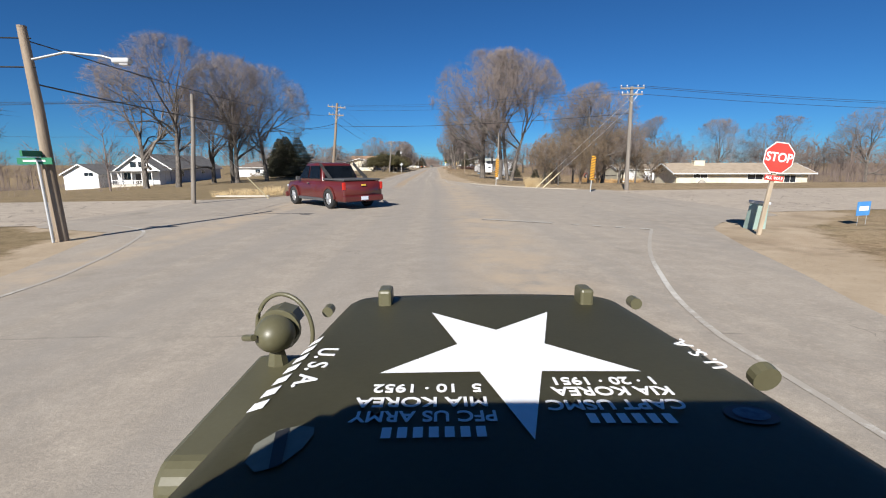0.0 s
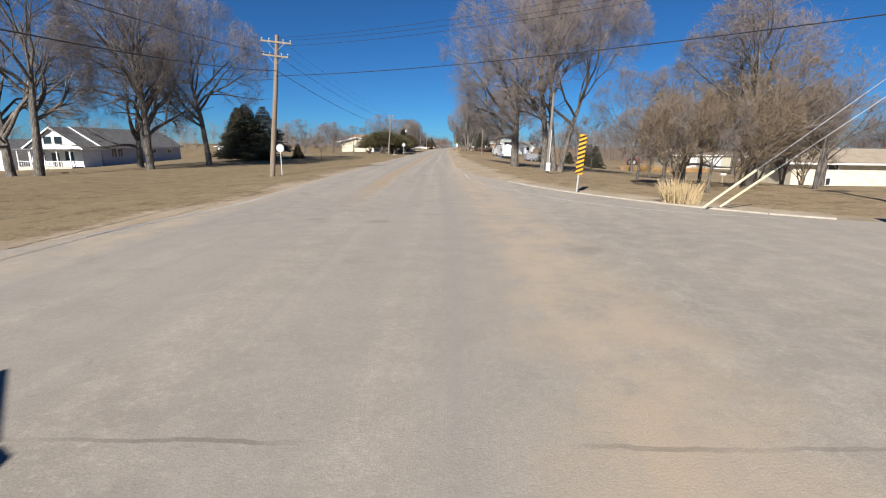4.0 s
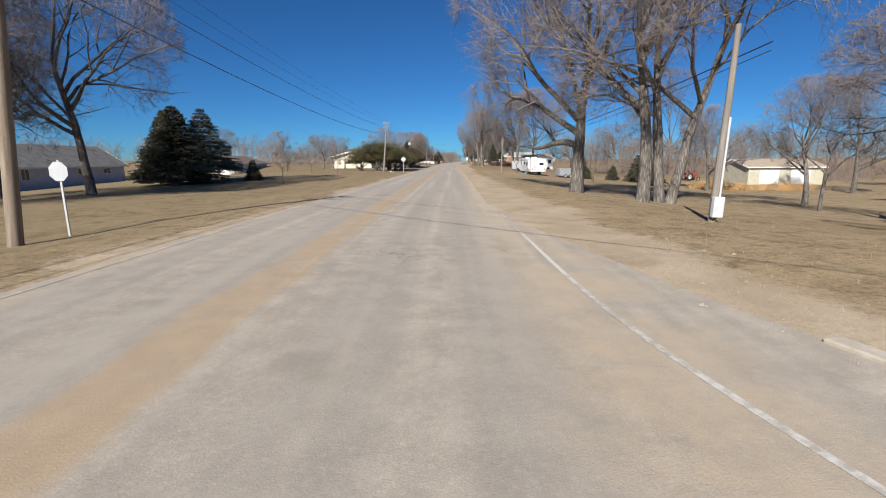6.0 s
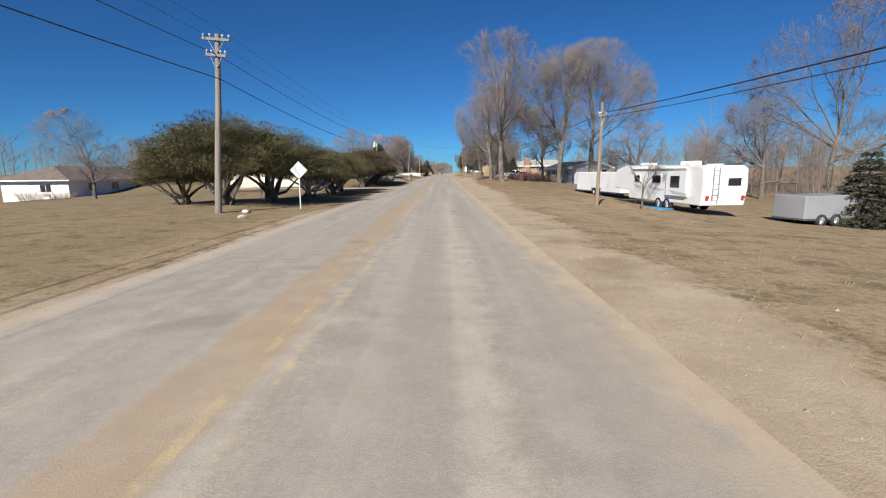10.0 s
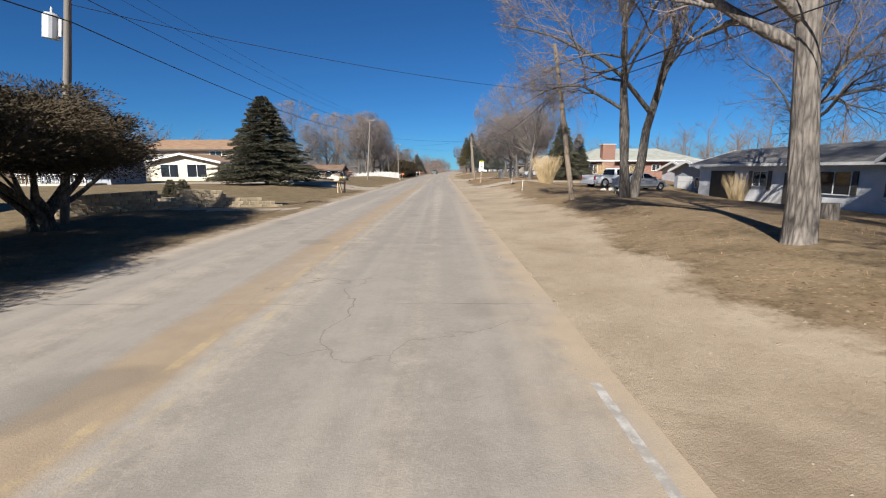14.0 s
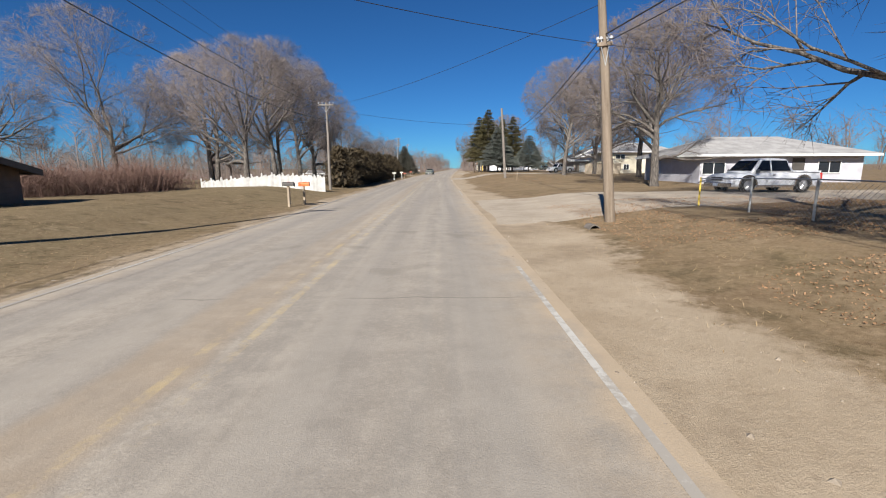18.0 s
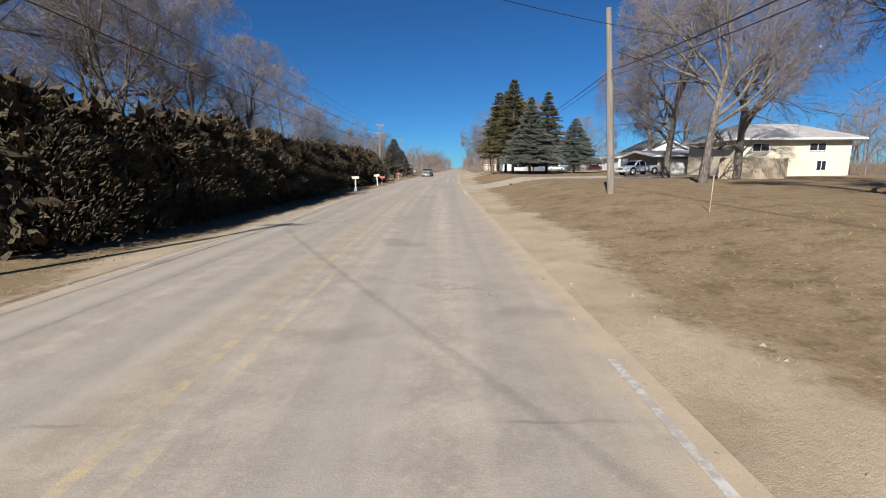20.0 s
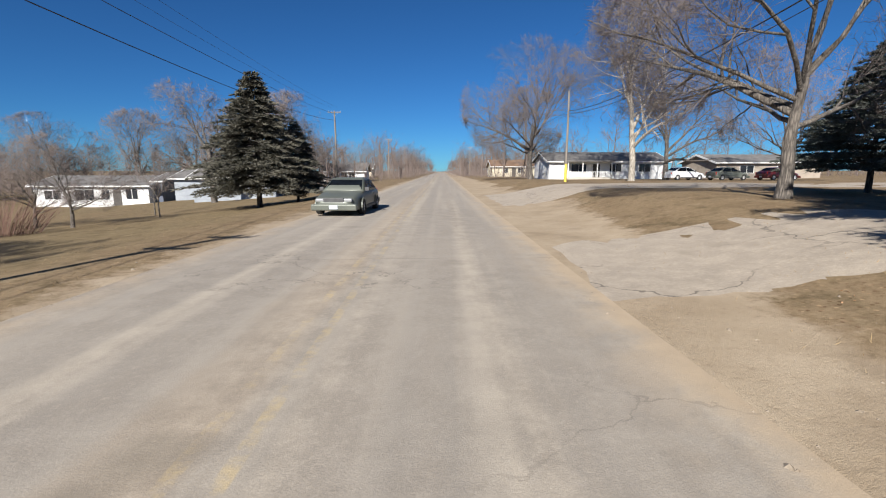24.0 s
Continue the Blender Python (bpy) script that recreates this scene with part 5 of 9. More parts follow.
for y, za, zb, sag in ((162, 6.6, 5.9, 0.5), (210.4, 6.2, 6.3, 0.4), (239, 6.2, 6.1, 0.5)):
    wire((lerp(y, [(162, -12.2), (210.4, -11.0), (239, -9.9)]), y, za), (8.0, y + 12, zb), sag, 0.01)
wire((3.2, 216.3, 6.1), (-9.9, 239, 6.4), 0.4, 0.008)
wire((5.6, 253.6, 6.4), (24, 262, 4.5), 0.4, 0.012)
wire((6.7, 113, 4.6), (18, 140, 4.2), 0.4, 0.012)


def guy(x, y, z, px, py, pz):
    e = thing("guy_wire", pose(0, 0, 0), "pole guy wire with a pale yellow plastic guard", "guy wire", "guy wires")
    a, b = Vector((x, y, z)), Vector((px, py, pz))
    part("strand", rod(bmesh.new(), a, b, 0.008, n=5), M_STEEL, e)
    part("guard", rod(bmesh.new(), a + (b - a).normalized() * 0.1, a + (b - a).normalized() * 1.7, 0.035, n=8), surf_guard, e)


surf_guard = surf("guard_plastic", (0.55, 0.47, 0.28), (0.70, 0.62, 0.42), 3, 0.5, 0.1)
guy(7.3, 34.0, 0.0, 13.0, 31.2, 6.2)
guy(7.9, 34.2, 0.0, 13.0, 31.2, 5.6)
guy(-9.0, 24.5, -0.1, -11.4, 21.3, 4.0)

# ---- road signs ----
M_RED = surf("sign_red", (0.46, 0.035, 0.028), (0.55, 0.06, 0.045), 2, 0.45, 0.05)
M_WHITE = surf("sign_white", (0.70, 0.70, 0.69), (0.80, 0.80, 0.79), 2, 0.5, 0.05)
M_SIGNYEL = surf("sign_yellow", (0.66, 0.30, 0.012), (0.74, 0.37, 0.02), 2, 0.45, 0.05)
M_SCHOOL = surf("school_yellow", (0.62, 0.66, 0.04), (0.72, 0.75, 0.08), 2, 0.45, 0.05)
M_BLACK = surf("black_paint", (0.012, 0.012, 0.012), (0.025, 0.025, 0.025), 3, 0.5, 0.05)
M_ALU = surf("dull_aluminium", (0.38, 0.39, 0.39), (0.50, 0.51, 0.51), 3, 0.5, 0.1, metal=0.3)
M_POST = surf("sign_timber", (0.27, 0.215, 0.15), (0.42, 0.345, 0.255), 3, 0.9, 0.3, stretch=(5, 5, 0.6))
M_GREEN = surf("sign_green", (0.01, 0.13, 0.06), (0.02, 0.18, 0.09), 3, 0.5, 0.05)


def letters(me):
    """Splits the mesh of a line of text into one mesh a letter, by gaps along x."""
    bm = bmesh.new()
    bm.from_mesh(me)
    spans = sorted((min(v.co.x for v in f.verts), max(v.co.x for v in f.verts), f.index) for f in bm.faces)
    groups, end = [], -1e9
    for a, b, i in spans:
        if a > end + 1e-5:
            groups.append([])
        groups[-1].append(i)
        end = max(end, b)
    bm.faces.ensure_lookup_table()
    made = []
    for g in groups:
        verts, index, faces = [], {}, []
        for i in g:
            row = []
            for v in bm.faces[i].verts:
                if v.index not in index:
                    index[v.index] = len(verts)
                    verts.append(v.co.copy())
                row.append(index[v.index])
            faces.append(row)
        out = bpy.data.meshes.new("letter")
        out.from_pydata(verts, [], faces)
        out.materials.append(me.materials[0])
        made.append(out)
    bm.free()
    return made


def words(text, size, m, mat, parent, name="letter", bold=0.0, depth=0.003, squeeze=1.0):
    cu = bpy.data.curves.new("text", "FONT")
    cu.body, cu.size, cu.align_x, cu.align_y, cu.extrude, cu.offset = text, size, "CENTER", "CENTER", depth, bold
    tmp = new("text", cu)
    me = bpy.data.meshes.new_from_object(tmp.evaluated_get(bpy.context.evaluated_depsgraph_get()))
    bpy.data.objects.remove(tmp)
    bpy.data.curves.remove(cu)
    me.materials.clear(); me.materials.append(mat)
    for glyph in letters(me):
        ob = new(name, glyph)
        ob.parent = parent
        ob.matrix_basis = m @ Matrix.Diagonal((squeeze, 1, 1, 1))
    bpy.data.meshes.remove(me)


def ngon(r, n, turn=0.0):
    return [(r * math.cos(turn + k * math.tau / n), r * math.sin(turn + k * math.tau / n)) for k in range(n)]


def shifted(pts, dz):
    return [(x, z + dz) for x, z in pts]


def sign_post(name, x, y, h, lean, label, wide=0.05, mat=None):
    e = thing(name, pose(x, y, land(x, y), 0, lean, 0), label, "road sign", "road signs")
    part("post", bx(-wide, -wide * 0.6, -0.2, wide, wide * 0.6, h, 0.006), mat or M_POST, e)
    return e


FACE = pose(0, 0, 0, 90, 0, 0)
s = sign_post("stop_sign", 8.1, 11.2, 2.15, 7, "red stop sign on a leaning timber post")
part("plate", extrude(shifted(ngon(0.40, 8, math.pi / 8), 1.92), "y", -0.052, -0.045), M_WHITE, s)
part("red_face", extrude(shifted(ngon(0.375, 8, math.pi / 8), 1.92), "y", -0.057, -0.0521), M_RED, s)
words("STOP", 0.30, pose(0, -0.0602, 1.92) @ FACE, M_WHITE, s, bold=0.006, squeeze=0.92)
part("subplate", bx(-0.24, -0.055, 1.36, 0.24, -0.045, 1.49), M_RED, s, "red plate under the sign")
words("ALL WAY", 0.105, pose(0, -0.058, 1.425) @ FACE, M_WHITE, s, bold=0.002)


def object_marker(x, y, h, label):
    s = sign_post("object_marker", x, y, h, 3, label, 0.03, M_ALU)
    low = h - 1.52
    part("plate", bx(-0.14, -0.03, low, 0.14, -0.022, h, 0.004), M_SIGNYEL, s)
    for k in range(9):
        z = low + k * 0.17
        pts = [(-0.14, z - 0.02), (0.14, z + 0.10), (0.14, z + 0.185), (-0.14, z + 0.063)]
        pts = [(px, min(h, max(low, pz))) for px, pz in pts]
        part("stripe", extrude(pts, "y", -0.0345, -0.0305), M_BLACK, s)
    return s


object_marker(4.95, 38.7, 2.25, "yellow and black striped object marker on a post")
object_marker(9.9, 29.4, 2.3, "yellow and black striped object marker on a post")
s = sign_post("stop_sign", -11.5, 52.0, 2.1, 0, "grey back of an octagonal stop sign on a post", 0.03, M_ALU)
part("plate", extrude(shifted(ngon(0.28, 8, math.pi / 8), 1.8), "y", -0.045, -0.035), M_ALU, s)
s = sign_post("warning_sign", -8.6, 110.0, 2.15, 1, "grey back of a diamond warning sign on a post", 0.03, M_ALU)
part("plate", extrude(shifted(ngon(0.42, 4, 0), 1.85), "y", -0.045, -0.035), M_ALU, s)
s = sign_post("speed_sign", 3.55, 203.2, 2.62, 1.5, "white school speed limit sign on a pale timber post")
part("school_plate", bx(-0.27, -0.05, 2.44, 0.27, -0.042, 2.60, 0.004), M_SCHOOL, s, "yellow plate over the limit")
words("SCHOOL", 0.13, pose(0, -0.0532, 2.52) @ FACE, M_BLACK, s, bold=0.001)
part("plate", bx(-0.26, -0.05, 1.68, 0.26, -0.042, 2.42, 0.004), M_WHITE, s)
words("SPEED", 0.16, pose(0, -0.0532, 2.31) @ FACE, M_BLACK, s, bold=0.002, squeeze=0.9)
words("LIMIT", 0.16, pose(0, -0.0532, 2.155) @ FACE, M_BLACK, s, bold=0.002, squeeze=0.9)
words("30", 0.38, pose(0, -0.0532, 1.88) @ FACE, M_BLACK, s, bold=0.006)
part("subplate", bx(-0.26, -0.05, 1.40, 0.26, -0.042, 1.66, 0.004), M_WHITE, s)
words("WHEN CHILDREN", 0.075, pose(0, -0.0532, 1.58) @ FACE, M_BLACK, s, squeeze=0.8)
words("ARE PRESENT", 0.075, pose(0, -0.0532, 1.48) @ FACE, M_BLACK, s, squeeze=0.85)
s = thing("street_name_sign", pose(-9.0, 10.45, 0), "green street name sign on a steel post", "road sign")
part("post", rod(bmesh.new(), (0.1, -0.02, 0), (0.02, 0, 1.9), 0.03), M_ALU, s)
part("blade", bx(-0.42, -0.02, 1.78, 0.36, 0.02, 1.93, 0.004), M_GREEN, s)
part("blade", bx(-0.03, -0.36, 1.95, 0.03, 0.36, 2.08, 0.004), M_GREEN, s)
part("lettering_bar", bx(-0.28, -0.026, 1.84, 0.22, -0.022, 1.88), M_WHITE, s)

# ---- driveways, road paint, kerbs ----
def worn_line_mat(name, paint_col, share):
    """Thin road paint, rubbed through to the asphalt in patches."""
    m, nt, p = node_mat(name)
    pos = nt.nodes.new("ShaderNodeNewGeometry").outputs["Position"]
    low = ramp_out(nt, noise_node(nt, pos, 0.16, 3, 0.5), ((0.36, 0.0), (0.60, 1.0)))
    rub = math_node(nt, "ADD", math_node(nt, "MULTIPLY", noise_node(nt, pos, 7.0, 6, 0.75), 0.75), math_node(nt, "MULTIPLY", low, 0.3))
    keep = ramp_out(nt, rub, ((share, 0.0), (share + 0.13, 0.85)))
    road = mix_node(nt, noise_node(nt, pos, 2.2, 6), (0.27, 0.245, 0.215), (0.40, 0.36, 0.305))
    nt.links.new(mix_node(nt, keep, road, paint_col), p.inputs["Base Color"])
    p.inputs["Roughness"].default_value = 0.88
    return m


M_EDGE = worn_line_mat("worn_white_line", (0.52, 0.50, 0.455), 0.53)


def slab(name, pts, mat, label, category, z=0.015, kind="structure", step=0.8):
    """A flat quadrilateral patch that follows the land."""
    a, b, c, d = [Vector((*p, 0)) for p in pts]
    nu, nv = max(2, int((b - a).length / step)), max(2, int((d - a).length / step))
    V, U, Fc = [], [], []
    for j in range(nv + 1):
        for i in range(nu + 1):
            p = a.lerp(b, i / nu).lerp(d.lerp(c, i / nu), j / nv)
            rim = (i in (0, nu) or j in (0, nv)) and mat is not M_EDGE
            w = 0.25 * noise.noise(Vector((p.x, p.y, 5))) if rim else 0.0
            V.append((p.x + w, p.y + w, max(land(p.x + w, p.y + w), -0.02) + (z - 0.02 if rim else z))); U.append((p.x, p.y))
    n = nu + 1
    for j in range(nv):
        for i in range(nu):
            Fc.append((j * n + i, j * n + i + 1, (j + 1) * n + i + 1, (j + 1) * n + i))
    me = raw_mesh(name, V, Fc, mat, True)
    uvl = me.uv_layers.new(name="UVMap")
    idx = np.empty(len(me.loops), dtype=np.int32); me.loops.foreach_get("vertex_index", idx)
    uvl.data.foreach_set("uv", np.array(U, dtype=np.float32)[idx].ravel())
    return tagged(new(name, me), label, category, kind=kind)


M_CONCRETE = asphalt_mat("cracked_concrete", False)
slab("driveway", ((-28, 136.5), (-7.25, 135.2), (-7.25, 139.3), (-28, 141.0)), M_DRIVE, "pale concrete driveway on the far verge", "driveway")
slab("driveway", ((-30, 186.8), (-7.25, 187.0), (-7.25, 193.2), (-30, 195.0)), M_DRIVE, "pale gravel driveway", "driveway")
slab("driveway", ((0.45, 217.0), (30, 222.0), (30, 228.0), (0.45, 228.0)), M_DRIVE, "pale gravel driveway", "driveway")
slab("driveway", ((0.45, 270.5), (22, 274.5), (22, 283.0), (0.45, 279.5)), M_CONCRETE, "wide pale concrete driveway with cracks", "driveway")
slab("driveway", ((1.6, 308.3), (24, 306.3), (24, 311.6), (2.0, 313.6)), M_CONCRETE, "wide pale concrete driveway with cracks", "driveway")
slab("driveway", ((2.9, 324.5), (60, 330.0), (60, 337.0), (3.4, 335.5)), M_CONCRETE, "pale side street of old concrete", "street")
slab("driveway", ((0.3, 189.4), (17, 193.0), (17, 196.2), (0.3, 194.4)), M_DRIVE, "pale gravel driveway", "driveway")
slab("driveway", ((-13.5, 164.5), (-7.25, 166.5), (-7.25, 170.5), (-14.5, 163.9)), M_DRIVE, "pale pull-in along a retaining wall", "driveway", z=0.008)
slab("driveway", ((-34, 306.0), (-6.6, 304.5), (-6.6, 308.5), (-34, 309.5)), M_DRIVE, "pale gravel driveway", "driveway")


def paint(pts, label):
    return slab("road_marking", pts, M_EDGE, label, "road marking", z=0.026, step=0.5)


def bend_line(pts, w=0.08):
    """White line through plan points, smoothed."""
    P = [Vector((*p, 0)) for p in pts]
    rows, s = [], 0.0
    fine = []
    for k in range(len(P) - 1):
        a, b, c, d = P[max(k - 1, 0)], P[k], P[k + 1], P[min(k + 2, len(P) - 1)]
        n = max(2, int((c - b).length / 0.4))
        for i in range(n):
            t = i / n
            fine.append(0.5 * ((2 * b) + (c - a) * t + (2 * a - 5 * b + 4 * c - d) * t * t + (3 * b - a - 3 * c + d) * t * t * t))
    fine.append(P[-1])
    for k, q in enumerate(fine):
        v = (fine[min(k + 1, len(fine) - 1)] - fine[max(k - 1, 0)]).normalized()
        o = Vector((-v.y, v.x, 0)) * w / 2
        rows.append((k * 0.4, (q.x + o.x, q.y + o.y, 0), (q.x - o.x, q.y - o.y, 1)))
    strip("road_marking", rows, M_EDGE, "worn white edge line on the road", "road marking", z=0.005, across=2)


def edge_line(y0, y1, side, inset=0.22):
    bend_line([(edges(y)[1] - inset if side > 0 else edges(y)[0] + inset, y) for y in np.arange(y0, y1, 2.0)])


bend_line([(1.9, -40), (2.6, -12), (2.9, 2), (3.0, 4.9), (3.75, 7.5), (4.55, 9.5), (5.9, 12.3)])
bend_line([(0.85, 55), (0.95, 50), (1.15, 44.7), (1.8, 41.2), (2.6, 39.2), (3.6, 36.6), (4.7, 34.9), (6.5, 33.3), (9.5, 32.0)])
bend_line([(-6.1, -40), (-5.8, 0), (-5.95, 6), (-6.3, 8), (-7.1, 10.4), (-8.1, 12.4), (-9.8, 13.6)])
for y0, y1, sd in ((80, 86, 1), (136, 144, 1), (147, 152, 1), (203, 212, 1), (232, 240, 1), (258, 269, 1), (29, 58, -1), (76, 86, -1), (128, 134, -1), (170, 186, -1), (198, 236, -1), (242, 300, -1)):
    edge_line(y0, y1, sd)
paint(((1.4, 14.55), (3.4, 13.5), (3.55, 13.75), (1.55, 14.8)), "faded white stop line at the junction")
for k in range(4):
    x = 3.9 + k * 0.55
    paint(((x, 13.2 - k * 0.32), (x + 0.22, 13.08 - k * 0.32), (x + 0.3, 13.25 - k * 0.32), (x + 0.08, 13.37 - k * 0.32)), "faded white stop line at the junction")
b = bmesh.new()
kerb = thing("kerb", pose(0, 0, 0), "low pale concrete kerb round the junction corner", "kerb", kind="structure")
part("kerb_stone", bx(-12.6, 25.9, -0.1, -9.6, 26.15, 0.06, 0.02), M_CONC, kerb)
M_KERB = surf("dusty_kerb", (0.30, 0.255, 0.195), (0.45, 0.40, 0.33), 1.5, 0.9, 0.4, fine=14)
for (ya, yb) in ((44, 42), (42, 40.5), (40.5, 39), (39, 37.6), (37.6, 36.4), (36.4, 35.2), (35.2, 34.2), (34.2, 33.2), (33.2, 32.4)):
    x0, y0, x1, y1 = edges(ya)[1] + 0.05, ya, edges(yb)[1] + 0.05, yb
    v = Vector((x1 - x0, y1 - y0, 0)); n = Vector((-v.y, v.x, 0)).normalized() * 0.11
    part("kerb_stone", extrude([(x0 - n.x, y0 - n.y), (x1 - n.x, y1 - n.y), (x1 + n.x, y1 + n.y), (x0 + n.x, y0 + n.y)], "z", -0.08, 0.045, 0.02), M_KERB, kerb)

# ---- houses ----
M_PANE = glass_mat("window_glass", (0.02, 0.024, 0.03))
M_TRIM = surf("white_trim", (0.66, 0.66, 0.64), (0.78, 0.78, 0.76), 2, 0.6, 0.05)
M_DARKTRIM = surf("dark_trim", (0.05, 0.045, 0.04), (0.09, 0.08, 0.07), 2, 0.6, 0.05)
W_WHITE = siding("white_siding", (0.62, 0.62, 0.61), (0.76, 0.76, 0.75))
W_CREAM = siding("cream_siding", (0.55, 0.49, 0.36), (0.68, 0.62, 0.48))
W_TAN = siding("tan_siding", (0.30, 0.255, 0.205), (0.40, 0.345, 0.285))
W_GREY = siding("grey_blue_siding", (0.22, 0.245, 0.275), (0.31, 0.335, 0.365))
# dark blue tone holds the shade of a white house's east end
W_SHADEBLUE = siding("dark_blue_siding", (0.06, 0.075, 0.11), (0.10, 0.12, 0.16))
W_LILAC = siding("pale_grey_siding", (0.40, 0.39, 0.42), (0.52, 0.51, 0.54))
W_BRICK = masonry("red_brick", (0.20, 0.072, 0.045), (0.29, 0.108, 0.065), (0.27, 0.215, 0.175))
W_BROWN = siding("brown_boards", (0.10, 0.065, 0.042), (0.17, 0.115, 0.08), 0.2)
W_METAL = siding("tan_metal", (0.36, 0.33, 0.25), (0.45, 0.42, 0.33), 0.3)
R_GREY = surf("grey_shingles", (0.10, 0.095, 0.09), (0.20, 0.19, 0.18), 1.5, 0.9, 0.5, fine=18)
R_PALE = surf("pale_shingles", (0.25, 0.24, 0.23), (0.40, 0.385, 0.37), 1.5, 0.9, 0.5, fine=18)
R_BROWN = surf("brown_shingles", (0.15, 0.092, 0.058), (0.26, 0.165, 0.105), 1.5, 0.9, 0.5, fine=18)
R_GREEN = surf("grey_green_shingles", (0.26, 0.265, 0.225), (0.38, 0.385, 0.335), 1.5, 0.9, 0.5, fine=18)
R_RUSSET = surf("russet_shingles", (0.24, 0.145, 0.085), (0.36, 0.225, 0.135), 1.5, 0.9, 0.5, fine=18)
R_DARKBROWN = surf("dark_brown_shingles", (0.10, 0.078, 0.065), (0.17, 0.135, 0.11), 1.5, 0.9, 0.5, fine=18)
# grey-tan with the east wall's shade mixed into the colour
W_SHADETAN = surf("tan_stucco", (0.30, 0.27, 0.235), (0.38, 0.345, 0.30), 1.2, 0.9, 0.3, fine=50)
R_TANROOF = surf("tan_shingles", (0.27, 0.215, 0.155), (0.37, 0.30, 0.225), 1.5, 0.9, 0.5, fine=18)


def window(parent, face, u, z, w, h, sx, sy, trim=None, bars=1):
    """A framed window on one face of a body sx by sy. face: s (-y), w (-x), e (+x)."""
    trim = trim or M_TRIM
    turn = {"s": (u, -sy / 2, 0), "w": (-sx / 2, u, -90), "e": (sx / 2, u, 90)}[face]
    g = new("window"); g.parent = parent
    g.matrix_basis = pose(turn[0], turn[1], z, 0, 0, turn[2])
    bm = bmesh.new()
    t = 0.06
    box(bm, -w / 2 - t, -0.05, -h / 2 - t, -w / 2, 0.02, h / 2 + t); box(bm, w / 2, -0.05, -h / 2 - t, w / 2 + t, 0.02, h / 2 + t)
    box(bm, -w / 2, -0.05, h / 2, w / 2, 0.02, h / 2 + t); box(bm, -w / 2 - 0.03, -0.08, -h / 2 - t, w / 2 + 0.03, 0.02, -h / 2)
    for k in range(bars):
        x = -w / 2 + w * (k + 1) / (bars + 1)
        box(bm, x - 0.025, -0.045, -h / 2, x + 0.025, 0.0, h / 2)
    part("window_frame", bm, trim, g)
    part("pane", bx(-w / 2, -0.025, -h / 2, w / 2, -0.012, h / 2), M_PANE, g)


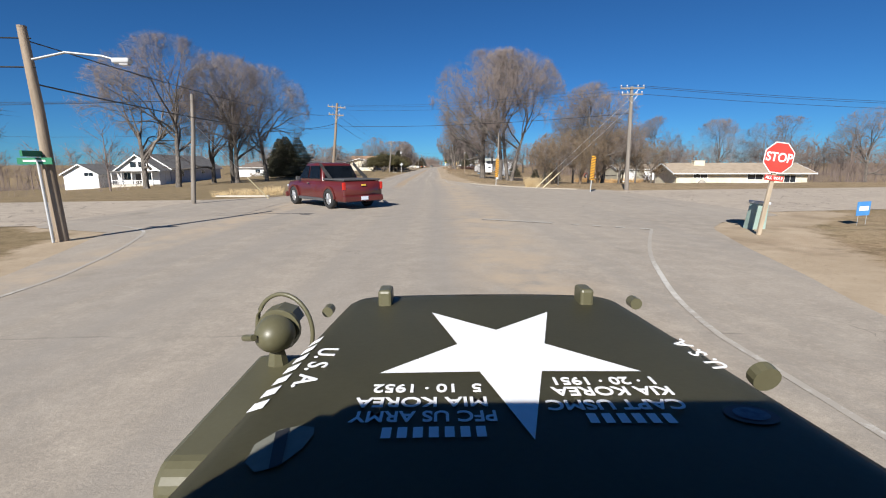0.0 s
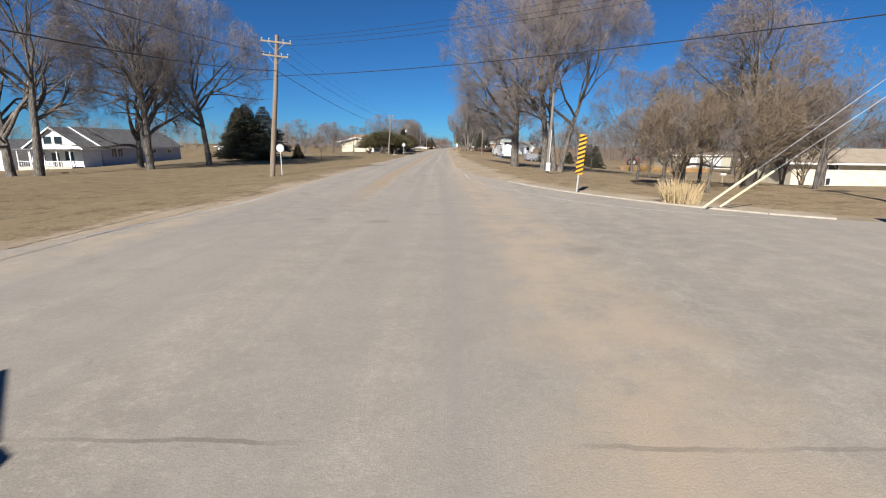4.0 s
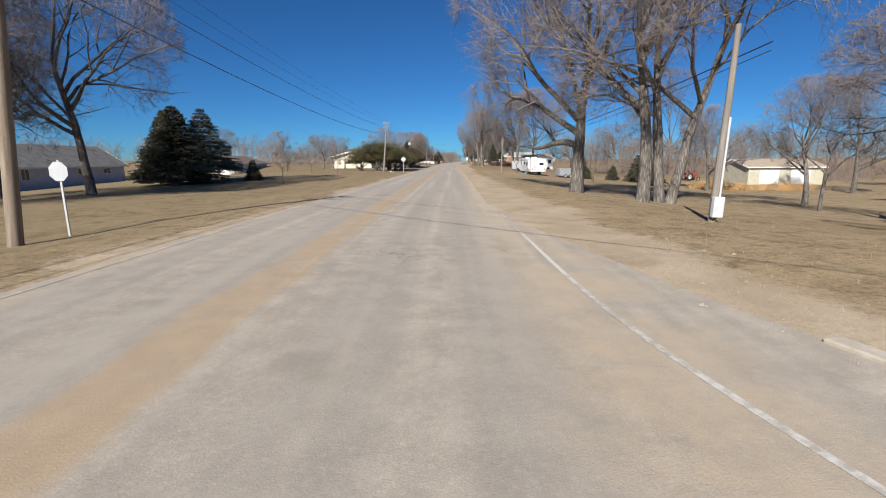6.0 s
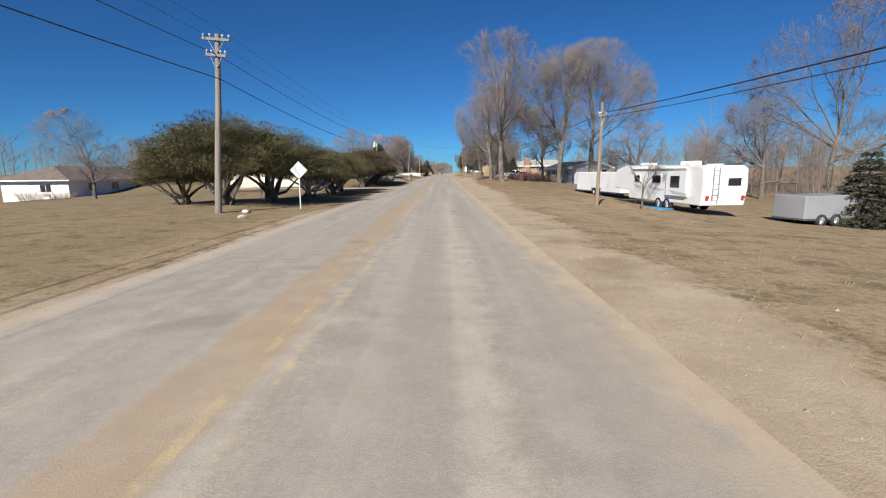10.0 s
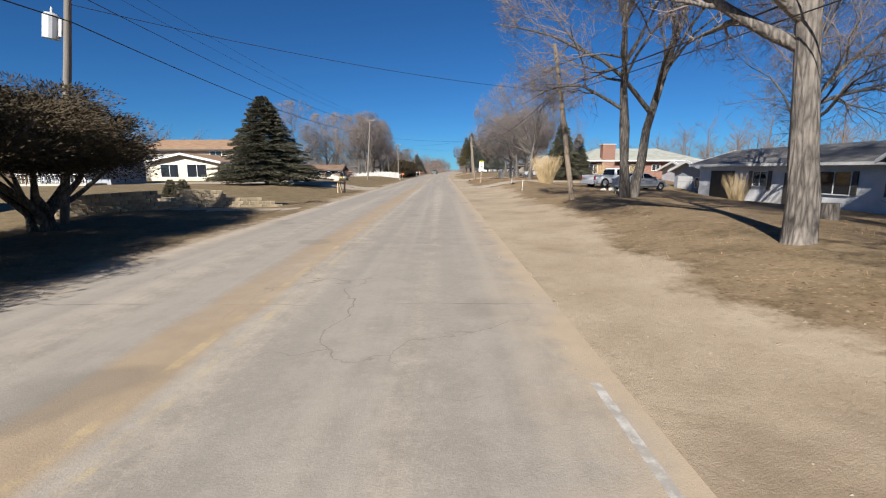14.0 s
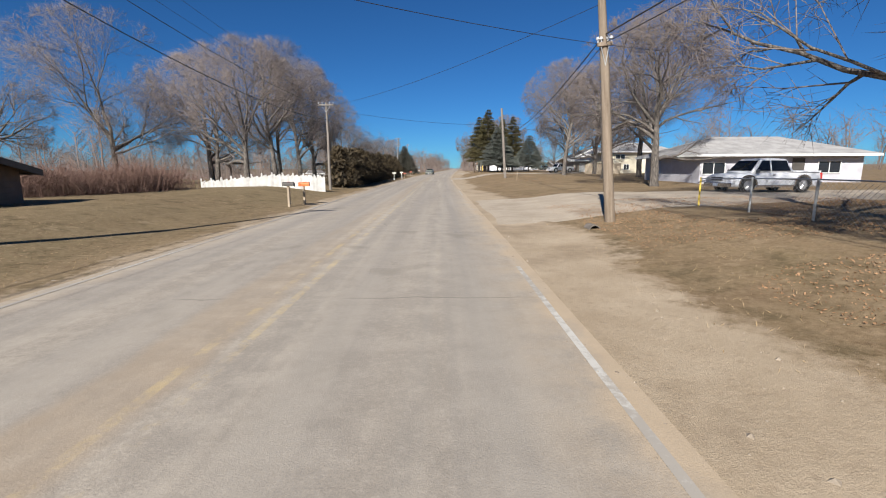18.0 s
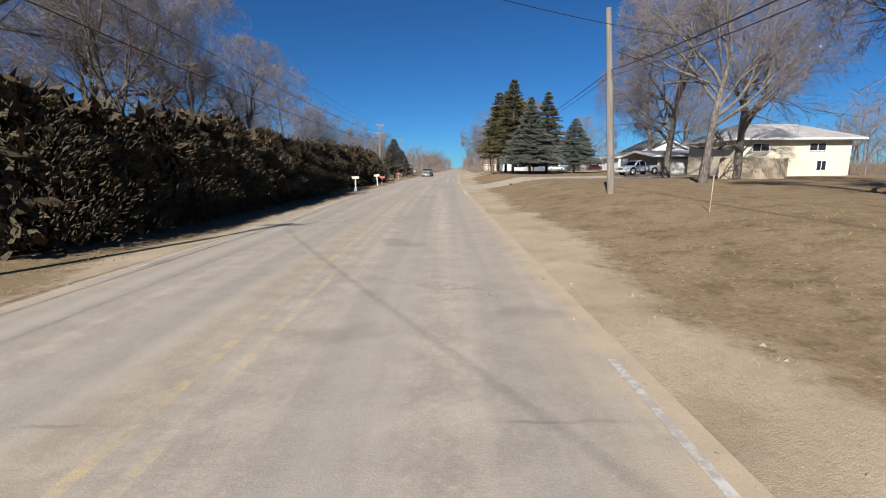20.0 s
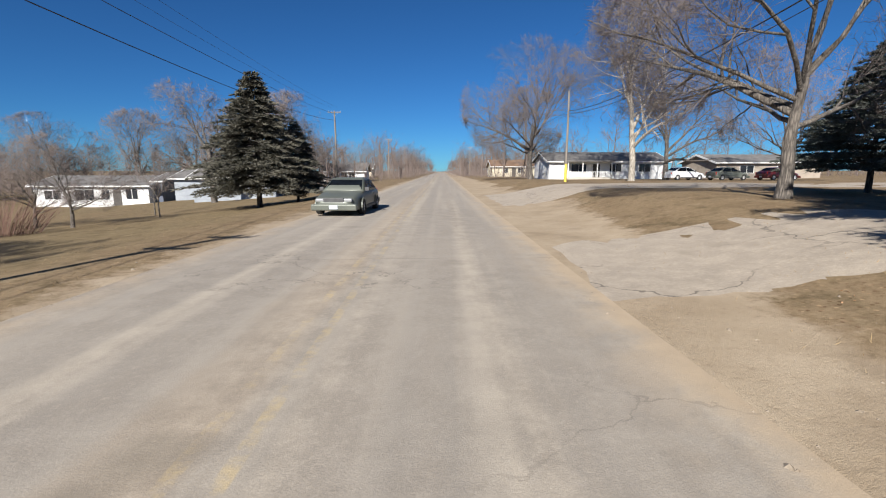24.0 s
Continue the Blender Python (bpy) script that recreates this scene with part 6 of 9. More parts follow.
def house(x, y, sx, sy, eave, ridge, axis, wall, roof, label, turn=0, windows=(), doors=(), porch=None, chimney=None, gable_trim=True, zoff=0.0, over=0.45, hip=0.0, name="house", group="houses along the road", porch_gable=0.0):
    """A house sx wide (x) and sy deep (y). axis: the ridge's direction. hip: how far the ridge is drawn in at its ends."""
    e = thing(name, pose(x, y, land(x, y) + zoff, 0, 0, turn), label, "house", group)
    hx, hy = sx / 2, sy / 2
    if hip:
        part("wall", bx(-hx, -hy, -1.6, hx, hy, eave), wall, e)
    elif axis == "x":
        part("wall", extrude([(-hy, -1.6), (hy, -1.6), (hy, eave), (0, ridge - 0.06), (-hy, eave)], "x", -hx, hx), wall, e)
    else:
        part("wall", extrude([(-hx, -1.6), (hx, -1.6), (hx, eave), (0, ridge - 0.06), (-hx, eave)], "y", -hy, hy), wall, e)
    # roof
    a, b = (hx, hy) if axis == "x" else (hy, hx)
    slope = (ridge - eave) / b
    for s in (-1, 1):
        bm = bmesh.new()
        zl = eave - slope * over
        q = [(-a - over, s * (b + over), zl), (a + over, s * (b + over), zl), (a + over - hip, 0, ridge), (-a - over + hip, 0, ridge)]
        lo = [bm.verts.new(p if axis == "x" else (p[1], p[0], p[2])) for p in q]
        up = [bm.verts.new(((p[0], p[1], p[2] + 0.12) if axis == "x" else (p[1], p[0], p[2] + 0.12))) for p in q]
        bm.faces.new(lo); bm.faces.new(up[::-1])
        for k in range(4):
            bm.faces.new((lo[k], lo[(k + 1) % 4], up[(k + 1) % 4], up[k]))
        bmesh.ops.recalc_face_normals(bm, faces=bm.faces)
        part("roof", bm, roof, e)
        fb = bx(-a - over, s * (b + over) - 0.02, zl - 0.06, a + over, s * (b + over) + 0.03, zl + 0.10) if axis == "x" else bx(s * (b + over) - 0.02, -a - over, zl - 0.06, s * (b + over) + 0.03, a + over, zl + 0.10)
        part("fascia", fb, M_TRIM if gable_trim else M_DARKTRIM, e)
        if hip:
            bm = bmesh.new()
            q = [(s * (a + over), -b - over, zl), (s * (a + over), b + over, zl), (s * (a + over - hip), 0, ridge)]
            lo = [bm.verts.new(p if axis == "x" else (p[1], p[0], p[2])) for p in q]
            up = [bm.verts.new(((p[0], p[1], p[2] + 0.12) if axis == "x" else (p[1], p[0], p[2] + 0.12))) for p in q]
            bm.faces.new(lo); bm.faces.new(up[::-1])
            for k in range(3):
                bm.faces.new((lo[k], lo[(k + 1) % 3], up[(k + 1) % 3], up[k]))
            bmesh.ops.recalc_face_normals(bm, faces=bm.faces)
            part("roof", bm, roof, e)
            part("fascia", bx(s * (a + over) - 0.02, -b - over, zl - 0.06, s * (a + over) + 0.03, b + over, zl + 0.10) if axis == "x" else bx(-b - over, s * (a + over) - 0.02, zl - 0.06, b + over, s * (a + over) + 0.03, zl + 0.10), M_TRIM, e)
        else:
            for d in (-1, 1):
                bm = bmesh.new()
                p0, p1 = (d * (a + over), s * (b + over), zl), (d * (a + over), 0, ridge)
                q = [(p0[0] - 0.03, p0[1], p0[2] - 0.1), (p1[0] - 0.03, p1[1], p1[2] - 0.1), (p1[0] - 0.03, p1[1], p1[2] + 0.13), (p0[0] - 0.03, p0[1], p0[2] + 0.13)]
                q2 = [(px + 0.06, py, pz) for px, py, pz in q]
                lo = [bm.verts.new(p if axis == "x" else (p[1], p[0], p[2])) for p in q]
                up = [bm.verts.new(p if axis == "x" else (p[1], p[0], p[2])) for p in q2]
                bm.faces.new(lo); bm.faces.new(up[::-1])
                for k in range(4):
                    bm.faces.new((lo[k], lo[(k + 1) % 4], up[(k + 1) % 4], up[k]))
                bmesh.ops.recalc_face_normals(bm, faces=bm.faces)
                part("bargeboard", bm, M_TRIM if gable_trim else M_DARKTRIM, e)
    for wdw in windows:
        window(e, *wdw[:5], sx, sy, *wdw[5:])
    for face, u, w, h in doors:
        m = {"s": (u, -hy, 0), "w": (-hx, u, -90), "e": (hx, u, 90)}[face]
        d = new("door"); d.parent = e; d.matrix_basis = pose(m[0], m[1], 0, 0, 0, m[2])
        part("door_leaf", bx(-w / 2, -0.05, 0.05, w / 2, 0.0, h, 0.01), M_TRIM if w > 1.5 else M_DARKTRIM, d)
        if w > 1.5:
            for k in range(1, 4):
                part("panel_joint", bx(-w / 2 + 0.05, -0.062, h * k / 4 - 0.012, w / 2 - 0.05, -0.054, h * k / 4 + 0.012), M_GREY, d)
        else:
            part("door_handle", rod(bmesh.new(), (w * 0.35, -0.05, h * 0.48), (w * 0.35, -0.11, h * 0.48), 0.03), M_STEEL, d)
    if chimney:
        cx, cy, cw, cz, cm = chimney
        part("chimney", bx(cx - cw / 2, cy - cw / 3, -0.3, cx + cw / 2, cy + cw / 3, cz, 0.01), cm, e)
        part("chimney_cap", bx(cx - cw / 2 - 0.06, cy - cw / 3 - 0.06, cz, cx + cw / 2 + 0.06, cy + cw / 3 + 0.06, cz + 0.1), M_CONC, e)
    if porch:
        px, w, d, h = porch
        part("porch_floor", bx(px - w / 2, -hy - d, -0.4, px + w / 2, -hy, 0.25), M_CONC, e)
        n = max(3, int(w / 1.8) + 1)
        for k in range(n):
            q = px - w / 2 + 0.1 + (w - 0.2) * k / (n - 1)
            part("porch_post", bx(q - 0.06, -hy - d + 0.06, 0.25, q + 0.06, -hy - d + 0.18, h), M_TRIM, e)
        part("porch_rail", bx(px - w / 2, -hy - d + 0.08, 0.95, px + w / 2, -hy - d + 0.15, 1.02), M_TRIM, e)
        for k in range(int(w / 0.3)):
            q = px - w / 2 + 0.15 + k * 0.3
            part("baluster", bx(q - 0.02, -hy - d + 0.09, 0.3, q + 0.02, -hy - d + 0.14, 0.95), M_TRIM, e)
        part("porch_roof", bx(px - w / 2 - 0.2, -hy - d - 0.2, h, px + w / 2 + 0.2, -hy + 0.1, h + 0.14), roof, e)
        if porch_gable:
            part("porch_gable", extrude([(px - w / 2 - 0.1, h + 0.14), (px + w / 2 + 0.1, h + 0.14), (px, h + 0.1 + porch_gable)], "y", -hy - d - 0.1, -hy), wall, e)
            for s in (-1, 1):
                part("porch_roof", extrude([(px, h + 0.14 + porch_gable), (px + s * (w / 2 + 0.35), h + 0.1), (px + s * (w / 2 + 0.35), h + 0.2), (px, h + 0.24 + porch_gable)], "y", -hy - d - 0.3, -hy + 0.1), roof, e)
    return e


S = "s"
# one building with the white gable; lilac-grey siding carries the east side's shade
house(-54.7, 98.0, 7.8, 20, 2.9, 5.4, "y", W_LILAC, R_GREY, "long house with walls greyed for shade and a dark grey roof", windows=(("e", -7.6, 1.8, 1.0, 1.2), ("e", -6.2, 1.8, 1.0, 1.2), ("e", 2.0, 2.0, 1.2, 0.7), ("e", 6.5, 2.0, 1.2, 0.7)))
house(-54.7, 86.2, 7.6, 3.5, 2.9, 5.5, "y", W_WHITE, R_GREY, "white front gable with a railed porch", windows=((S, -0.75, 3.8, 1.1, 1.0, None, 0), (S, 0.75, 3.8, 1.1, 1.0, None, 0), (S, -2.0, 1.7, 1.2, 1.2), (S, 2.0, 1.7, 1.2, 1.2)), porch=(0, 7.4, 2.0, 2.5), doors=((S, 0, 1.0, 2.1),))
house(-66, 89.5, 6.4, 8, 2.7, 4.4, "y", W_WHITE, R_GREY, "white detached garage with a gable roof", windows=((S, 1.5, 2.6, 1.6, 0.6),), doors=((S, -1.2, 2.6, 2.3),), name="garage")
house(47, 74, 19, 9, 2.6, 3.9, "x", W_CREAM, R_TANROOF, "cream split-level house with a low tan roof", turn=-6, windows=((S, -6, 2.2, 2.0, 0.9), (S, 2, 2.0, 2.2, 1.0), (S, 7, 1.6, 1.6, 1.0), (S, -6, 0.5, 0.9, 0.7)), chimney=(-5, -1, 1.6, 4.3, W_CREAM), over=0.8)
house(48.8, 113.6, 11, 8, 2.6, 3.7, "x", W_METAL, R_TANROOF, "low tan metal-clad building with a pale roof", doors=((S, -2.4, 2.8, 2.1), (S, 2.2, 2.8, 2.1)), name="outbuilding", over=0.35)
house(-62, 165.5, 10, 21, 2.9, 4.7, "y", W_WHITE, R_DARKBROWN, "long low white house with a dark brown hip roof", windows=(("e", -6, 1.6, 1.6, 1.1), ("e", -1, 1.6, 1.6, 1.1), ("e", 5, 1.6, 1.6, 1.1), (S, 1.6, 1.5, 1.6, 1.1)), doors=((S, -2.4, 2.6, 2.1),), zoff=-0.6, hip=4.5, over=0.8)
house(-24.5, 154, 9, 17, 2.6, 3.7, "y", W_CREAM, R_TANROOF, "long cream ranch house behind junipers", windows=(("e", -6, 1.5, 1.8, 1.0), ("e", -2.5, 1.5, 1.2, 1.0), ("e", 1.5, 0.4, 0.9, 0.5), ("e", 5, 1.5, 1.6, 1.0), (S, 1.5, 1.5, 1.8, 1.0)), doors=(("e", -0.3, 0.95, 2.0),), over=0.7)
house(-32.0, 188.0, 6.4, 4.6, 2.5, 3.5, "y", W_GREY, R_GREY, "small grey house with a white railed gable porch", windows=((S, -1.4, 1.5, 1.2, 1.1),), doors=((S, 0.6, 0.95, 2.0),), porch=(0, 5.6, 2.2, 2.2), porch_gable=0.75, zoff=-0.15)
white_ranch = house(22.5, 174.0, 6.2, 20, 2.65, 3.6, "y", W_WHITE, R_GREY, "long white ranch house with a grey roof and dark shutters", windows=(("w", -6.4, 1.5, 1.1, 1.1), ("w", -2.6, 1.5, 2.0, 1.15), ("w", 3.0, 1.6, 1.3, 0.9), (S, 2.2, 1.7, 0.8, 1.0, None, 0), (S, -1.6, 0.2, 0.9, 0.4, None, 0), (S, 1.9, -0.1, 0.7, 0.6, None, 0)), doors=(("w", 0.4, 0.95, 2.0),), over=0.6, zoff=0.05)
for u, w in ((-6.4, 1.1), (-2.6, 2.0), (3.0, 1.3)):
    for sd in (-1, 1):
        part("shutter", bx(-3.17, u + sd * (w / 2 + 0.24) - 0.16, 0.92, -3.12, u + sd * (w / 2 + 0.24) + 0.16, 2.1, 0.01), M_DARKTRIM, white_ranch)
# flat black panel on the wall stands for the garage's shaded inside
part("garage_opening", bx(-3.14, 5.6, 0.05, -3.105, 8.4, 2.1), M_BLACK, white_ranch, "black panel for the shade inside an open garage")
for sd in (-1, 1):
    part("porch_gable", extrude([(-8.2, 3.55), (-8.2 + sd * 1.5, 2.62), (-8.2 + sd * 1.5, 2.5), (-8.2, 3.43)], "x", -4.9, -1.5), R_GREY, white_ranch)
    part("gable_board", extrude([(-8.2, 3.58), (-8.2 + sd * 1.55, 2.62), (-8.2 + sd * 1.55, 2.42), (-8.2, 3.38)], "x", -4.97, -4.91), M_TRIM, white_ranch)
part("gable_wall", extrude([(-9.6, 2.5), (-6.8, 2.5), (-8.2, 3.42)], "x", -3.5, -3.1), W_WHITE, white_ranch)
house(-29.5, 202.0, 7.4, 8.0, 2.75, 3.55, "y", W_CREAM, R_RUSSET, "cream house wing with a russet gable roof and large windows", windows=((S, -1.6, 1.75, 1.9, 1.35), (S, 1.4, 1.75, 2.1, 1.35), (S, -2.8, 0.35, 0.7, 0.5, None, 0), (S, -1.2, 0.35, 0.7, 0.5, None, 0), (S, 0.4, 0.35, 0.7, 0.5, None, 0), (S, 2.0, 0.35, 0.7, 0.5, None, 0)), over=0.6, zoff=-0.75)
# same house as the cream wing; tan walls carry the east side's shade
block = house(-33.2, 211.2, 11.4, 10.4, 4.2, 5.55, "x", W_SHADETAN, R_RUSSET, "two-storey house toned tan for shade, with a russet gable roof", windows=(("e", -2.9, 3.5, 1.1, 1.1, M_DARKTRIM, 0), ("e", -2.9, 1.4, 0.9, 1.5, M_DARKTRIM, 0), ("e", 2.2, 3.3, 1.3, 1.1, M_DARKTRIM, 0), ("e", 2.2, 1.2, 1.3, 1.1, M_DARKTRIM, 0), (S, 3.4, 3.4, 1.4, 1.0)), doors=((S, 4.6, 0.95, 2.0),), over=0.55, zoff=-0.5, gable_trim=False)
house(-20.8, 217.2, 9, 4.6, 1.2, 1.8, "x", W_BROWN, R_BROWN, "low dark brown shed with arched openings", turn=3, name="shed", windows=((S, -3, 0.6, 1.3, 0.8, M_DARKTRIM, 0), (S, -1, 0.6, 1.3, 0.8, M_DARKTRIM, 0), (S, 1, 0.6, 1.3, 0.8, M_DARKTRIM, 0), (S, 3, 0.6, 1.3, 0.8, M_DARKTRIM, 0)), gable_trim=False)
house(23.1, 208.4, 13.4, 9, 2.4, 3.75, "x", W_BRICK, R_GREEN, "red brick ranch house with a grey-green hip roof", windows=((S, -5.7, 1.25, 1.0, 1.0), (S, -1.2, 1.25, 1.4, 1.0), (S, 2.0, 1.4, 0.9, 0.7), (S, 5.0, 1.35, 1.6, 0.7), (S, -2.9, -0.2, 0.8, 0.4, None, 0), ("w", 1.0, 1.25, 1.6, 0.9)), chimney=(-4.1, -4.7, 1.5, 4.1, W_BRICK), hip=3.5, over=0.7)
house(24.2, 187.6, 7.2, 5.4, 2.45, 3.2, "x", W_GREY, R_PALE, "grey-blue garage with a pale roof", windows=(("w", -1.4, 1.4, 0.9, 0.8),), doors=(("w", 0.8, 2.4, 1.9),), name="garage", zoff=-0.55)
house(27.6, 196.0, 8, 6, 2.0, 2.8, "x", W_LILAC, R_PALE, "low pale grey outbuilding with a white base", name="outbuilding", zoff=-0.7)
house(23.8, 241.2, 12, 9, 2.25, 3.55, "x", W_LILAC, R_PALE, "pale grey ranch house with a shallow hip roof", windows=((S, -5.0, 1.15, 1.6, 0.8), (S, -1.2, 1.15, 2.2, 0.9), (S, 3.5, 1.2, 1.6, 0.8)), doors=((S, 1.2, 0.9, 1.85),), hip=4.0, over=0.7, zoff=-0.1)
house(29.7, 278.6, 10, 8, 3.4, 4.7, "x", W_CREAM, R_PALE, "cream two-storey house with a pale hip roof", windows=((S, -2, 0.9, 0.8, 0.8), (S, 2.5, 0.9, 0.8, 0.8), (S, -3, 2.5, 1.4, 0.6), (S, 2, 2.5, 1.4, 0.6)), hip=3, over=0.7)
house(28.0, 288.2, 11.5, 8, 2.45, 2.95, "x", W_TAN, R_PALE, "low tan garage with a shallow pale roof", windows=((S, 4.2, 1.3, 1.2, 1.2),), doors=((S, -2.6, 4.2, 2.0),), over=0.9, zoff=-0.4, name="garage")
house(30.4, 303, 6.6, 8, 3.0, 4.5, "y", W_WHITE, R_GREY, "white gabled house behind spruces", windows=((S, 0, 2.4, 1.4, 1.0), (S, -1.9, 1.3, 1.0, 1.0)), over=0.4)
house(24, 367, 16, 8, 2.4, 3.6, "x", W_WHITE, R_GREY, "white ranch house with a brown-grey roof and porch", windows=((S, -4, 1.5, 2.0, 1.0), (S, 1, 1.5, 1.6, 1.0), (S, 5, 1.5, 1.6, 1.0)), porch=(-3, 6, 1.6, 2.3), doors=((S, -1.6, 0.95, 2.0),))
house(44, 364, 14, 8, 2.2, 3.2, "x", W_TAN, R_GREY, "low tan house with a wide grey roof", windows=((S, -3, 1.3, 1.8, 0.9), (S, 2, 1.3, 1.8, 0.9)))
house(34, 318, 9, 8, 2.4, 3.6, "y", W_WHITE, R_GREY, "small white house behind trees", windows=((S, 0, 1.4, 1.4, 1.0),), doors=((S, 2.2, 2.4, 1.9),))
house(-24, 316, 9, 8, 1.75, 2.6, "x", W_WHITE, R_PALE, "small white house below the road", windows=((S, 0, 1.0, 1.4, 0.8), (S, -2.8, 1.0, 0.9, 0.8), ("e", 0, 1.0, 1.0, 0.8)), zoff=-0.5, hip=2.5)
house(-39.6, 361.5, 13.0, 8, 2.5, 3.5, "x", W_WHITE, R_GREY, "white house with an end wall darkened for shade", windows=((S, -4.4, 1.4, 1.8, 1.0), (S, -0.8, 1.4, 2.2, 1.2), (S, 1.6, 1.4, 0.9, 1.1), (S, 4.6, 1.5, 1.3, 1.2)), doors=((S, 2.9, 0.95, 2.0),))
# thin block in dark blue, the east wall's shade put into its colour
house(-32.6, 362.2, 0.9, 7.0, 2.45, 3.35, "x", W_SHADEBLUE, R_GREY, "thin dark blue end wall carrying a white house's shade", name="house_wing", over=0.3)
house(-25.6, 362.5, 10.5, 7, 2.4, 3.3, "x", W_GREY, R_GREY, "grey-blue garage behind a spruce", windows=((S, -0.9, 1.35, 1.0, 1.0), (S, 3.8, 1.35, 0.9, 0.9)), name="garage")
house(-19.5, 352, 8, 7, 2.2, 3.2, "x", W_GREY, R_GREY, "small grey house by the road", windows=((S, 0, 1.3, 1.4, 0.9),))
for x, y, w, m, r in ((-16, 395, 8, W_WHITE, R_GREY), (20, 410, 10, W_CREAM, R_BROWN), (-20, 440, 9, W_CREAM, R_GREY), (25, 450, 9, W_WHITE, R_GREY), (40, 262, 9, W_WHITE, R_GREY)):
    house(x, y, w, 7, 2.4, 3.8, "x", m, r, "small house half hidden among bare trees", windows=((S, -2, 1.4, 1.2, 1.0), (S, 1.5, 1.4, 1.2, 1.0)), doors=((S, 0, 0.95, 2.0),))

# ---- vehicles ----
M_TYRE = surf("tyre_rubber", (0.012, 0.012, 0.012), (0.03, 0.03, 0.03), 5, 0.85, 0.2)
M_RIM = surf("alloy", (0.42, 0.42, 0.43), (0.55, 0.55, 0.56), 4, 0.35, 0.0, metal=0.7)
M_GLASSCAR = glass_mat("car_glass", (0.012, 0.015, 0.018), 0.03)
M_CHROME = surf("chrome", (0.55, 0.55, 0.56), (0.65, 0.65, 0.66), 4, 0.15, 0.0, metal=0.95)
M_TAIL = glass_mat("tail_lamp", (0.45, 0.02, 0.015), 0.1)
M_HEAD = glass_mat("head_lamp", (0.30, 0.31, 0.32), 0.12)
M_PLATE = surf("plate_white", (0.55, 0.60, 0.68), (0.66, 0.70, 0.76), 3, 0.5, 0)
M_PLASTIC = surf("grey_plastic", (0.05, 0.05, 0.052), (0.085, 0.085, 0.088), 4, 0.6, 0.1)
P_MAROON = surf("maroon_paint", (0.072, 0.010, 0.009), (0.10, 0.014, 0.012), 1.2, 0.32, 0.0, coat=0.7)
P_WHITE = surf("white_paint", (0.66, 0.66, 0.66), (0.76, 0.76, 0.76), 1.2, 0.35, 0.0, coat=0.5)
P_SILVER = surf("silver_paint", (0.33, 0.35, 0.38), (0.40, 0.42, 0.45), 1.2, 0.35, 0.0, metal=0.4, coat=0.5)
P_OLIVEGREY = surf("grey_green_paint", (0.095, 0.105, 0.088), (0.13, 0.14, 0.118), 1.2, 0.48, 0.0, metal=0.2, coat=0.15)
P_CAMO = surf("blotched_white_paint", (0.36, 0.38, 0.42), (0.74, 0.74, 0.74), 1.6, 0.4, 0.0, coat=0.4)


def wheel(parent, x, y, r, w, side):
    """One road wheel with tyre and rim; side: which way the rim faces along x."""
    g = new("wheel"); g.parent = parent; g.matrix_basis = pose(x, y, r)
    bm = bmesh.new()
    prof = [(-w / 2, r * 0.62), (-w / 2, r * 0.93), (-w / 2 * 0.75, r), (w / 2 * 0.75, r), (w / 2, r * 0.93), (w / 2, r * 0.62)]
    n = 24
    rings = [[bm.verts.new((px, rr * math.cos(k * math.tau / n), rr * math.sin(k * math.tau / n))) for k in range(n)] for px, rr in prof]
    for a, b in zip(rings, rings[1:]):
        for k in range(n):
            bm.faces.new((a[k], a[(k + 1) % n], b[(k + 1) % n], b[k]))
    bmesh.ops.recalc_face_normals(bm, faces=bm.faces)
    part("tyre", bm, M_TYRE, g, smooth=True)
    bm = bmesh.new()
    s = side
    rod(bm, (s * w * 0.05, 0, 0), (s * w * 0.34, 0, 0), r * 0.62, n=20)
    part("rim", bm, M_RIM, g)
    for k in range(6):
        a = k * math.tau / 6
        part("spoke", rod(bmesh.new(), (s * w * 0.38, 0, 0), (s * w * 0.36, math.cos(a) * r * 0.58, math.sin(a) * r * 0.58), r * 0.09, r * 0.06, 5), M_RIM, g)


def loft(sections):
    """A closed skin through sections (y, half width low, half width high, z low, z high)."""
    bm = bmesh.new()
    rings = []
    for y, wl, wh, zl, zh in sections:
        side = []
        for fz, fx in ((0.0, 0.90), (0.07, 0.975), (0.25, 1.0), (0.5, 1.005), (0.75, 1.0), (0.92, 0.965), (0.985, 0.90), (1.0, 0.80)):
            side.append(((wl + (wh - wl) * fz) * fx, zl + (zh - zl) * fz))
        pts = [(-x, z) for x, z in side] + [(x, z) for x, z in reversed(side)]
        rings.append([bm.verts.new((x, y, z)) for x, z in pts])
    n = 16
    for a, b in zip(rings, rings[1:]):
        for k in range(n):
            bm.faces.new((a[k], a[(k + 1) % n], b[(k + 1) % n], b[k]))
    bm.faces.new(rings[0][::-1]); bm.faces.new(rings[-1])
    bmesh.ops.recalc_face_normals(bm, faces=bm.faces)
    return bm


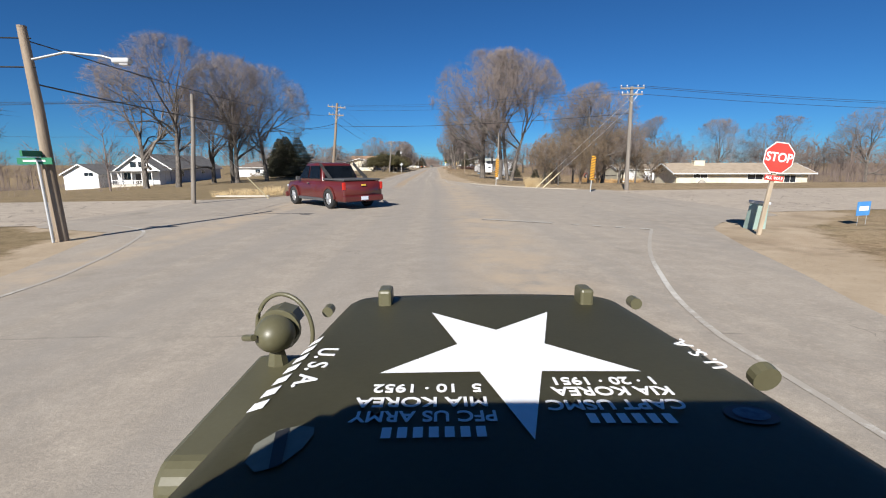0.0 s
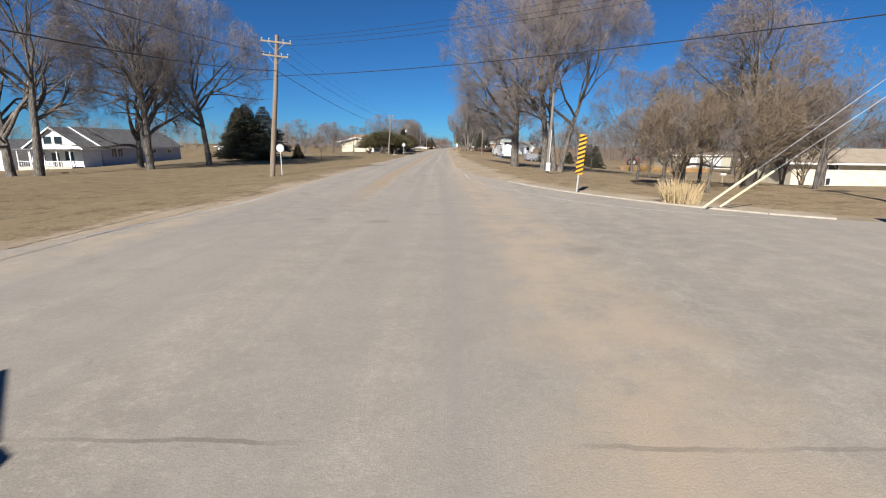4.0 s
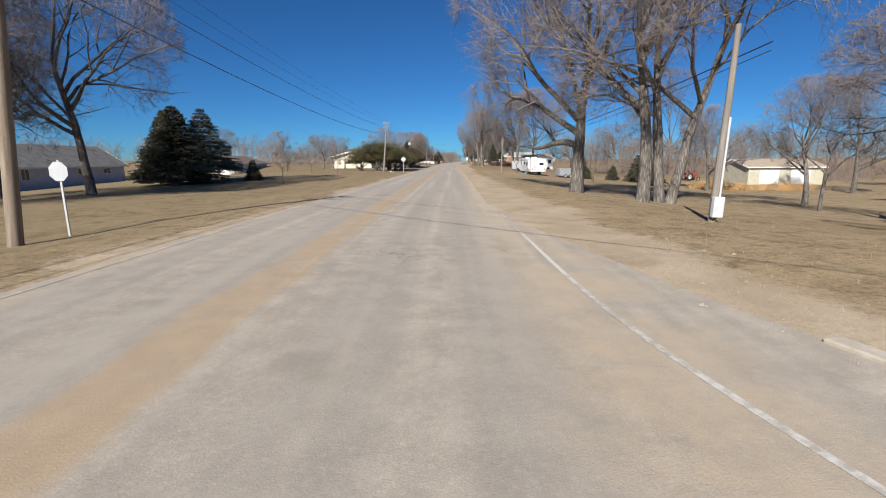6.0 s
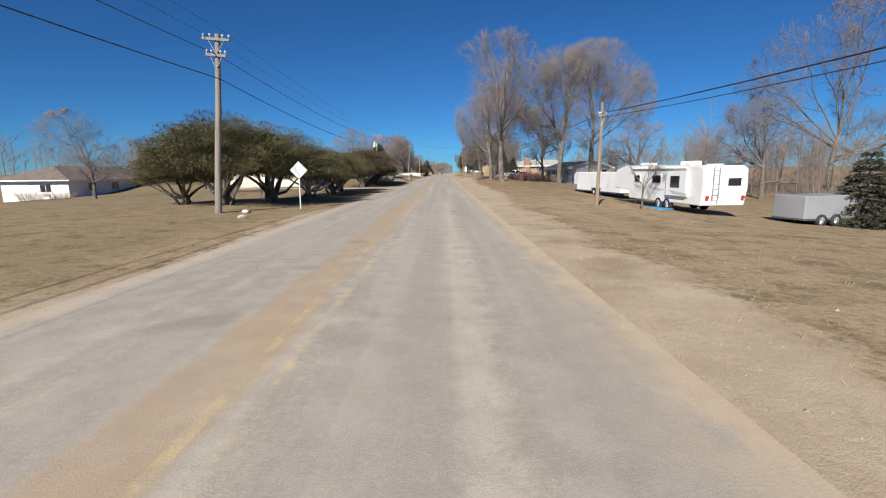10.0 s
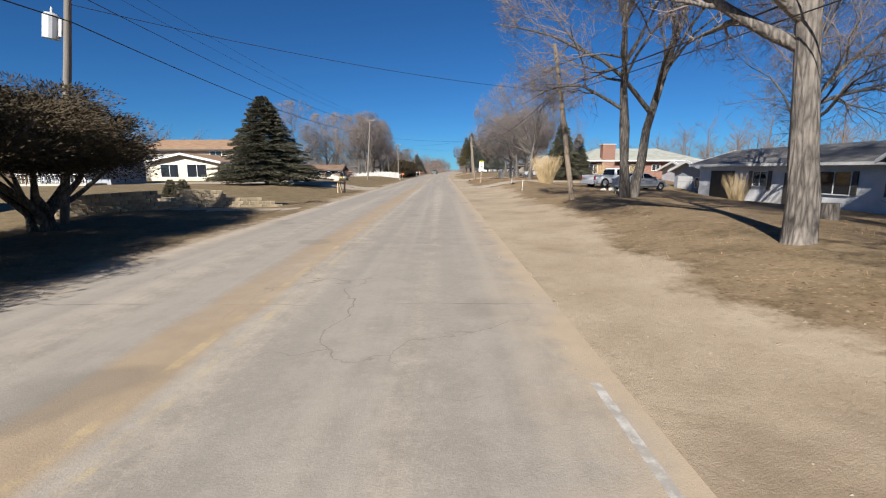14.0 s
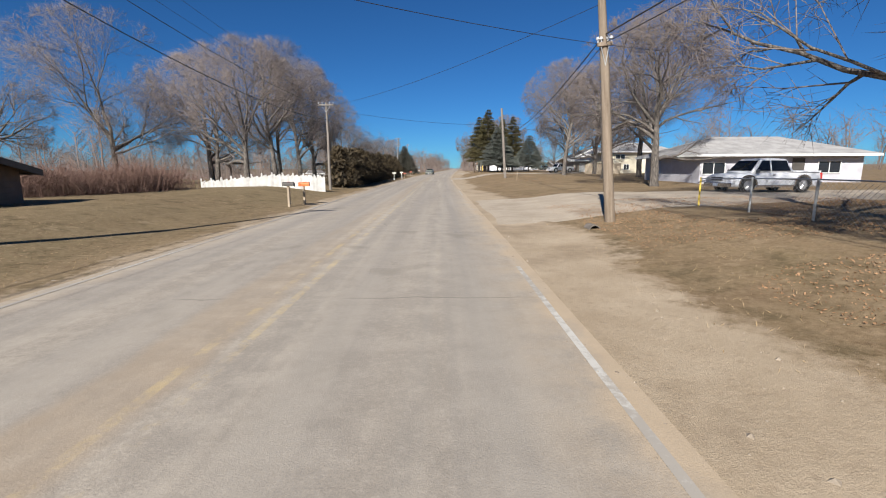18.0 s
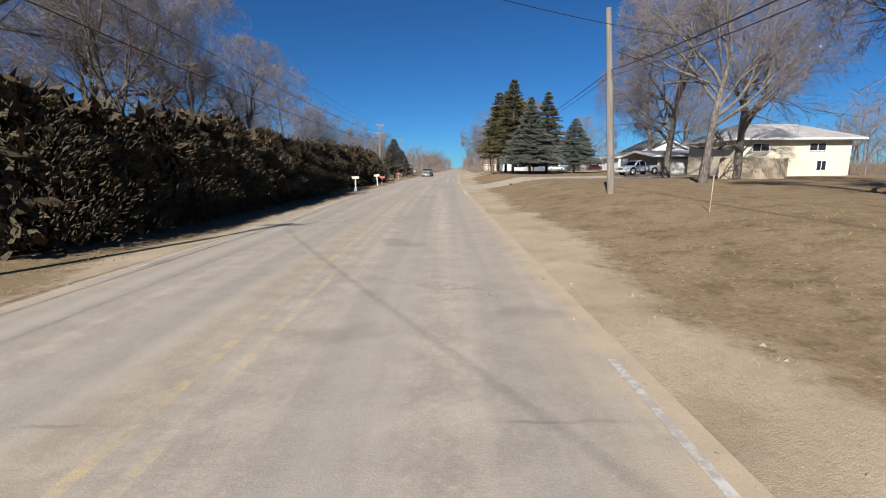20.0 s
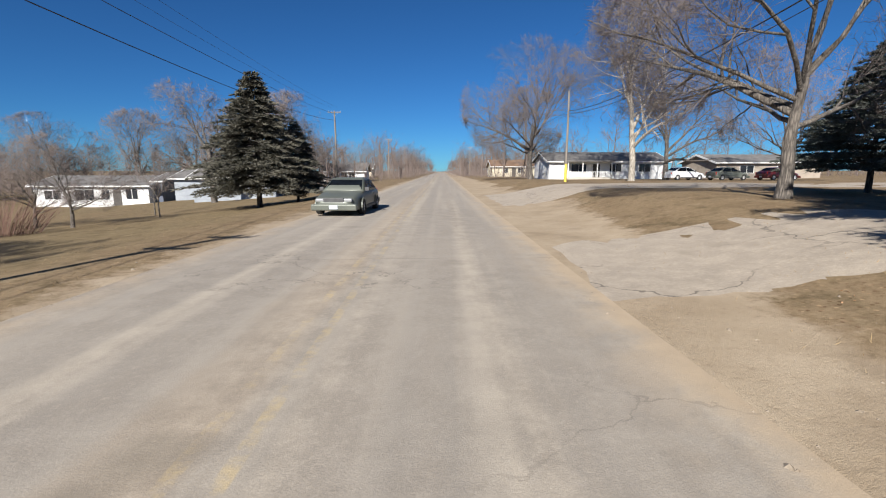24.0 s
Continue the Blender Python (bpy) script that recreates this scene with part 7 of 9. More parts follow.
def vehicle(name, m, label, category, paint_mat, length, width, body, cabin, belt, roof_z, wheel_r, axles, nose_y, tail_y, bed=None, two_tone=None, cover=False, corner=0.9):
    """A road vehicle that faces +y. body: loft sections; cabin: (rear foot, rear top, front top, front foot) along y."""
    e = thing(name, m, label, category)
    part("body", loft(body), paint_mat, e, smooth=True)
    hw = width / 2
    y0, y1, y2, y3 = cabin
    part("cabin", loft([(y0, hw * 0.93, hw * 0.9, belt - 0.06, belt + 0.02), (y1, hw * 0.92, hw * 0.72, belt - 0.06, roof_z - 0.03), ((y1 + y2) / 2, hw * 0.92, hw * 0.73, belt - 0.06, roof_z + 0.01), (y2, hw * 0.92, hw * 0.72, belt - 0.06, roof_z), (y3, hw * 0.92, hw * 0.88, belt - 0.06, belt + 0.02)]), paint_mat, e, smooth=True)
    hgt = roof_z - belt

    def glazed(nm, q):
        bm = bmesh.new()
        bm.faces.new([bm.verts.new(p) for p in q])
        bmesh.ops.solidify(bm, geom=bm.faces[:], thickness=0.012)
        part(nm, bm, M_GLASSCAR, e)

    zt, zb = roof_z - hgt * 0.16, belt + hgt * 0.10
    f = (zt - belt) / hgt
    fb = (zb - belt) / hgt
    wx = lambda k: hw * (0.925 - 0.20 * k) + 0.02
    ya = lambda k: y3 + (y2 - y3) * k + 0.02
    yb = lambda k: y0 + (y1 - y0) * k - 0.02
    glazed("windscreen", [(-wx(fb) + 0.1, ya(fb), zb), (wx(fb) - 0.1, ya(fb), zb), (wx(f) - 0.08, ya(f), zt), (-wx(f) + 0.08, ya(f), zt)])
    glazed("rear_window", [(-wx(fb) + 0.12, yb(fb), zb), (wx(fb) - 0.12, yb(fb), zb), (wx(f) - 0.1, yb(f), zt), (-wx(f) + 0.1, yb(f), zt)])
    split = (y0 + y3) / 2 + 0.1
    for s in (-1, 1):
        for a0, a1, b0, b1 in ((yb(fb) + 0.18, split - 0.04, yb(f) + 0.14, split - 0.04), (split + 0.04, ya(fb) - 0.18, split + 0.04, ya(f) - 0.14)):
            glazed("side_window", [(s * wx(fb), a0, zb), (s * wx(fb), a1, zb), (s * wx(f), b1, zt), (s * wx(f), b0, zt)])
        part("mirror", bx(s * (hw + 0.02) - 0.09, y3 - 0.30, belt - 0.02, s * (hw + 0.02) + 0.09, y3 - 0.20, belt + 0.14, 0.02), M_PLASTIC, e)
        part("headlight", bx(s * hw * (corner - 0.2) - 0.16, nose_y - 0.16, belt - 0.37, s * hw * (corner - 0.2) + 0.16, nose_y + 0.01, belt - 0.24, 0.04), M_HEAD, e)
        part("tail_light", bx(s * hw * corner - 0.065, tail_y - 0.012, belt - 0.34, s * hw * corner + 0.065, tail_y + 0.08, belt - 0.04, 0.02), M_TAIL, e)
        part("door_handle", bx(s * (hw + 0.005) - 0.02, split - 0.18, belt - 0.14, s * (hw + 0.005) + 0.02, split - 0.03, belt - 0.10, 0.006), M_CHROME, e)
        for ay in axles:
            wheel(e, s * (hw - 0.085), ay, wheel_r, 0.24, s)
            part("wheel_arch", extrude([(ay + math.cos(k * math.pi / 12) * wheel_r * 1.26, wheel_r + math.sin(k * math.pi / 12) * wheel_r * 1.26) for k in range(13)] + [(ay + math.cos(k * math.pi / 12) * wheel_r * 1.05, wheel_r + math.sin(k * math.pi / 12) * wheel_r * 1.05) for k in range(12, -1, -1)], "x", s * (hw + 0.006) - 0.02, s * (hw + 0.006) + 0.02), two_tone or paint_mat, e)
        part("sill", bx(s * hw * 0.96 - 0.05, axles[0] + wheel_r * 1.2, wheel_r * 0.72, s * hw * 0.96 + 0.05, axles[1] - wheel_r * 1.2, wheel_r * 0.72 + 0.12, 0.02), two_tone or M_PLASTIC, e)
    part("front_bumper", bx(-hw * 0.95, nose_y - 0.12, wheel_r * 0.75, hw * 0.95, nose_y + 0.07, wheel_r * 0.75 + 0.24, 0.04), two_tone or paint_mat, e)
    part("rear_bumper", bx(-hw * 0.95, tail_y - 0.08, wheel_r * 0.8, hw * 0.95, tail_y + 0.12, wheel_r * 0.8 + 0.24, 0.04), two_tone or paint_mat, e)
    part("grille", bx(-hw * 0.42, nose_y - 0.04, belt - 0.40, hw * 0.42, nose_y + 0.03, belt - 0.22, 0.015), M_PLASTIC, e)
    part("number_plate", bx(-0.16, tail_y - 0.1, wheel_r * 0.8 + 0.06, 0.16, tail_y - 0.078, wheel_r * 0.8 + 0.20), M_PLATE, e)
    part("number_plate", bx(-0.16, nose_y + 0.072, wheel_r * 0.75 + 0.06, 0.16, nose_y + 0.09, wheel_r * 0.75 + 0.20), M_PLATE, e)
    if bed:
        c0, c1 = bed
        part("bed_floor", bx(-hw * 0.84, c0, belt - 0.10, hw * 0.84, c1, belt + 0.004), M_PLASTIC, e)
        if cover:
            part("bed_cover", bx(-hw * 0.9, c0 - 0.08, belt + 0.02, hw * 0.9, c1 + 0.06, belt + 0.09, 0.03), M_PLASTIC, e)
        else:
            for s in (-1, 1):
                part("bed_rail", bx(s * hw * 0.92 - 0.05, c0, belt - 0.02, s * hw * 0.92 + 0.05, c1, belt + 0.06, 0.015), paint_mat, e)
            part("tailgate", bx(-hw * 0.9, c0 - 0.1, belt - 0.40, hw * 0.9, c0 - 0.03, belt + 0.06, 0.015), paint_mat, e)
    return e


def truck_body(length, hw, belt, wr, hood=0.0):
    b = -length / 2
    return [(b, hw * 0.92, hw * 0.9, wr * 0.85, belt - 0.03), (b + 0.12, hw * 0.97, hw * 0.95, wr * 0.75, belt), (0, hw * 0.98, hw * 0.95, wr * 0.7, belt), (length / 2 - 1.3, hw * 0.98, hw * 0.93, wr * 0.7, belt - 0.02), (length / 2 - 0.25, hw * 0.95, hw * 0.86, wr * 0.75, belt - 0.09), (length / 2, hw * 0.88, hw * 0.78, wr * 0.9, belt - 0.20)]


def pickup(name, m, label, mat, length=5.4, width=1.95, height=1.85, two=None, long_cab=True, cover=False, belt=1.12):
    hw = width / 2
    c = (-0.95, -0.65, 0.75, 1.35) if long_cab else (-0.35, -0.2, 0.7, 1.25)
    e = vehicle(name, m, label, "pickup truck", mat, length, width, truck_body(length, hw, belt, 0.40), c, belt, height, 0.40, (-length * 0.29, length * 0.31), length / 2, -length / 2, bed=(-length / 2 + 0.12, c[0] - 0.03), two_tone=two, cover=cover)
    return e


truck = pickup("pickup_truck", pose(-4.75, 20.3, 0, 0, 0, 42), "dark red crew-cab pickup with a black bed cover", P_MAROON, 5.3, 1.92, 1.84, None, True, True)
for s in (-1, 1):
    bm = bmesh.new()
    q = [(s * 0.80, -0.75, 1.84), (s * 0.84, -1.75, 1.20), (s * 0.84, -1.35, 1.20), (s * 0.80, -0.55, 1.80)]
    bm.faces.new([bm.verts.new(p) for p in q]); bmesh.ops.solidify(bm, geom=bm.faces[:], thickness=0.05)
    part("sail_panel", bm, M_PLASTIC, truck)
    part("roof_rail", bx(s * 0.62 - 0.02, -0.6, 1.87, s * 0.62 + 0.02, 0.6, 1.92, 0.01), M_PLASTIC, truck)
part("emblem", bx(-0.11, -2.685, 0.93, 0.11, -2.665, 1.0, 0.01), M_YELLOW, truck, "gold maker's badge as a plain shape")
pickup("pickup_truck", pose(13.4, 186.8, land(13.4, 186.8), 0, 0, -68), "white pickup truck parked on a dirt drive", P_WHITE, 5.0, 1.8, 1.62, None, False, belt=1.0)
pickup("pickup_truck", pose(15.2, 226.4, land(15.2, 226.4), 0, 0, 97), "white blotched pickup truck parked on a drive", P_CAMO, 5.0, 1.85, 1.7, M_CHROME, True, belt=1.02)
pickup("pickup_truck", pose(19.6, 282.8, land(19.6, 282.8), 0, 0, 108), "white pickup truck parked before a white house", P_WHITE, 4.6, 1.75, 1.5, None, False, belt=0.92)


def sedan(name, m, label, mat, length=4.7, width=1.8, height=1.42, wagon=False, belt=0.93):
    hw = width / 2
    h = length / 2
    body = [(-h, hw * 0.70, hw * 0.66, 0.45, belt - 0.16), (-h + 0.06, hw * 0.86, hw * 0.82, 0.34, belt - 0.06), (-h + 0.28, hw * 0.95, hw * 0.9, 0.24, belt - 0.01), (-0.9, hw * 0.99, hw * 0.93, 0.2, belt), (0.9, hw * 0.99, hw * 0.92, 0.2, belt), (h - 0.75, hw * 0.96, hw * 0.87, 0.21, belt - 0.11), (h - 0.3, hw * 0.90, hw * 0.79, 0.24, belt - 0.19), (h - 0.08, hw * 0.78, hw * 0.68, 0.30, belt - 0.28), (h, hw * 0.62, hw * 0.54, 0.40, belt - 0.38)]
    cab = (-h + 0.15, -h + 0.45, 0.15, 1.0) if wagon else (-1.75, -0.95, 0.15, 1.0)
    return vehicle(name, m, label, "car", mat, length, width, body, cab, belt, height, 0.31, (-1.4, 1.38), h - 0.03, -h + 0.06, corner=0.78)


sedan("car", pose(-4.05, 322.3, 0, 0, 0, 180 - 5), "grey-green estate car driving in the far lane", P_OLIVEGREY, 4.9, 1.86, 1.44, False)
sedan("car", pose(14.6, 184.0, land(14.6, 184.0), 0, 0, -72), "silver saloon car parked beside a white pickup", P_SILVER, 4.2, 1.7, 1.36)
sedan("car", pose(33, 352, land(33, 352), 0, 0, -80), "dark car parked in front of a house", P_OLIVEGREY, 4.4, 1.75, 1.4)
sedan("car", pose(38, 351, land(38, 351), 0, 0, -80), "red car parked in front of a house", P_MAROON, 4.4, 1.75, 1.4)
sedan("car", pose(28, 352, land(28, 352), 0, 0, -80), "white car parked under a carport", P_WHITE, 4.4, 1.75, 1.4)

# ---- trailers ----
W_RV = surf("white_gelcoat", (0.66, 0.66, 0.65), (0.75, 0.75, 0.74), 0.8, 0.4, 0.0, coat=0.2)
rv = thing("camping_trailer", pose(11.7, 115.2, land(11.7, 115.2), 0, 0, 5), "white fifth-wheel camping trailer with a rear ladder", "trailer")
prof = [(-4.6, 0.45), (2.6, 0.45), (2.75, 0.95), (4.7, 1.05), (4.75, 1.7), (4.5, 2.25), (3.2, 2.5), (-4.4, 2.42), (-4.7, 2.25), (-4.75, 1.3)]
part("body", extrude(prof, "x", -1.15, 1.15, 0.05), W_RV, rv)
for y0, z0, w, h in ((-2.6, 1.55, 0.9, 0.62), (-0.6, 1.7, 0.85, 0.42), (1.6, 1.7, 0.6, 0.4)):
    g = new("window"); g.parent = rv
    part("window_frame", bx(-1.185, y0 - w / 2 - 0.05, z0 - h / 2 - 0.05, -1.155, y0 + w / 2 + 0.05, z0 + h / 2 + 0.05, 0.01), M_TRIM, g)
    part("pane", bx(-1.20, y0 - w / 2, z0 - h / 2, -1.187, y0 + w / 2, z0 + h / 2, 0.005), M_PANE, g)
part("slide_out", bx(-1.30, -3.55, 0.85, -1.152, -1.75, 2.15, 0.02), W_RV, rv)
g = new("window"); g.parent = rv
part("pane", bx(-1.325, -3.0, 1.3, -1.305, -2.2, 1.9, 0.005), M_PANE, g)
g = new("window"); g.parent = rv
part("pane", bx(-0.1 + 0.2, -4.80, 1.45, 0.75, -4.765, 1.8, 0.005), M_PANE, g)
part("awning", rod(bmesh.new(), (-1.2, -3.4, 2.3), (-1.2, 2.2, 2.3), 0.05), M_TRIM, rv)
part("air_conditioner", bx(-0.35, -2.3, 2.44, 0.35, -1.4, 2.68, 0.06), M_TRIM, rv)
part("roof_vent", bx(-0.3, 2.0, 2.5, 0.3, 3.0, 2.66, 0.05), M_TRIM, rv)
part("skylight", bx(-0.3, -4.2, 2.42, 0.2, -3.6, 2.5, 0.03), M_TRIM, rv)
lad = new("ladder"); lad.parent = rv
for s in (-0.72, -0.42):
    part("ladder_rail", rod(bmesh.new(), (s, -4.86, 0.7), (s, -4.86, 2.45), 0.018), M_STEEL, lad)
for k in range(7):
    part("rung", rod(bmesh.new(), (-0.72, -4.86, 0.85 + k * 0.24), (-0.42, -4.86, 0.85 + k * 0.24), 0.014), M_STEEL, lad)
for ay in (-1.7, -0.85):
    for s in (-1, 1):
        wheel(rv, s * 1.05, ay, 0.34, 0.22, s)
for k, (y0, z0) in enumerate(((-3.0, 1.0), (-0.5, 1.15), (1.2, 1.2))):
    part("stripe", extrude([(y0 - 0.9, z0), (y0 + 0.9, z0 + 0.16), (y0 + 0.5, z0 - 0.02), (y0 - 0.5, z0 - 0.08)], "x", -1.162 - (0.15 if k == 0 else 0), -1.156 - (0.15 if k == 0 else 0)), M_GREY, rv, "grey swoosh stripe")
for s in (-0.8, 0.8):
    part("landing_leg", rod(bmesh.new(), (s, 2.3, -0.1), (s, 2.3, 0.6), 0.05), M_STEEL, rv)
part("rear_light", bx(0.85, -4.80, 0.8, 1.0, -4.75, 0.95), M_TAIL, rv)
part("rear_light", bx(-1.0, -4.80, 0.8, -0.85, -4.75, 0.95), M_TAIL, rv)
M_TARP = surf("blue_tarpaulin", (0.03, 0.20, 0.42), (0.06, 0.30, 0.55), 3, 0.5, 0.4)
tarp = tagged(part("tarpaulin", bx(10.0, 112.9, land(10.3, 113) + 0.0, 10.9, 114.6, land(10.3, 113) + 0.05, 0.02), M_TARP), "blue tarpaulin on the grass under a trailer", "tarpaulin")


def cargo_trailer(x, y, turn, L, W, H, mat, label, gable=True):
    e = thing("cargo_trailer", pose(x, y, land(x, y), 0, 0, turn), label, "trailer", "trailers")
    part("box", extrude([(-L / 2, 0.35), (L / 2 - 0.4, 0.35), (L / 2, 0.5), (L / 2, H - 0.25), (L / 2 - 0.3, H), (-L / 2, H)], "x", -W / 2, W / 2, 0.04), mat, e)
    part("corner_trim", bx(-W / 2 - 0.012, L / 2 - 0.72, 0.4, -W / 2 - 0.002, L / 2 - 0.62, H - 0.1), M_STEEL, e)
    part("stone_guard", bx(-W / 2 - 0.012, L / 2 - 0.6, 0.42, -W / 2 - 0.002, L / 2 - 0.1, 0.85), M_STEEL, e)
    part("base_rail", bx(-W / 2 - 0.02, -L / 2, 0.30, W / 2 + 0.02, L / 2 - 0.4, 0.38), M_PLASTIC, e)
    for ay in (-0.75, 0.05):
        for s in (-1, 1):
            wheel(e, s * (W / 2 - 0.02), ay, 0.29, 0.2, s)
    part("mudguard", bx(-W / 2 - 0.14, -1.15, 0.58, -W / 2 - 0.002, 0.45, 0.64, 0.02), M_PLASTIC, e)
    part("tongue", bx(-0.06, L / 2, 0.34, 0.06, L / 2 + 0.9, 0.42), M_PLASTIC, e)
    part("jack", rod(bmesh.new(), (0, L / 2 + 0.7, 0), (0, L / 2 + 0.7, 0.6), 0.03), M_STEEL, e)


cargo_trailer(12.2, 127.2, 8, 8.5, 2.1, 1.95, W_RV, "white enclosed cargo trailer on the lawn")
cargo_trailer(16.6, 110.3, -80, 3.4, 1.7, 1.45, surf("dull_grey_panel", (0.20, 0.205, 0.215), (0.27, 0.275, 0.29), 0.6, 0.4, 0.0), "dark grey enclosed cargo trailer on the lawn")
ut = thing("utility_trailer", pose(17.2, 146.0, land(17.2, 146.0), 0, 0, 80), "black flatbed utility trailer parked on the lawn", "trailer")
part("deck", bx(-0.9, -1.9, 0.5, 0.9, 1.9, 0.6, 0.01), M_PLASTIC, ut)
for k in range(5):
    for s in (-0.9, 0.9):
        part("stake", bx(s - 0.03, -1.85 + k * 0.92, 0.6, s + 0.03, -1.79 + k * 0.92, 1.05), M_PLASTIC, ut)
for s in (-0.9, 0.9):
    part("side_rail", bx(s - 0.03, -1.9, 1.02, s + 0.03, 1.9, 1.08), M_PLASTIC, ut)
    wheel(ut, s, 0, 0.3, 0.2, 1 if s > 0 else -1)
part("tongue", bx(-0.05, 1.9, 0.45, 0.05, 3.0, 0.52), M_PLASTIC, ut)
part("jack", rod(bmesh.new(), (0, 2.8, 0), (0, 2.8, 0.6), 0.03), M_STEEL, ut)

# ---- letter boxes, fences, walls, stones ----
M_LUMBER = surf("raw_lumber", (0.42, 0.31, 0.185), (0.56, 0.43, 0.28), 3, 0.85, 0.2, stretch=(1, 1, 6))
M_ORANGE = surf("orange_plastic", (0.62, 0.12, 0.02), (0.75, 0.18, 0.04), 3, 0.5, 0)
M_MAILRED = surf("faded_red_metal", (0.42, 0.09, 0.06), (0.52, 0.14, 0.09), 3, 0.5, 0.1)
M_CREAMBOX = surf("cream_metal", (0.58, 0.54, 0.46), (0.70, 0.66, 0.58), 3, 0.5, 0.1)


def mailbox(x, y, h, mat, label, post=M_POST, lean=0, turn=90, foot=False, wide=0.045):
    e = thing("mailbox", pose(x, y, land(x, y), 0, lean, 0), label, "mailbox", "mailboxes")
    part("post", bx(-wide, -wide, -0.2, wide, wide, h - 0.2, 0.006), post, e)
    b = new("box"); b.parent = e; b.matrix_basis = pose(0, 0, h - 0.2, 0, 0, turn)
    prof = [(-0.09, 0), (0.09, 0), (0.09, 0.10)] + [(0.09 * math.cos(k * math.pi / 8), 0.10 + 0.09 * math.sin(k * math.pi / 8)) for k in range(1, 8)] + [(-0.09, 0.10)]
    part("shell", extrude(prof, "y", -0.26, 0.24), mat, b)
    part("lid", extrude([(px * 1.04, pz * 1.02) for px, pz in prof], "y", -0.28, -0.262), mat, b)
    part("flag", bx(0.095, -0.1, 0.08, 0.105, 0.06, 0.2), M_RED, b)
    if foot:
        part("post_foot", bx(-0.09, -0.09, -0.05, 0.09, 0.09, 0.28, 0.01), M_TRIM, e)
    return e


mailbox(-7.9, 268.9, 1.12, M_CREAMBOX, "cream mailbox on a pale post by the hedge", M_CREAMBOX, 0, foot=True)
mailbox(-7.65, 279.2, 1.1, M_CREAMBOX, "white mailbox on a leaning post by the hedge", M_CREAMBOX, -4)
mailbox(-7.35, 280.0, 0.92, M_MAILRED, "faded red newspaper box on a post", M_POST, 4)
mailbox(-7.7, 302.4, 0.98, M_MAILRED, "red mailbox on a timber stand", M_POST, -3)
mailbox(-7.45, 303.2, 0.9, M_DARKTRIM, "dark mailbox on a timber stand", M_POST, 5)
mailbox(-8.2, 224.0, 1.15, M_DARKTRIM, "dark mailbox on a thin post", M_POST, 0)
mailbox(-7.9, 225.4, 1.1, M_ORANGE, "orange newspaper tube on a post", M_POST, 0)
mailbox(-8.4, 224.7, 1.1, M_CREAMBOX, "white mailbox on a post", M_POST, 0)
mailbox(-8.3, 352, 1.1, M_CREAMBOX, "white mailbox by the road", M_POST, 0)
mailbox(27, 66, 1.1, M_CREAMBOX, "pale mailbox on a post beside the cross street", M_POST, 0)
st = thing("mailbox_stand", pose(-8.7, 182.0, land(-8.7, 182.0), 0, 0, 70), "row of mailboxes on a raw lumber stand", "mailbox", "mailboxes")
for s in (-0.45, 0.45):
    part("leg", bx(s - 0.045, 0.03, -0.1, s + 0.045, 0.12, 0.9), M_LUMBER, st)
    bm = extrude([(s * 0.2 - 0.05, 0.0), (s * 0.2 + 0.05, 0.0), (s + 0.05, 0.85), (s - 0.05, 0.85)], "y", -0.06, 0.0)
    part("brace", bm, M_LUMBER, st)
part("shelf", bx(-0.75, -0.22, 0.9, 0.75, 0.25, 0.98, 0.005), M_LUMBER, st)
for k, mm in enumerate((M_CREAMBOX, M_YELLOW, M_CREAMBOX, M_DARKTRIM)):
    part("box", bx(-0.68 + k * 0.36, -0.2, 0.985, -0.68 + k * 0.36 + 0.24, 0.22, 1.22, 0.05), mm, st)

# chain-link fence beside the lawn
M_MESH = surf("chain_link", (0.30, 0.31, 0.31), (0.42, 0.43, 0.43), 6, 0.5, 0.0, metal=0.6)


def chain_fence(pts, h, label, yellow=()):
    e = thing("chain_link_fence", pose(0, 0, 0), label, "fence")
    for i, (x, y) in enumerate(pts):
        z = land(x, y)
        part("fence_post", rod(bmesh.new(), (x, y, z - 0.1), (x, y, z + h), 0.03), M_YELLOW if i in yellow else M_STEEL, e)
        if i + 1 < len(pts):
            x1, y1 = pts[i + 1]
            z1 = land(x1, y1)
            part("top_rail", rod(bmesh.new(), (x, y, z + h - 0.04), (x1, y1, z1 + h - 0.04), 0.018, n=6), M_STEEL, e)
            a, b = Vector((x, y, z)), Vector((x1, y1, z1))
            n = int((b - a).length / 0.14)
            polys = []
            for k in range(-6, n + 1):
                for s in (0, 1):
                    f0, f1 = (k, k + 7) if s else (k + 7, k)
                    p0, p1 = a.lerp(b, min(1, max(0, f0 / n))), a.lerp(b, min(1, max(0, f1 / n)))
                    lo = 0.05 + (h - 0.1) * (max(0, -f0) / 7 if f0 < f1 else max(0, f0 - n) / 7)
                    hi = 0.05 + (h - 0.1) * (1 - (max(0, f1 - n) / 7 if f0 < f1 else max(0, -f1) / 7))
                    polys.append((np.array([(*p0.xy, p0.z + lo), (*((p0 + p1) / 2).xy, (p0.z + p1.z + lo + hi) / 2), (*p1.xy, p1.z + hi)]), np.full(3, 0.0028)))
            V, Fc = tubes(polys, 3)
            o = tagged(new("wire_mesh", raw_mesh("wire_mesh", V, Fc, M_MESH)), kind="stuff"); o.parent = e


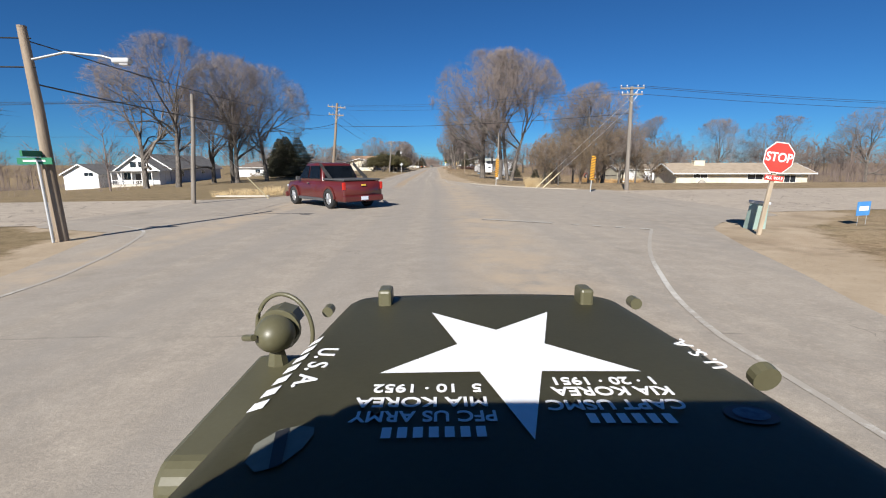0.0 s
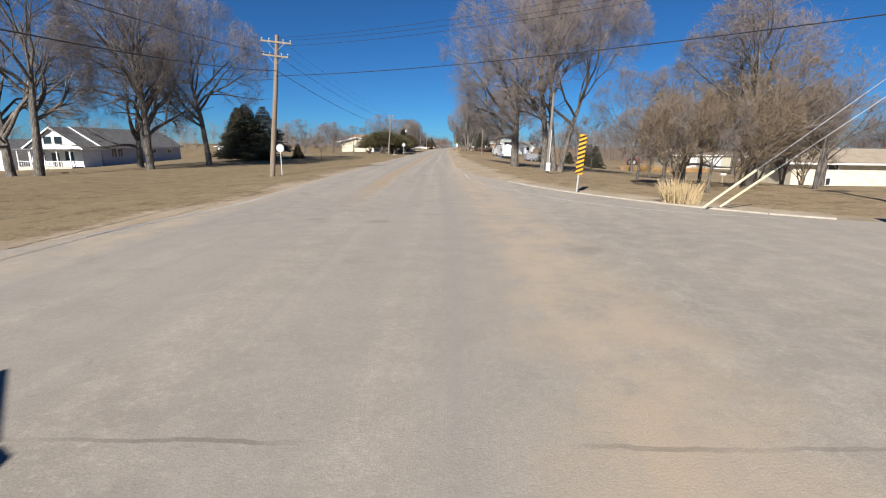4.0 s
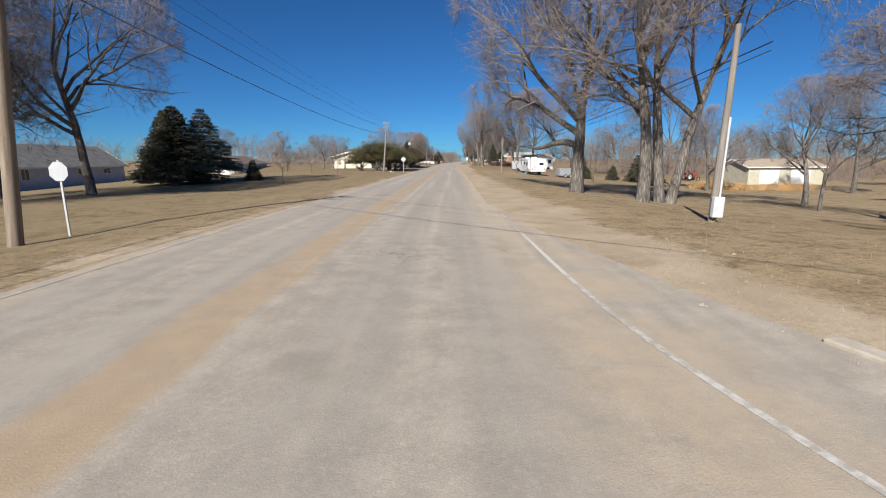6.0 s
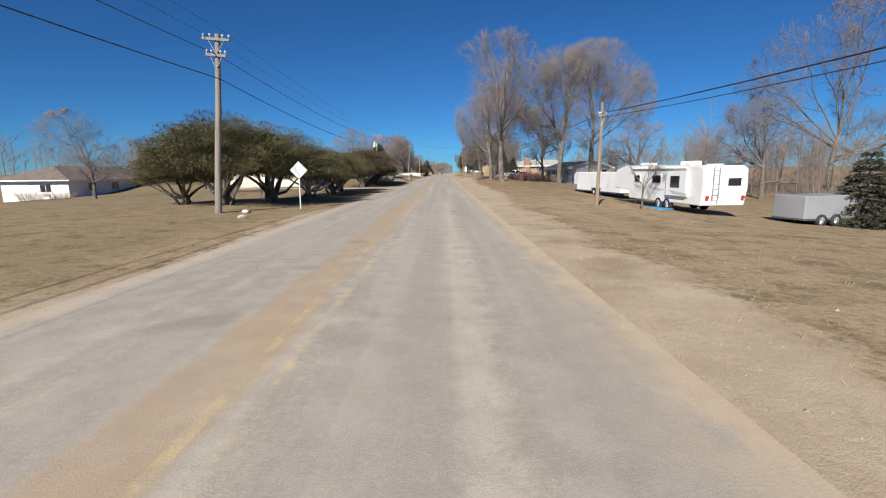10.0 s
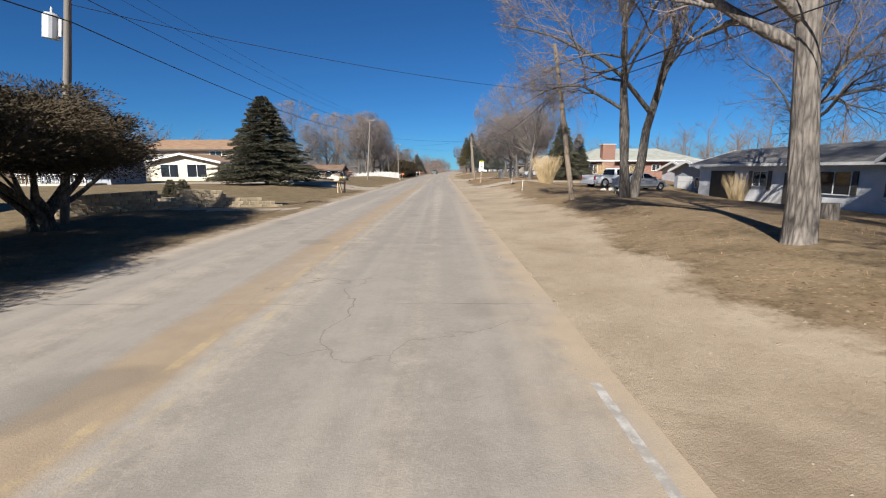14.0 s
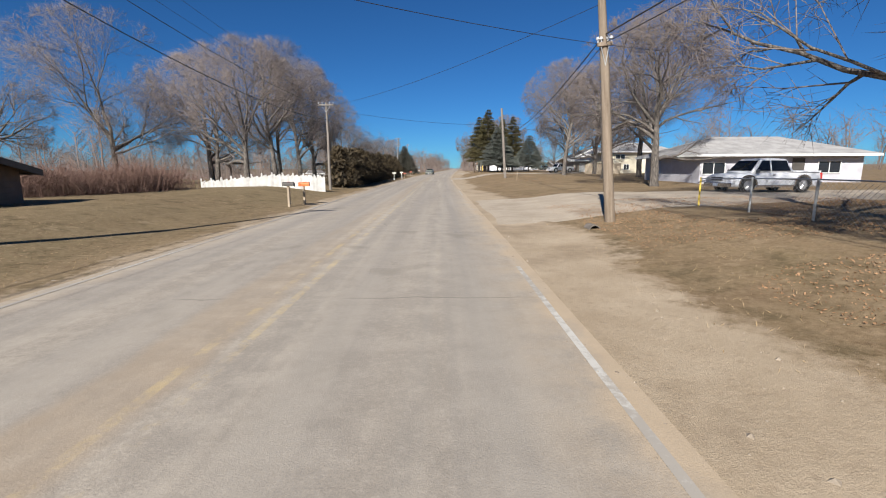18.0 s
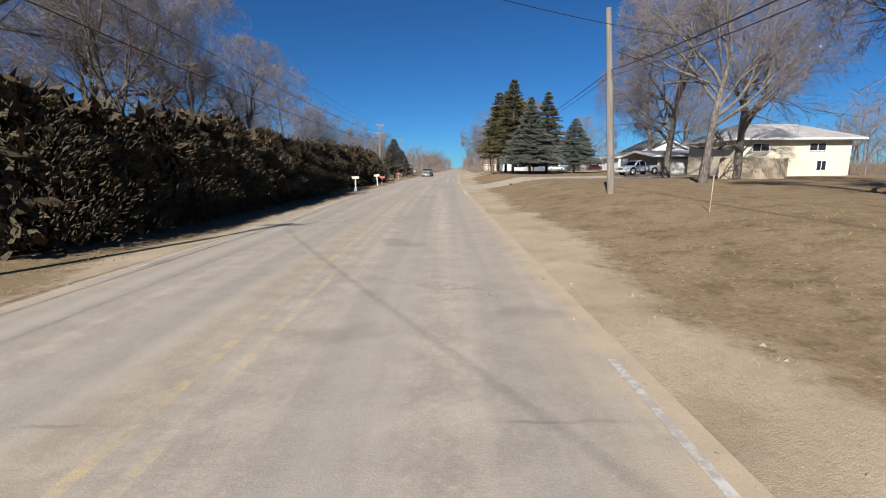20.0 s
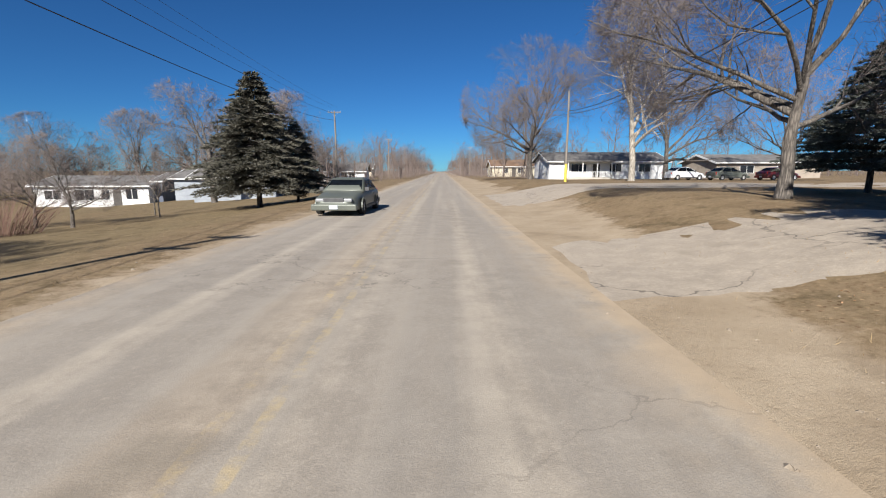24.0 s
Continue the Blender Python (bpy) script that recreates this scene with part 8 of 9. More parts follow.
chain_fence([(6.4, 204.0), (6.6, 207.0), (6.8, 210.0), (7.0, 213.0), (7.2, 215.4), (7.4, 218.2)], 0.95, "galvanised chain-link fence on posts round a lawn", (5,))
chain_fence([(6.4, 204.0), (9.5, 204.2), (12.5, 204.4), (15.5, 204.6), (18.5, 204.8)], 0.95, "galvanised chain-link fence on posts round a lawn")
chain_fence([(-17, 300), (-14.5, 300.4), (-12, 300.8)], 0.8, "wire fence on posts behind a pole")

# white picket fence panels
M_OLDWHITE = surf("weathered_white_boards", (0.36, 0.35, 0.33), (0.55, 0.54, 0.51), 2.5, 0.8, 0.1, vary=0.12)
fn = thing("panel_fence", pose(0, 0, 0), "white panel fence sinking beside the lawn", "fence")
for k in range(12):
    f = k / 12
    x, y = -19.1 + f * 9.6, 237.3 - f * 1.4
    z = land(x, y) - 0.3 * (1 - f)
    for j in range(6):
        xx, yy = x + j * 9.6 / 72, y - j * 1.4 / 72
        part("slat", bx(xx, yy - 0.02, z - 0.05, xx + 0.125, yy + 0.02, z + 0.72 + 0.3 * f + 0.05 * ((j * 7 + k) % 3)), M_OLDWHITE, fn)
    part("fence_post", bx(x - 0.05, y + 0.025, z - 0.1, x + 0.05, y + 0.1, z + 0.95 + 0.3 * f), M_OLDWHITE, fn)

# wooden board fence by the cream house
bf = thing("board_fence", pose(0, 0, 0), "weathered grey board fence", "fence")
for k in range(30):
    x = 19.2 + k * 0.17
    part("board", bx(x, 268.0, land(x, 268) - 0.1, x + 0.15, 268.03, land(x, 268) + 1.5 + 0.03 * (k % 3)), M_POST, bf)

# retaining wall of split blocks with steps
M_BLOCK = surf("tan_block", (0.34, 0.265, 0.17), (0.50, 0.41, 0.28), 3, 0.9, 0.7, fine=20, vary=0.2)
M_STONE = surf("pale_boulder", (0.30, 0.265, 0.215), (0.54, 0.50, 0.44), 1.5, 0.9, 0.8, fine=12, vary=0.2)
rw = thing("retaining_wall", pose(0, 0, 0), "tan split-block retaining wall with steps", "wall")
block = bx(-0.2, -0.14, 0, 0.2, 0.14, 0.15, 0.02)
me_block = bpy.data.meshes.new("block"); block.to_mesh(me_block); block.free(); me_block.materials.append(M_BLOCK)
for row in range(5):
    n = 34 - row * 2
    for k in range(n):
        if 13 <= k <= 15 and row > 1:
            continue
        f = (k + 0.5 * (row % 2)) / 34
        x = -14.6 + f * 5.8
        y = 163.2 + f * 6.2
        if row >= 3 and k > 22:
            continue
        o = new("block", me_block); o.parent = rw
        o.matrix_basis = pose(x, y + row * 0.02, max(land(x, y), 0) - 0.05 + row * 0.152, 0, 0, 48 + 4 * math.sin(k * 1.7)) @ Matrix.Diagonal((0.62, 1, 1, 1))
for k in range(4):
    part("step", bx(-12.5 - k * 0.2, 165.5 + k * 0.28, -0.1, -11.8 - k * 0.2, 165.9 + k * 0.28, 0.15 * (k + 1), 0.02), M_BLOCK, rw)
evergreen(C_SMALL, -12.9, 168.2, 0.5, 10, "clipped dark green bush above a retaining wall", "bush", squash=0.8)
evergreen(C_SMALL, -13.7, 168.6, 0.45, 80, "clipped dark green bush above a retaining wall", "bush", squash=0.8)
evergreen(C_SMALL, -55, 85, 0.6, 0, "low dark bush before a porch", "bush", squash=0.6)
evergreen(C_SMALL, -52.5, 85, 0.6, 60, "low dark bush before a porch", "bush", squash=0.6)


def boulder(x, y, s, seed, label="pale boulder on the lawn"):
    rng = np.random.default_rng(seed)
    bm = bmesh.new()
    bmesh.ops.create_icosphere(bm, subdivisions=2, radius=1.0)
    off = Vector(rng.uniform(-5, 5, 3))
    for v in bm.verts:
        n = noise.noise(v.co * 1.1 + off) * 0.45 + noise.noise(v.co * 2.7 + off) * 0.15
        v.co = v.co * (1 + n)
        v.co.z = max(v.co.z, -0.35)
    ob = part("boulder", bm, M_STONE)
    tagged(ob, label, "boulder", "boulders")
    ob.matrix_basis = pose(x, y, land(x, y) + 0.2 * s, 0, 0, rng.uniform(0, 360)) @ Matrix.Diagonal((s * rng.uniform(0.8, 1.4), s * rng.uniform(0.7, 1.1), s * rng.uniform(0.55, 0.9), 1))


rb = np.random.default_rng(21)
for k in range(26):
    f = k / 25
    boulder(lerp(f, [(0, -15.6), (0.35, -17.8), (0.8, -18.4), (1, -17.6)]) + rb.normal(0, 0.25), lerp(f, [(0, 191.2), (0.35, 195.5), (0.8, 201), (1, 203)]) + rb.normal(0, 0.3), 0.2 + 0.22 * rb.random(), 100 + k, "pale landscape boulder along a drive")
for k in range(8):
    boulder(-15.2 + rb.normal(0, 1.1), 202.0 + rb.normal(0, 0.7), 0.3 + 0.2 * rb.random(), 140 + k, "large pale landscape boulder in a heap")
for x, y, s in ((-13.7, 200.6, 0.62), (-16.8, 202.8, 0.6), (28, 48, 0.6), (34, 50, 0.55), (37, 52, 0.5), (9.5, 176.0, 0.25), (10.2, 176.4, 0.2), (8.8, 175.6, 0.2), (-10.2, 107.6, 0.16), (-9.6, 105.8, 0.14)):
    boulder(x, y, s, int(x * 7 + y), "pale boulder on the grass")


# old red tractor in the paddock behind the young spruces
M_RUSTRED = surf("rusty_red_paint", (0.20, 0.035, 0.02), (0.30, 0.075, 0.04), 3, 0.7, 0.1)
tr = thing("tractor", pose(40.5, 121.5, land(40.5, 121.5), 0, 0, -75), "old rusty red farm tractor on the grass", "tractor")
part("bonnet", bx(-0.26, 0.1, 0.85, 0.26, 1.75, 1.35, 0.06), M_RUSTRED, tr)
part("chassis", bx(-0.18, -0.7, 0.55, 0.18, 1.6, 0.86, 0.03), M_RUSTRED, tr)
part("seat", bx(-0.22, -0.75, 1.15, 0.22, -0.35, 1.25, 0.04), M_BLACK, tr)
part("exhaust", rod(bmesh.new(), (0.12, 0.9, 1.33), (0.12, 0.9, 2.0), 0.035), M_BLACK, tr)
part("steering_wheel", rod(bmesh.new(), (0, -0.05, 1.52), (0, -0.02, 1.55), 0.2, n=16), M_BLACK, tr)
for sd in (-1, 1):
    wheel(tr, sd * 0.72, -0.45, 0.68, 0.3, sd)
    wheel(tr, sd * 0.6, 1.45, 0.34, 0.16, sd)
    part("mudguard", extrude([(-0.45 + math.cos(k * math.pi / 10) * 0.76, 0.68 + math.sin(k * math.pi / 10) * 0.76) for k in range(2, 11)] + [(-0.45 + math.cos(k * math.pi / 10) * 0.72, 0.68 + math.sin(k * math.pi / 10) * 0.72) for k in range(10, 1, -1)], "x", sd * 0.72 - 0.16, sd * 0.72 + 0.16), M_RUSTRED, tr)

M_RUSTPIPE = surf("dull_pipe", (0.10, 0.085, 0.07), (0.20, 0.17, 0.14), 6, 0.8, 0.2)


def culvert(x, y, r, turn=0):
    e = thing("culvert", pose(x, y, land(x, y) - r * 0.25, 0, 0, turn), "corrugated drain pipe end in a dirt bank", "drain pipe", "drain pipes")
    bm = bmesh.new()
    n = 18
    rings = []
    for rr, yy in ((r, 0.5), (r, 0), (r * 0.88, 0), (r * 0.88, 0.5)):
        rings.append([bm.verts.new((rr * math.cos(k * math.tau / n), yy, rr * math.sin(k * math.tau / n))) for k in range(n)])
    for a, b2 in zip(rings, rings[1:]):
        for k in range(n):
            bm.faces.new((a[k], a[(k + 1) % n], b2[(k + 1) % n], b2[k]))
    bmesh.ops.recalc_face_normals(bm, faces=bm.faces)
    part("pipe", bm, M_RUSTPIPE, e)
    # black disc painted in for the shade deep in the pipe
    part("shadowed_end", rod(bmesh.new(), (0, 0.42, 0), (0, 0.46, 0), r * 0.88, n=18), M_BLACK, e, "black disc for the shade inside the pipe")


culvert(4.6, 184.3, 0.16)
culvert(2.95, 215.2, 0.16)
culvert(4.3, 270.9, 0.15)
# marker stakes
for x, y, h, mm, lb in ((4.6, 185.3, 0.9, M_TRIM, "white survey stake in the verge"), (4.2, 178.0, 0.8, M_TRIM, "leaning white marker stake"), (6.0, 246.5, 1.0, M_POST, "short wooden stake on a lawn"), (7.8, 171.0, 0.7, M_YELLOW, "yellow-green marker stake by a tree")):
    tagged(part("stake", rod(bmesh.new(), (x, y, land(x, y) - 0.1), (x + 0.06, y + 0.05, land(x, y) + h), 0.014, n=6), mm), lb, "stake")
# green utility cabinet by the stop sign
cab = thing("utility_pedestal", pose(8.75, 12.3, land(8.75, 12.3), 0, 6, 0), "grey-green utility pedestal beside the stop sign", "utility box")
part("shell", extrude([(-0.22, -0.1), (0.22, -0.1), (0.16, 0.68), (-0.16, 0.68)], "y", -0.16, 0.16, 0.02), surf("pale_green_metal", (0.22, 0.30, 0.26), (0.30, 0.38, 0.33), 3, 0.6, 0.1), cab)
part("cap", bx(-0.19, -0.19, 0.68, 0.19, 0.19, 0.76, 0.02), M_GREY, cab)
yard = thing("yard_sign", pose(12.3, 12.9, land(12.3, 12.9), 0, 0, 20), "blue and white yard sign on a wire stand", "sign")
for s in (-0.2, 0.2):
    part("leg", rod(bmesh.new(), (s, 0, -0.1), (s, 0, 0.3), 0.008, n=5), M_STEEL, yard)
part("panel", bx(-0.3, -0.01, 0.28, 0.3, 0.01, 0.68), surf("blue_print", (0.04, 0.20, 0.50), (0.08, 0.28, 0.60), 3, 0.5, 0), yard)
part("text_bar", bx(-0.22, -0.016, 0.42, 0.22, -0.012, 0.55), M_WHITE, yard)
# picnic table, stump, reel
pt = thing("picnic_table", pose(11.5, 205.8, land(11.5, 205.8), 0, 0, 20), "weathered picnic table on the lawn", "table")
part("tabletop", bx(-0.8, -0.35, 0.66, 0.8, 0.35, 0.71, 0.01), M_POST, pt)
for s in (-0.62, 0.62):
    part("bench", bx(-0.8, s - 0.13, 0.40, 0.8, s + 0.13, 0.44, 0.01), M_POST, pt)
    part("leg", extrude([(-0.6, 0), (-0.52, 0), (0.3, 0.66), (0.2, 0.66)], "x", s * 0.9 - 0.03, s * 0.9 + 0.03), M_POST, pt)
    part("leg", extrude([(0.6, 0), (0.52, 0), (-0.3, 0.66), (-0.2, 0.66)], "x", s * 0.9 - 0.03, s * 0.9 + 0.03), M_POST, pt)
for x, y, r, h in ((5.85, 149.6, 0.2, 0.5), (9.6, 160.0, 0.2, 0.45)):
    bm = rod(bmesh.new(), (0, 0, -0.1), (0, 0, h), r * 1.25, r, 14)
    o = tagged(part("stump", bm, M_BARK), "weathered grey tree stump", "stump")
    o.matrix_basis = pose(x, y, land(x, y))
# sawn branch pile near the junction's thicket and leaf litter
M_LEAF = surf("fallen_leaves", (0.16, 0.085, 0.04), (0.36, 0.215, 0.115), 4, 0.9, 0.0)


def litter(n, y0, y1, d0, d1, seed, sides=(1,)):
    rng = np.random.default_rng(seed)
    P, D = [], []
    for _ in range(n):
        y = rng.uniform(y0, y1)
        l, r, c = edges(y)
        d = rng.uniform(d0, d1)
        sd = sides[rng.integers(len(sides))]
        x = r + d if sd > 0 else l - d
        if noise.noise(Vector((x * 0.35, y * 0.35, 8))) < -0.05:
            continue
        P.append((x, y, land(x, y) + 0.012)); D.append((rng.normal(), rng.normal(), rng.uniform(0, 0.5)))
    V, Fc = sprays(P, D, 0.042, 0.012, rng)
    tagged(new("leaf_litter", raw_mesh("leaf_litter", V, Fc, M_LEAF)), "brown fallen leaves scattered on the lawn", "leaves", kind="stuff")


litter(42000, 197, 222, 2.6, 14, 5)
litter(7000, 240, 310, 2.5, 10, 6)
litter(9000, 130, 186, 3, 12, 7)


def pebbles(n, y0, y1, seed):
    """Loose stones and clods on the bare verge."""
    rng = np.random.default_rng(seed)
    P, S = [], []
    for _ in range(n):
        y = rng.uniform(y0, y1)
        l, r, c = edges(y)
        d = abs(rng.normal(0, 1.0)) * lerp(y, BARE_R) * 0.8
        right = rng.random() < 0.75
        x = r + d - 0.35 if right else l - d * 0.3 + 0.15
        P.append((x, y, max(land(x, y), 0.0 if l < x < r else -0.02)))
        S.append(rng.uniform(0.006, 0.016) + (rng.random() < 0.06) * rng.uniform(0.01, 0.03))
    P, S = np.array(P), np.array(S)
    cube = np.array([(1, 0, 0), (0, 1, 0), (-1, 0, 0), (0, -1, 0), (0, 0, 1), (0, 0, -1)], float)
    V = (P[:, None, :] + cube[None] * S[:, None, None] * rng.uniform(0.6, 1.4, (n, 6, 1)) * [1, 1, 0.7]).reshape(-1, 3)
    tri = np.array([(0, 1, 4), (1, 2, 4), (2, 3, 4), (3, 0, 4), (1, 0, 5), (2, 1, 5), (3, 2, 5), (0, 3, 5)])
    Fc = (np.arange(n)[:, None, None] * 6 + tri[None]).reshape(-1, 3)
    tagged(new("loose_gravel", raw_mesh("loose_gravel", V, Fc, M_STONE)), "small loose stones and clods along the verge", "gravel", kind="stuff")


M_STONE = surf("loose_stone", (0.15, 0.115, 0.08), (0.34, 0.285, 0.22), 6.0, 0.95, 0.0)
pebbles(9000, 33, 312, 12)
litter(5000, 240, 300, 0.6, 3.0, 8, (-1,))

# ---- the olive field car the film is shot from, as it waits at the junction ----
M_OLIVE = surf("olive_drab_paint", (0.084, 0.078, 0.043), (0.106, 0.099, 0.057), 2.0, 0.42, 0.04, fine=60)
M_STAR = surf("white_stencil_paint", (0.74, 0.74, 0.74), (0.82, 0.82, 0.82), 5, 0.5, 0.03)
# for the unseen parts that block sun from the bonnet
M_BLOCKER = surf("olive_canvas", (0.045, 0.045, 0.024), (0.07, 0.068, 0.038), 6, 0.95, 0.3)
jeep = thing("jeep", pose(0.2, 0, 0), "olive drab open field car with a white star on its bonnet", "jeep")
HZ = 1.18


def bonnet_z(x, y):
    f = (y - 0.62) / 1.42
    s = min(1.0, abs(x) / (0.768 - 0.15 * f))
    z = HZ - 0.012 - 0.14 * s ** 26 + 0.012 * (1 - s * s)
    if f > 0.94:
        z -= 0.10 * ((f - 0.94) / 0.06) ** 2
    return z


def hood_point(f, s):
    """f: 0 at the cowl, 1 at the front; s: -1 left to 1 right."""
    y = 0.62 + f * 1.42
    x = (0.768 - 0.15 * f) * s
    # rounded front corners
    y -= 0.10 * abs(s) ** 8 * max(0.0, (f - 0.8) / 0.2)
    return (x, y, bonnet_z(x, 0.62 + f * 1.42))


bm = bmesh.new()
NF, NS = 24, 48
grid = [[bm.verts.new(hood_point(i / NF, -1 + 2 * j / NS)) for j in range(NS + 1)] for i in range(NF + 1)]
for i in range(NF):
    for j in range(NS):
        bm.faces.new((grid[i][j], grid[i][j + 1], grid[i + 1][j + 1], grid[i + 1][j]))
bmesh.ops.solidify(bm, geom=bm.faces[:], thickness=0.02)
hood = part("bonnet", bm, M_OLIVE, jeep, "olive drab bonnet with white stencilling", smooth=True)


def decal(name, outline, mat, label="", lift=0.004):
    """A flat painted shape laid on the bonnet, as a fan from its middle."""
    cx, cy = sum(p[0] for p in outline) / len(outline), sum(p[1] for p in outline) / len(outline)
    bm = bmesh.new()
    c = bm.verts.new((cx, cy, bonnet_z(cx, cy) + lift))
    rim = [bm.verts.new((x, y, bonnet_z(x, y) + lift)) for x, y in outline]
    for k in range(len(rim)):
        bm.faces.new((c, rim[k], rim[(k + 1) % len(rim)]))
    bmesh.ops.recalc_face_normals(bm, faces=bm.faces)
    return part(name, bm, mat, hood, label)


star = []
for k in range(10):
    r = 0.425 if k % 2 == 0 else 0.163
    a = -math.pi / 2 + k * math.pi / 5
    star.append((0.002 + 0.905 * r * math.cos(a), 1.318 + 1.09 * r * math.sin(a)))
decal("star", star, M_STAR, "white five-pointed star")


def stencil(text, x, y, size, turn=180, squeeze=1.0):
    words(text, size, pose(x, y, bonnet_z(x, y) + 0.004, 0, 0, turn), M_STAR, hood, "stencil_letter", 0.001, 0.0008, squeeze)


def bars(x, y, w, h, n, turn=180):
    c, sn = math.cos(radians(turn)), math.sin(radians(turn))
    for k in range(n):
        a, b2 = -w / 2 + k * w / n, -w / 2 + (k + 0.62) * w / n
        decal("stencil_bar", [(x + c * u - sn * v, y + sn * u + c * v) for u, v in ((a, -h / 2), (b2, -h / 2), (b2, h / 2), (a, h / 2))], M_STAR)


stencil("5  10 · 1952", -0.228, 1.086, 0.058); stencil("MIA KOREA", -0.240, 1.017, 0.062); stencil("PFC US ARMY", -0.233, 0.953, 0.062, squeeze=0.9)
bars(-0.217, 0.888, 0.24, 0.040, 7)
stencil("1 · 20 · 1951", 0.241, 1.119, 0.056); stencil("KIA KOREA", 0.244, 1.064, 0.060); stencil("CAPT USMC", 0.226, 0.997, 0.062)
bars(0.232, 0.936, 0.21, 0.040, 6)
stencil("U. S. A.", -0.556, 1.235, 0.082, -94, 1.05); stencil("U. S. A.", 0.612, 1.325, 0.075, 97, 1.0)
bars(-0.632, 1.235, 0.50, 0.042, 7, -94); bars(0.668, 1.32, 0.40, 0.034, 7, 97)
shield = [(0.055, 0.075), (0.02, 0.085), (-0.02, 0.07), (-0.055, 0.02), (-0.05, -0.04), (-0.02, -0.07), (0.02, -0.055), (0.05, 0.0), (0.06, 0.05)]
decal("shield", [(-0.530 + x, 0.840 + y) for x, y in shield], surf("dull_khaki", (0.15, 0.15, 0.12), (0.2, 0.2, 0.16), 5, 0.6, 0), "khaki shield emblem as a plain shape")
decal("shield_band", [(-0.555, 0.90), (-0.530, 0.915), (-0.505, 0.79), (-0.525, 0.775)], M_BLACK, "", 0.006)
decal("round_emblem", [(0.528 + 0.062 * x, 0.955 + 0.042 * y) for x, y in ngon(1.0, 24)], surf("dull_red", (0.085, 0.05, 0.045), (0.12, 0.075, 0.065), 5, 0.6, 0), "dull round emblem as a plain shape")
decal("emblem_heart", [(0.528 + 0.042 * x, 0.955 + 0.028 * y) for x, y in ngon(1.0, 16)], surf("dull_blue", (0.05, 0.065, 0.10), (0.12, 0.14, 0.18), 40, 0.6, 0), "", 0.006)
for s in (-0.42, 0.42):
    part("bonnet_block", bx(s - 0.028, 1.80, HZ - 0.02, s + 0.028, 1.90, HZ + 0.06, 0.012), M_OLIVE, jeep)
part("grille", bx(-0.62, 1.93, 0.55, 0.62, 2.0, 1.09, 0.03), M_OLIVE, jeep)
# black bars on the solid grille stand for the shade in its slots
for k in range(9):
    part("grille_slot", bx(-0.36 + k * 0.09 - 0.018, 1.995, 0.65, -0.36 + k * 0.09 + 0.018, 2.012, 1.0), M_BLACK, jeep)
for s in (-1, 1):
    part("headlight", rod(bmesh.new(), (s * 0.47, 1.98, 0.9), (s * 0.47, 2.05, 0.9), 0.09, n=18), M_HEAD, jeep)
    f = extrude([(1.12, 0.60), (1.14, 0.86), (1.2, 0.90), (1.95, 0.90), (2.12, 0.80), (2.12, 0.76), (1.9, 0.85), (1.24, 0.85), (1.18, 0.60)], "x", s * 0.60, s * 1.02, 0.025)
    part("wing", f, M_OLIVE, jeep, "flat olive front wing")
    part("bonnet_side", bx(s * 0.58 - 0.02, 0.62, 0.6, s * 0.58 + 0.02, 1.94, 1.05, 0.01), M_OLIVE, jeep)
    for ay in (1.45, -0.75):
        wheel(jeep, s * 0.78, ay, 0.38, 0.22, s)
part("bumper", bx(-0.85, 2.2, 0.5, 0.85, 2.27, 0.66, 0.015), M_OLIVE, jeep)
part("frame_rail", bx(-0.4, -1.8, 0.42, -0.3, 2.22, 0.55), M_OLIVE, jeep)
part("frame_rail", bx(0.3, -1.8, 0.42, 0.4, 2.22, 0.55), M_OLIVE, jeep)
# driving lamp with its guard on the wing
lamp2 = new("blackout_lamp"); lamp2.parent = jeep
LX, LY, LZ = -0.90, 1.86, 1.04
bm = bmesh.new()
bmesh.ops.create_uvsphere(bm, u_segments=20, v_segments=14, radius=0.085)
for v in bm.verts:
    v.co = Vector((LX + v.co.x, LY + (v.co.y * 1.25 if v.co.y < 0 else v.co.y * 0.5), LZ + v.co.z * 0.95))
part("lamp_shell", bm, M_OLIVE, lamp2, smooth=True)
part("lamp_rim", rod(bmesh.new(), (LX, LY + 0.03, LZ), (LX, LY + 0.055, LZ), 0.094, n=20), M_OLIVE, lamp2)
part("lamp_visor", extrude([(-0.085, 0.03), (-0.06, 0.075), (0, 0.095), (0.06, 0.075), (0.085, 0.03), (0.075, 0.03), (0.052, 0.068), (0, 0.086), (-0.052, 0.068), (-0.075, 0.03)], "y", 0.0, 0.09), M_OLIVE, lamp2).location = (LX, LY + 0.05, LZ)
part("adjuster", rod(bmesh.new(), (LX - 0.05, LY - 0.11, LZ + 0.02), (LX - 0.11, LY - 0.06, LZ + 0.0), 0.014, n=10), M_OLIVE, lamp2)
part("lamp_foot", rod(bmesh.new(), (LX, LY, 0.88), (LX, LY, LZ - 0.07), 0.05, 0.03), M_OLIVE, lamp2)
turn_g = np.linspace(-0.4, 3.75, 26)
ringp = np.stack([LX + 0.135 * np.cos(turn_g), LY + 0.11 - 0.03 * np.cos(turn_g), LZ - 0.03 + 0.17 * np.sin(turn_g)], 1)
V, Fc = tubes([(ringp, np.full(26, 0.010))], 6)
o = new("brush_guard", raw_mesh("brush_guard", V, Fc, M_OLIVE, True)); o.parent = lamp2
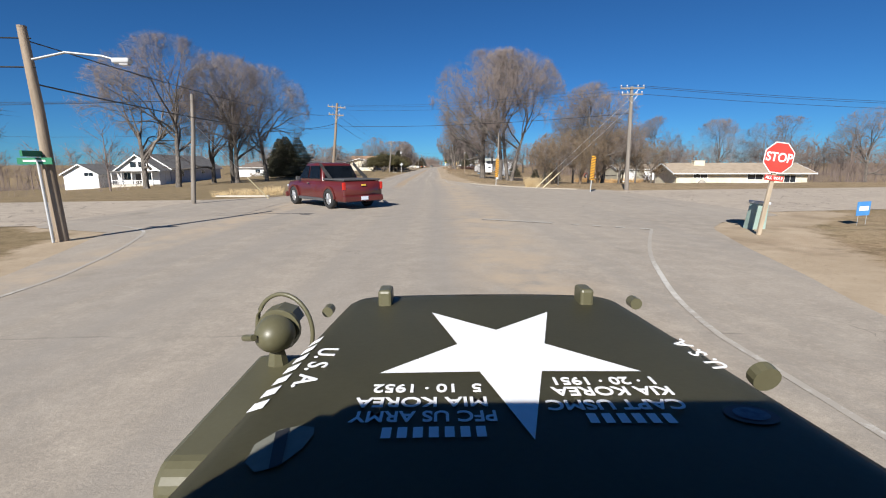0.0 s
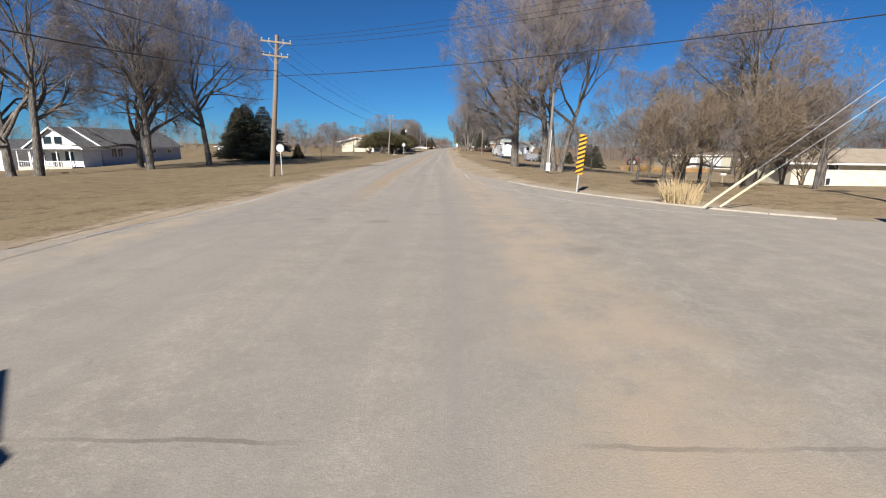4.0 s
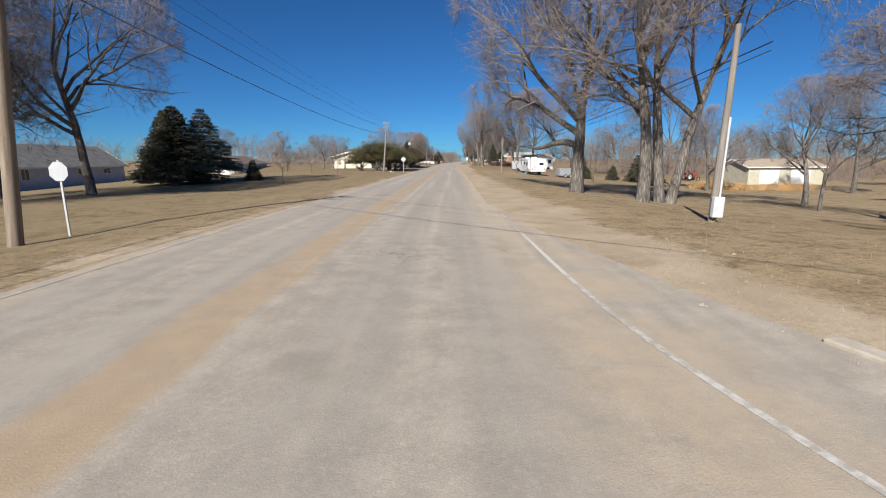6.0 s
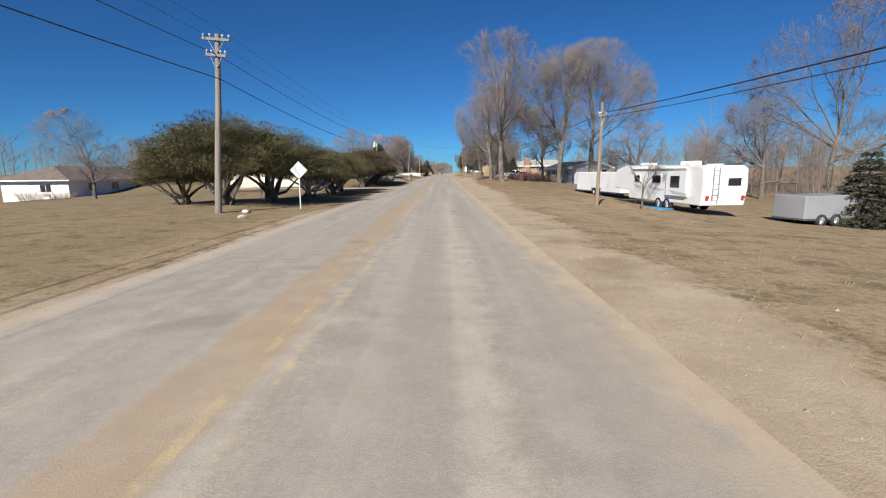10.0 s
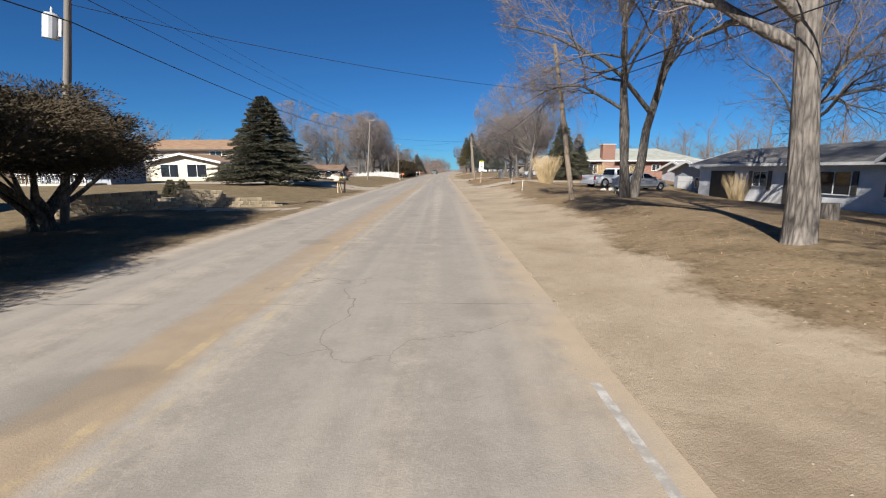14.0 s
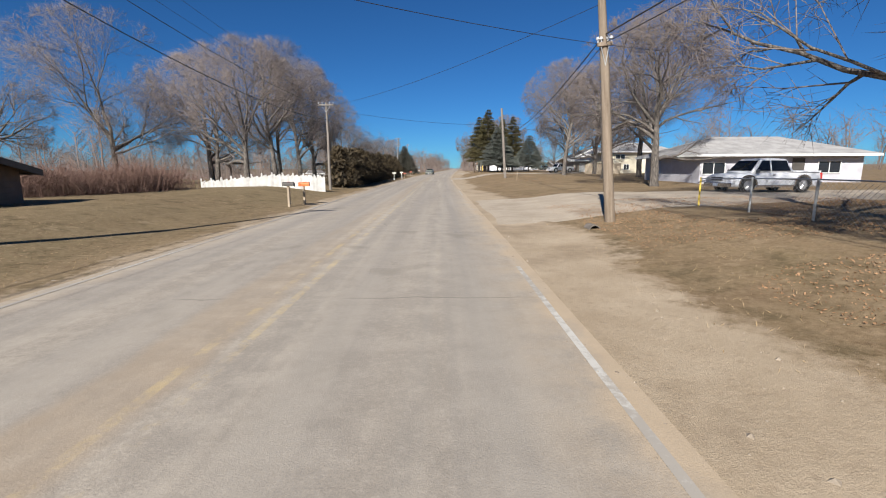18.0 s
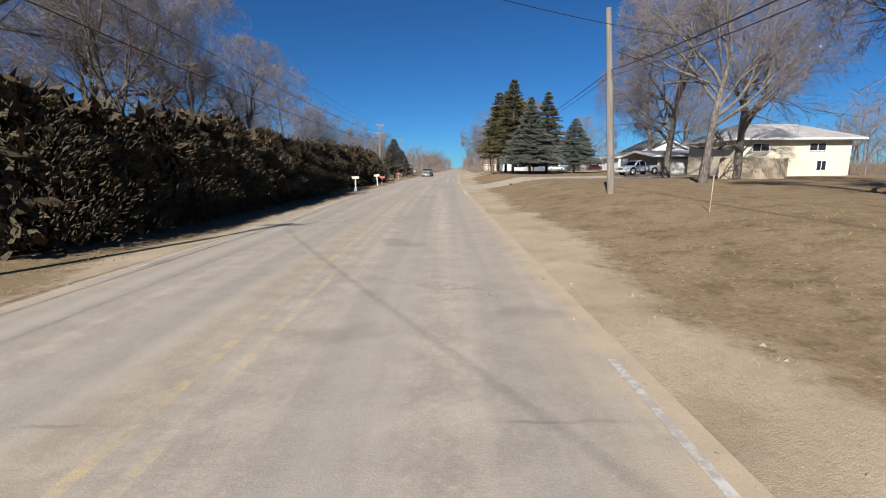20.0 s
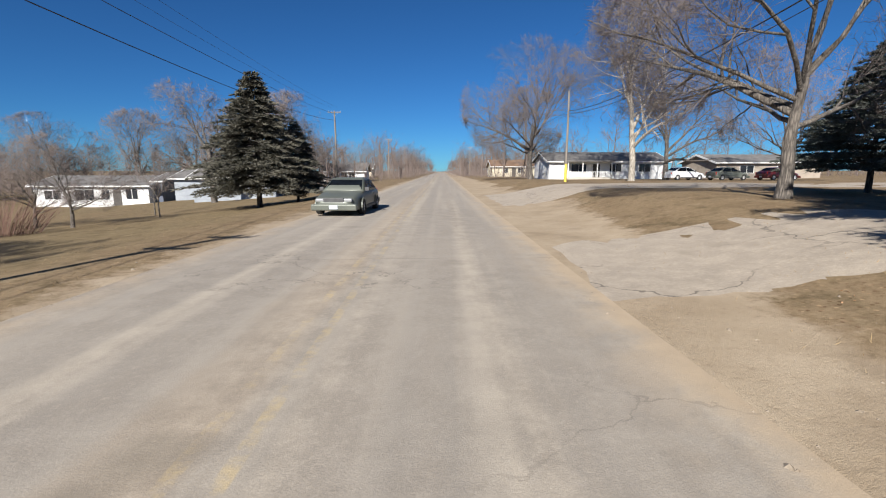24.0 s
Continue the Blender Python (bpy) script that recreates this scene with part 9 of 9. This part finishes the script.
part("side_lamp", rod(bmesh.new(), (-0.735, 2.1, 1.05), (-0.735, 2.16, 1.05), 0.026, n=12), M_OLIVE, jeep)
part("side_lamp", rod(bmesh.new(), (0.81, 2.2, 1.05), (0.81, 2.26, 1.05), 0.03, n=12), M_OLIVE, jeep)
part("mirror_mount", rod(bmesh.new(), (0.93, 1.43, 1.02), (0.93, 1.47, 1.03), 0.048, n=14), M_OLIVE, jeep)
# cowl, tub, solid raised screen; unseen top, sides and flap added to shade bonnet
part("cowl", bx(-0.76, 0.36, 0.75, 0.76, 0.64, HZ - 0.05, 0.03), M_OLIVE, jeep)
part("screen_frame", extrude([(0.10, HZ - 0.06), (0.16, HZ - 0.06), (-0.10, 1.62), (-0.10, 1.96), (-0.16, 1.96), (-0.16, 1.6)], "x", -0.74, 0.74, 0.01), M_BLOCKER, jeep, "raised screen out of view, made solid to shade the bonnet")
part("canvas_top", bx(-0.88, -2.0, 1.90, 0.84, -0.12, 1.99, 0.04), M_BLOCKER, jeep)
# unseen flap, added to spread the shade on the bonnet's left
part("side_curtain", extrude([(-0.72, 1.92), (-0.9, 1.94), (-1.22, 1.2), (-1.1, 1.1), (-0.74, 1.1)], "y", -0.17, -0.12, 0.005), M_BLOCKER, jeep)
part("tub", bx(-0.76, -2.05, 0.55, 0.76, -0.05, 1.05, 0.05), M_OLIVE, jeep)
part("canvas_side", bx(-0.75, -2.0, 1.05, -0.72, -0.3, 1.92), M_BLOCKER, jeep)
part("canvas_side", bx(0.72, -2.0, 1.05, 0.75, -0.3, 1.92), M_BLOCKER, jeep)

# garden hoops before the brown shed
for k in range(5):
    x, y = -20.5 + k * 1.55, 212.6 + 0.25 * k
    a = np.linspace(0, math.pi, 15)
    p = np.stack([x + 0.55 * np.cos(a), np.full(15, y), land(x, y) + 0.35 + 0.55 * np.sin(a)], 1)
    p = np.concatenate([[[x + 0.55, y, land(x, y) - 0.1]], p, [[x - 0.55, y, land(x, y) - 0.1]]])
    V, Fc = tubes([(p, np.full(17, 0.018))], 6)
    tagged(new("garden_hoop", raw_mesh("garden_hoop", V, Fc, M_STEEL, True)), "thin pale garden hoop on the lawn", "hoop", "garden hoops")
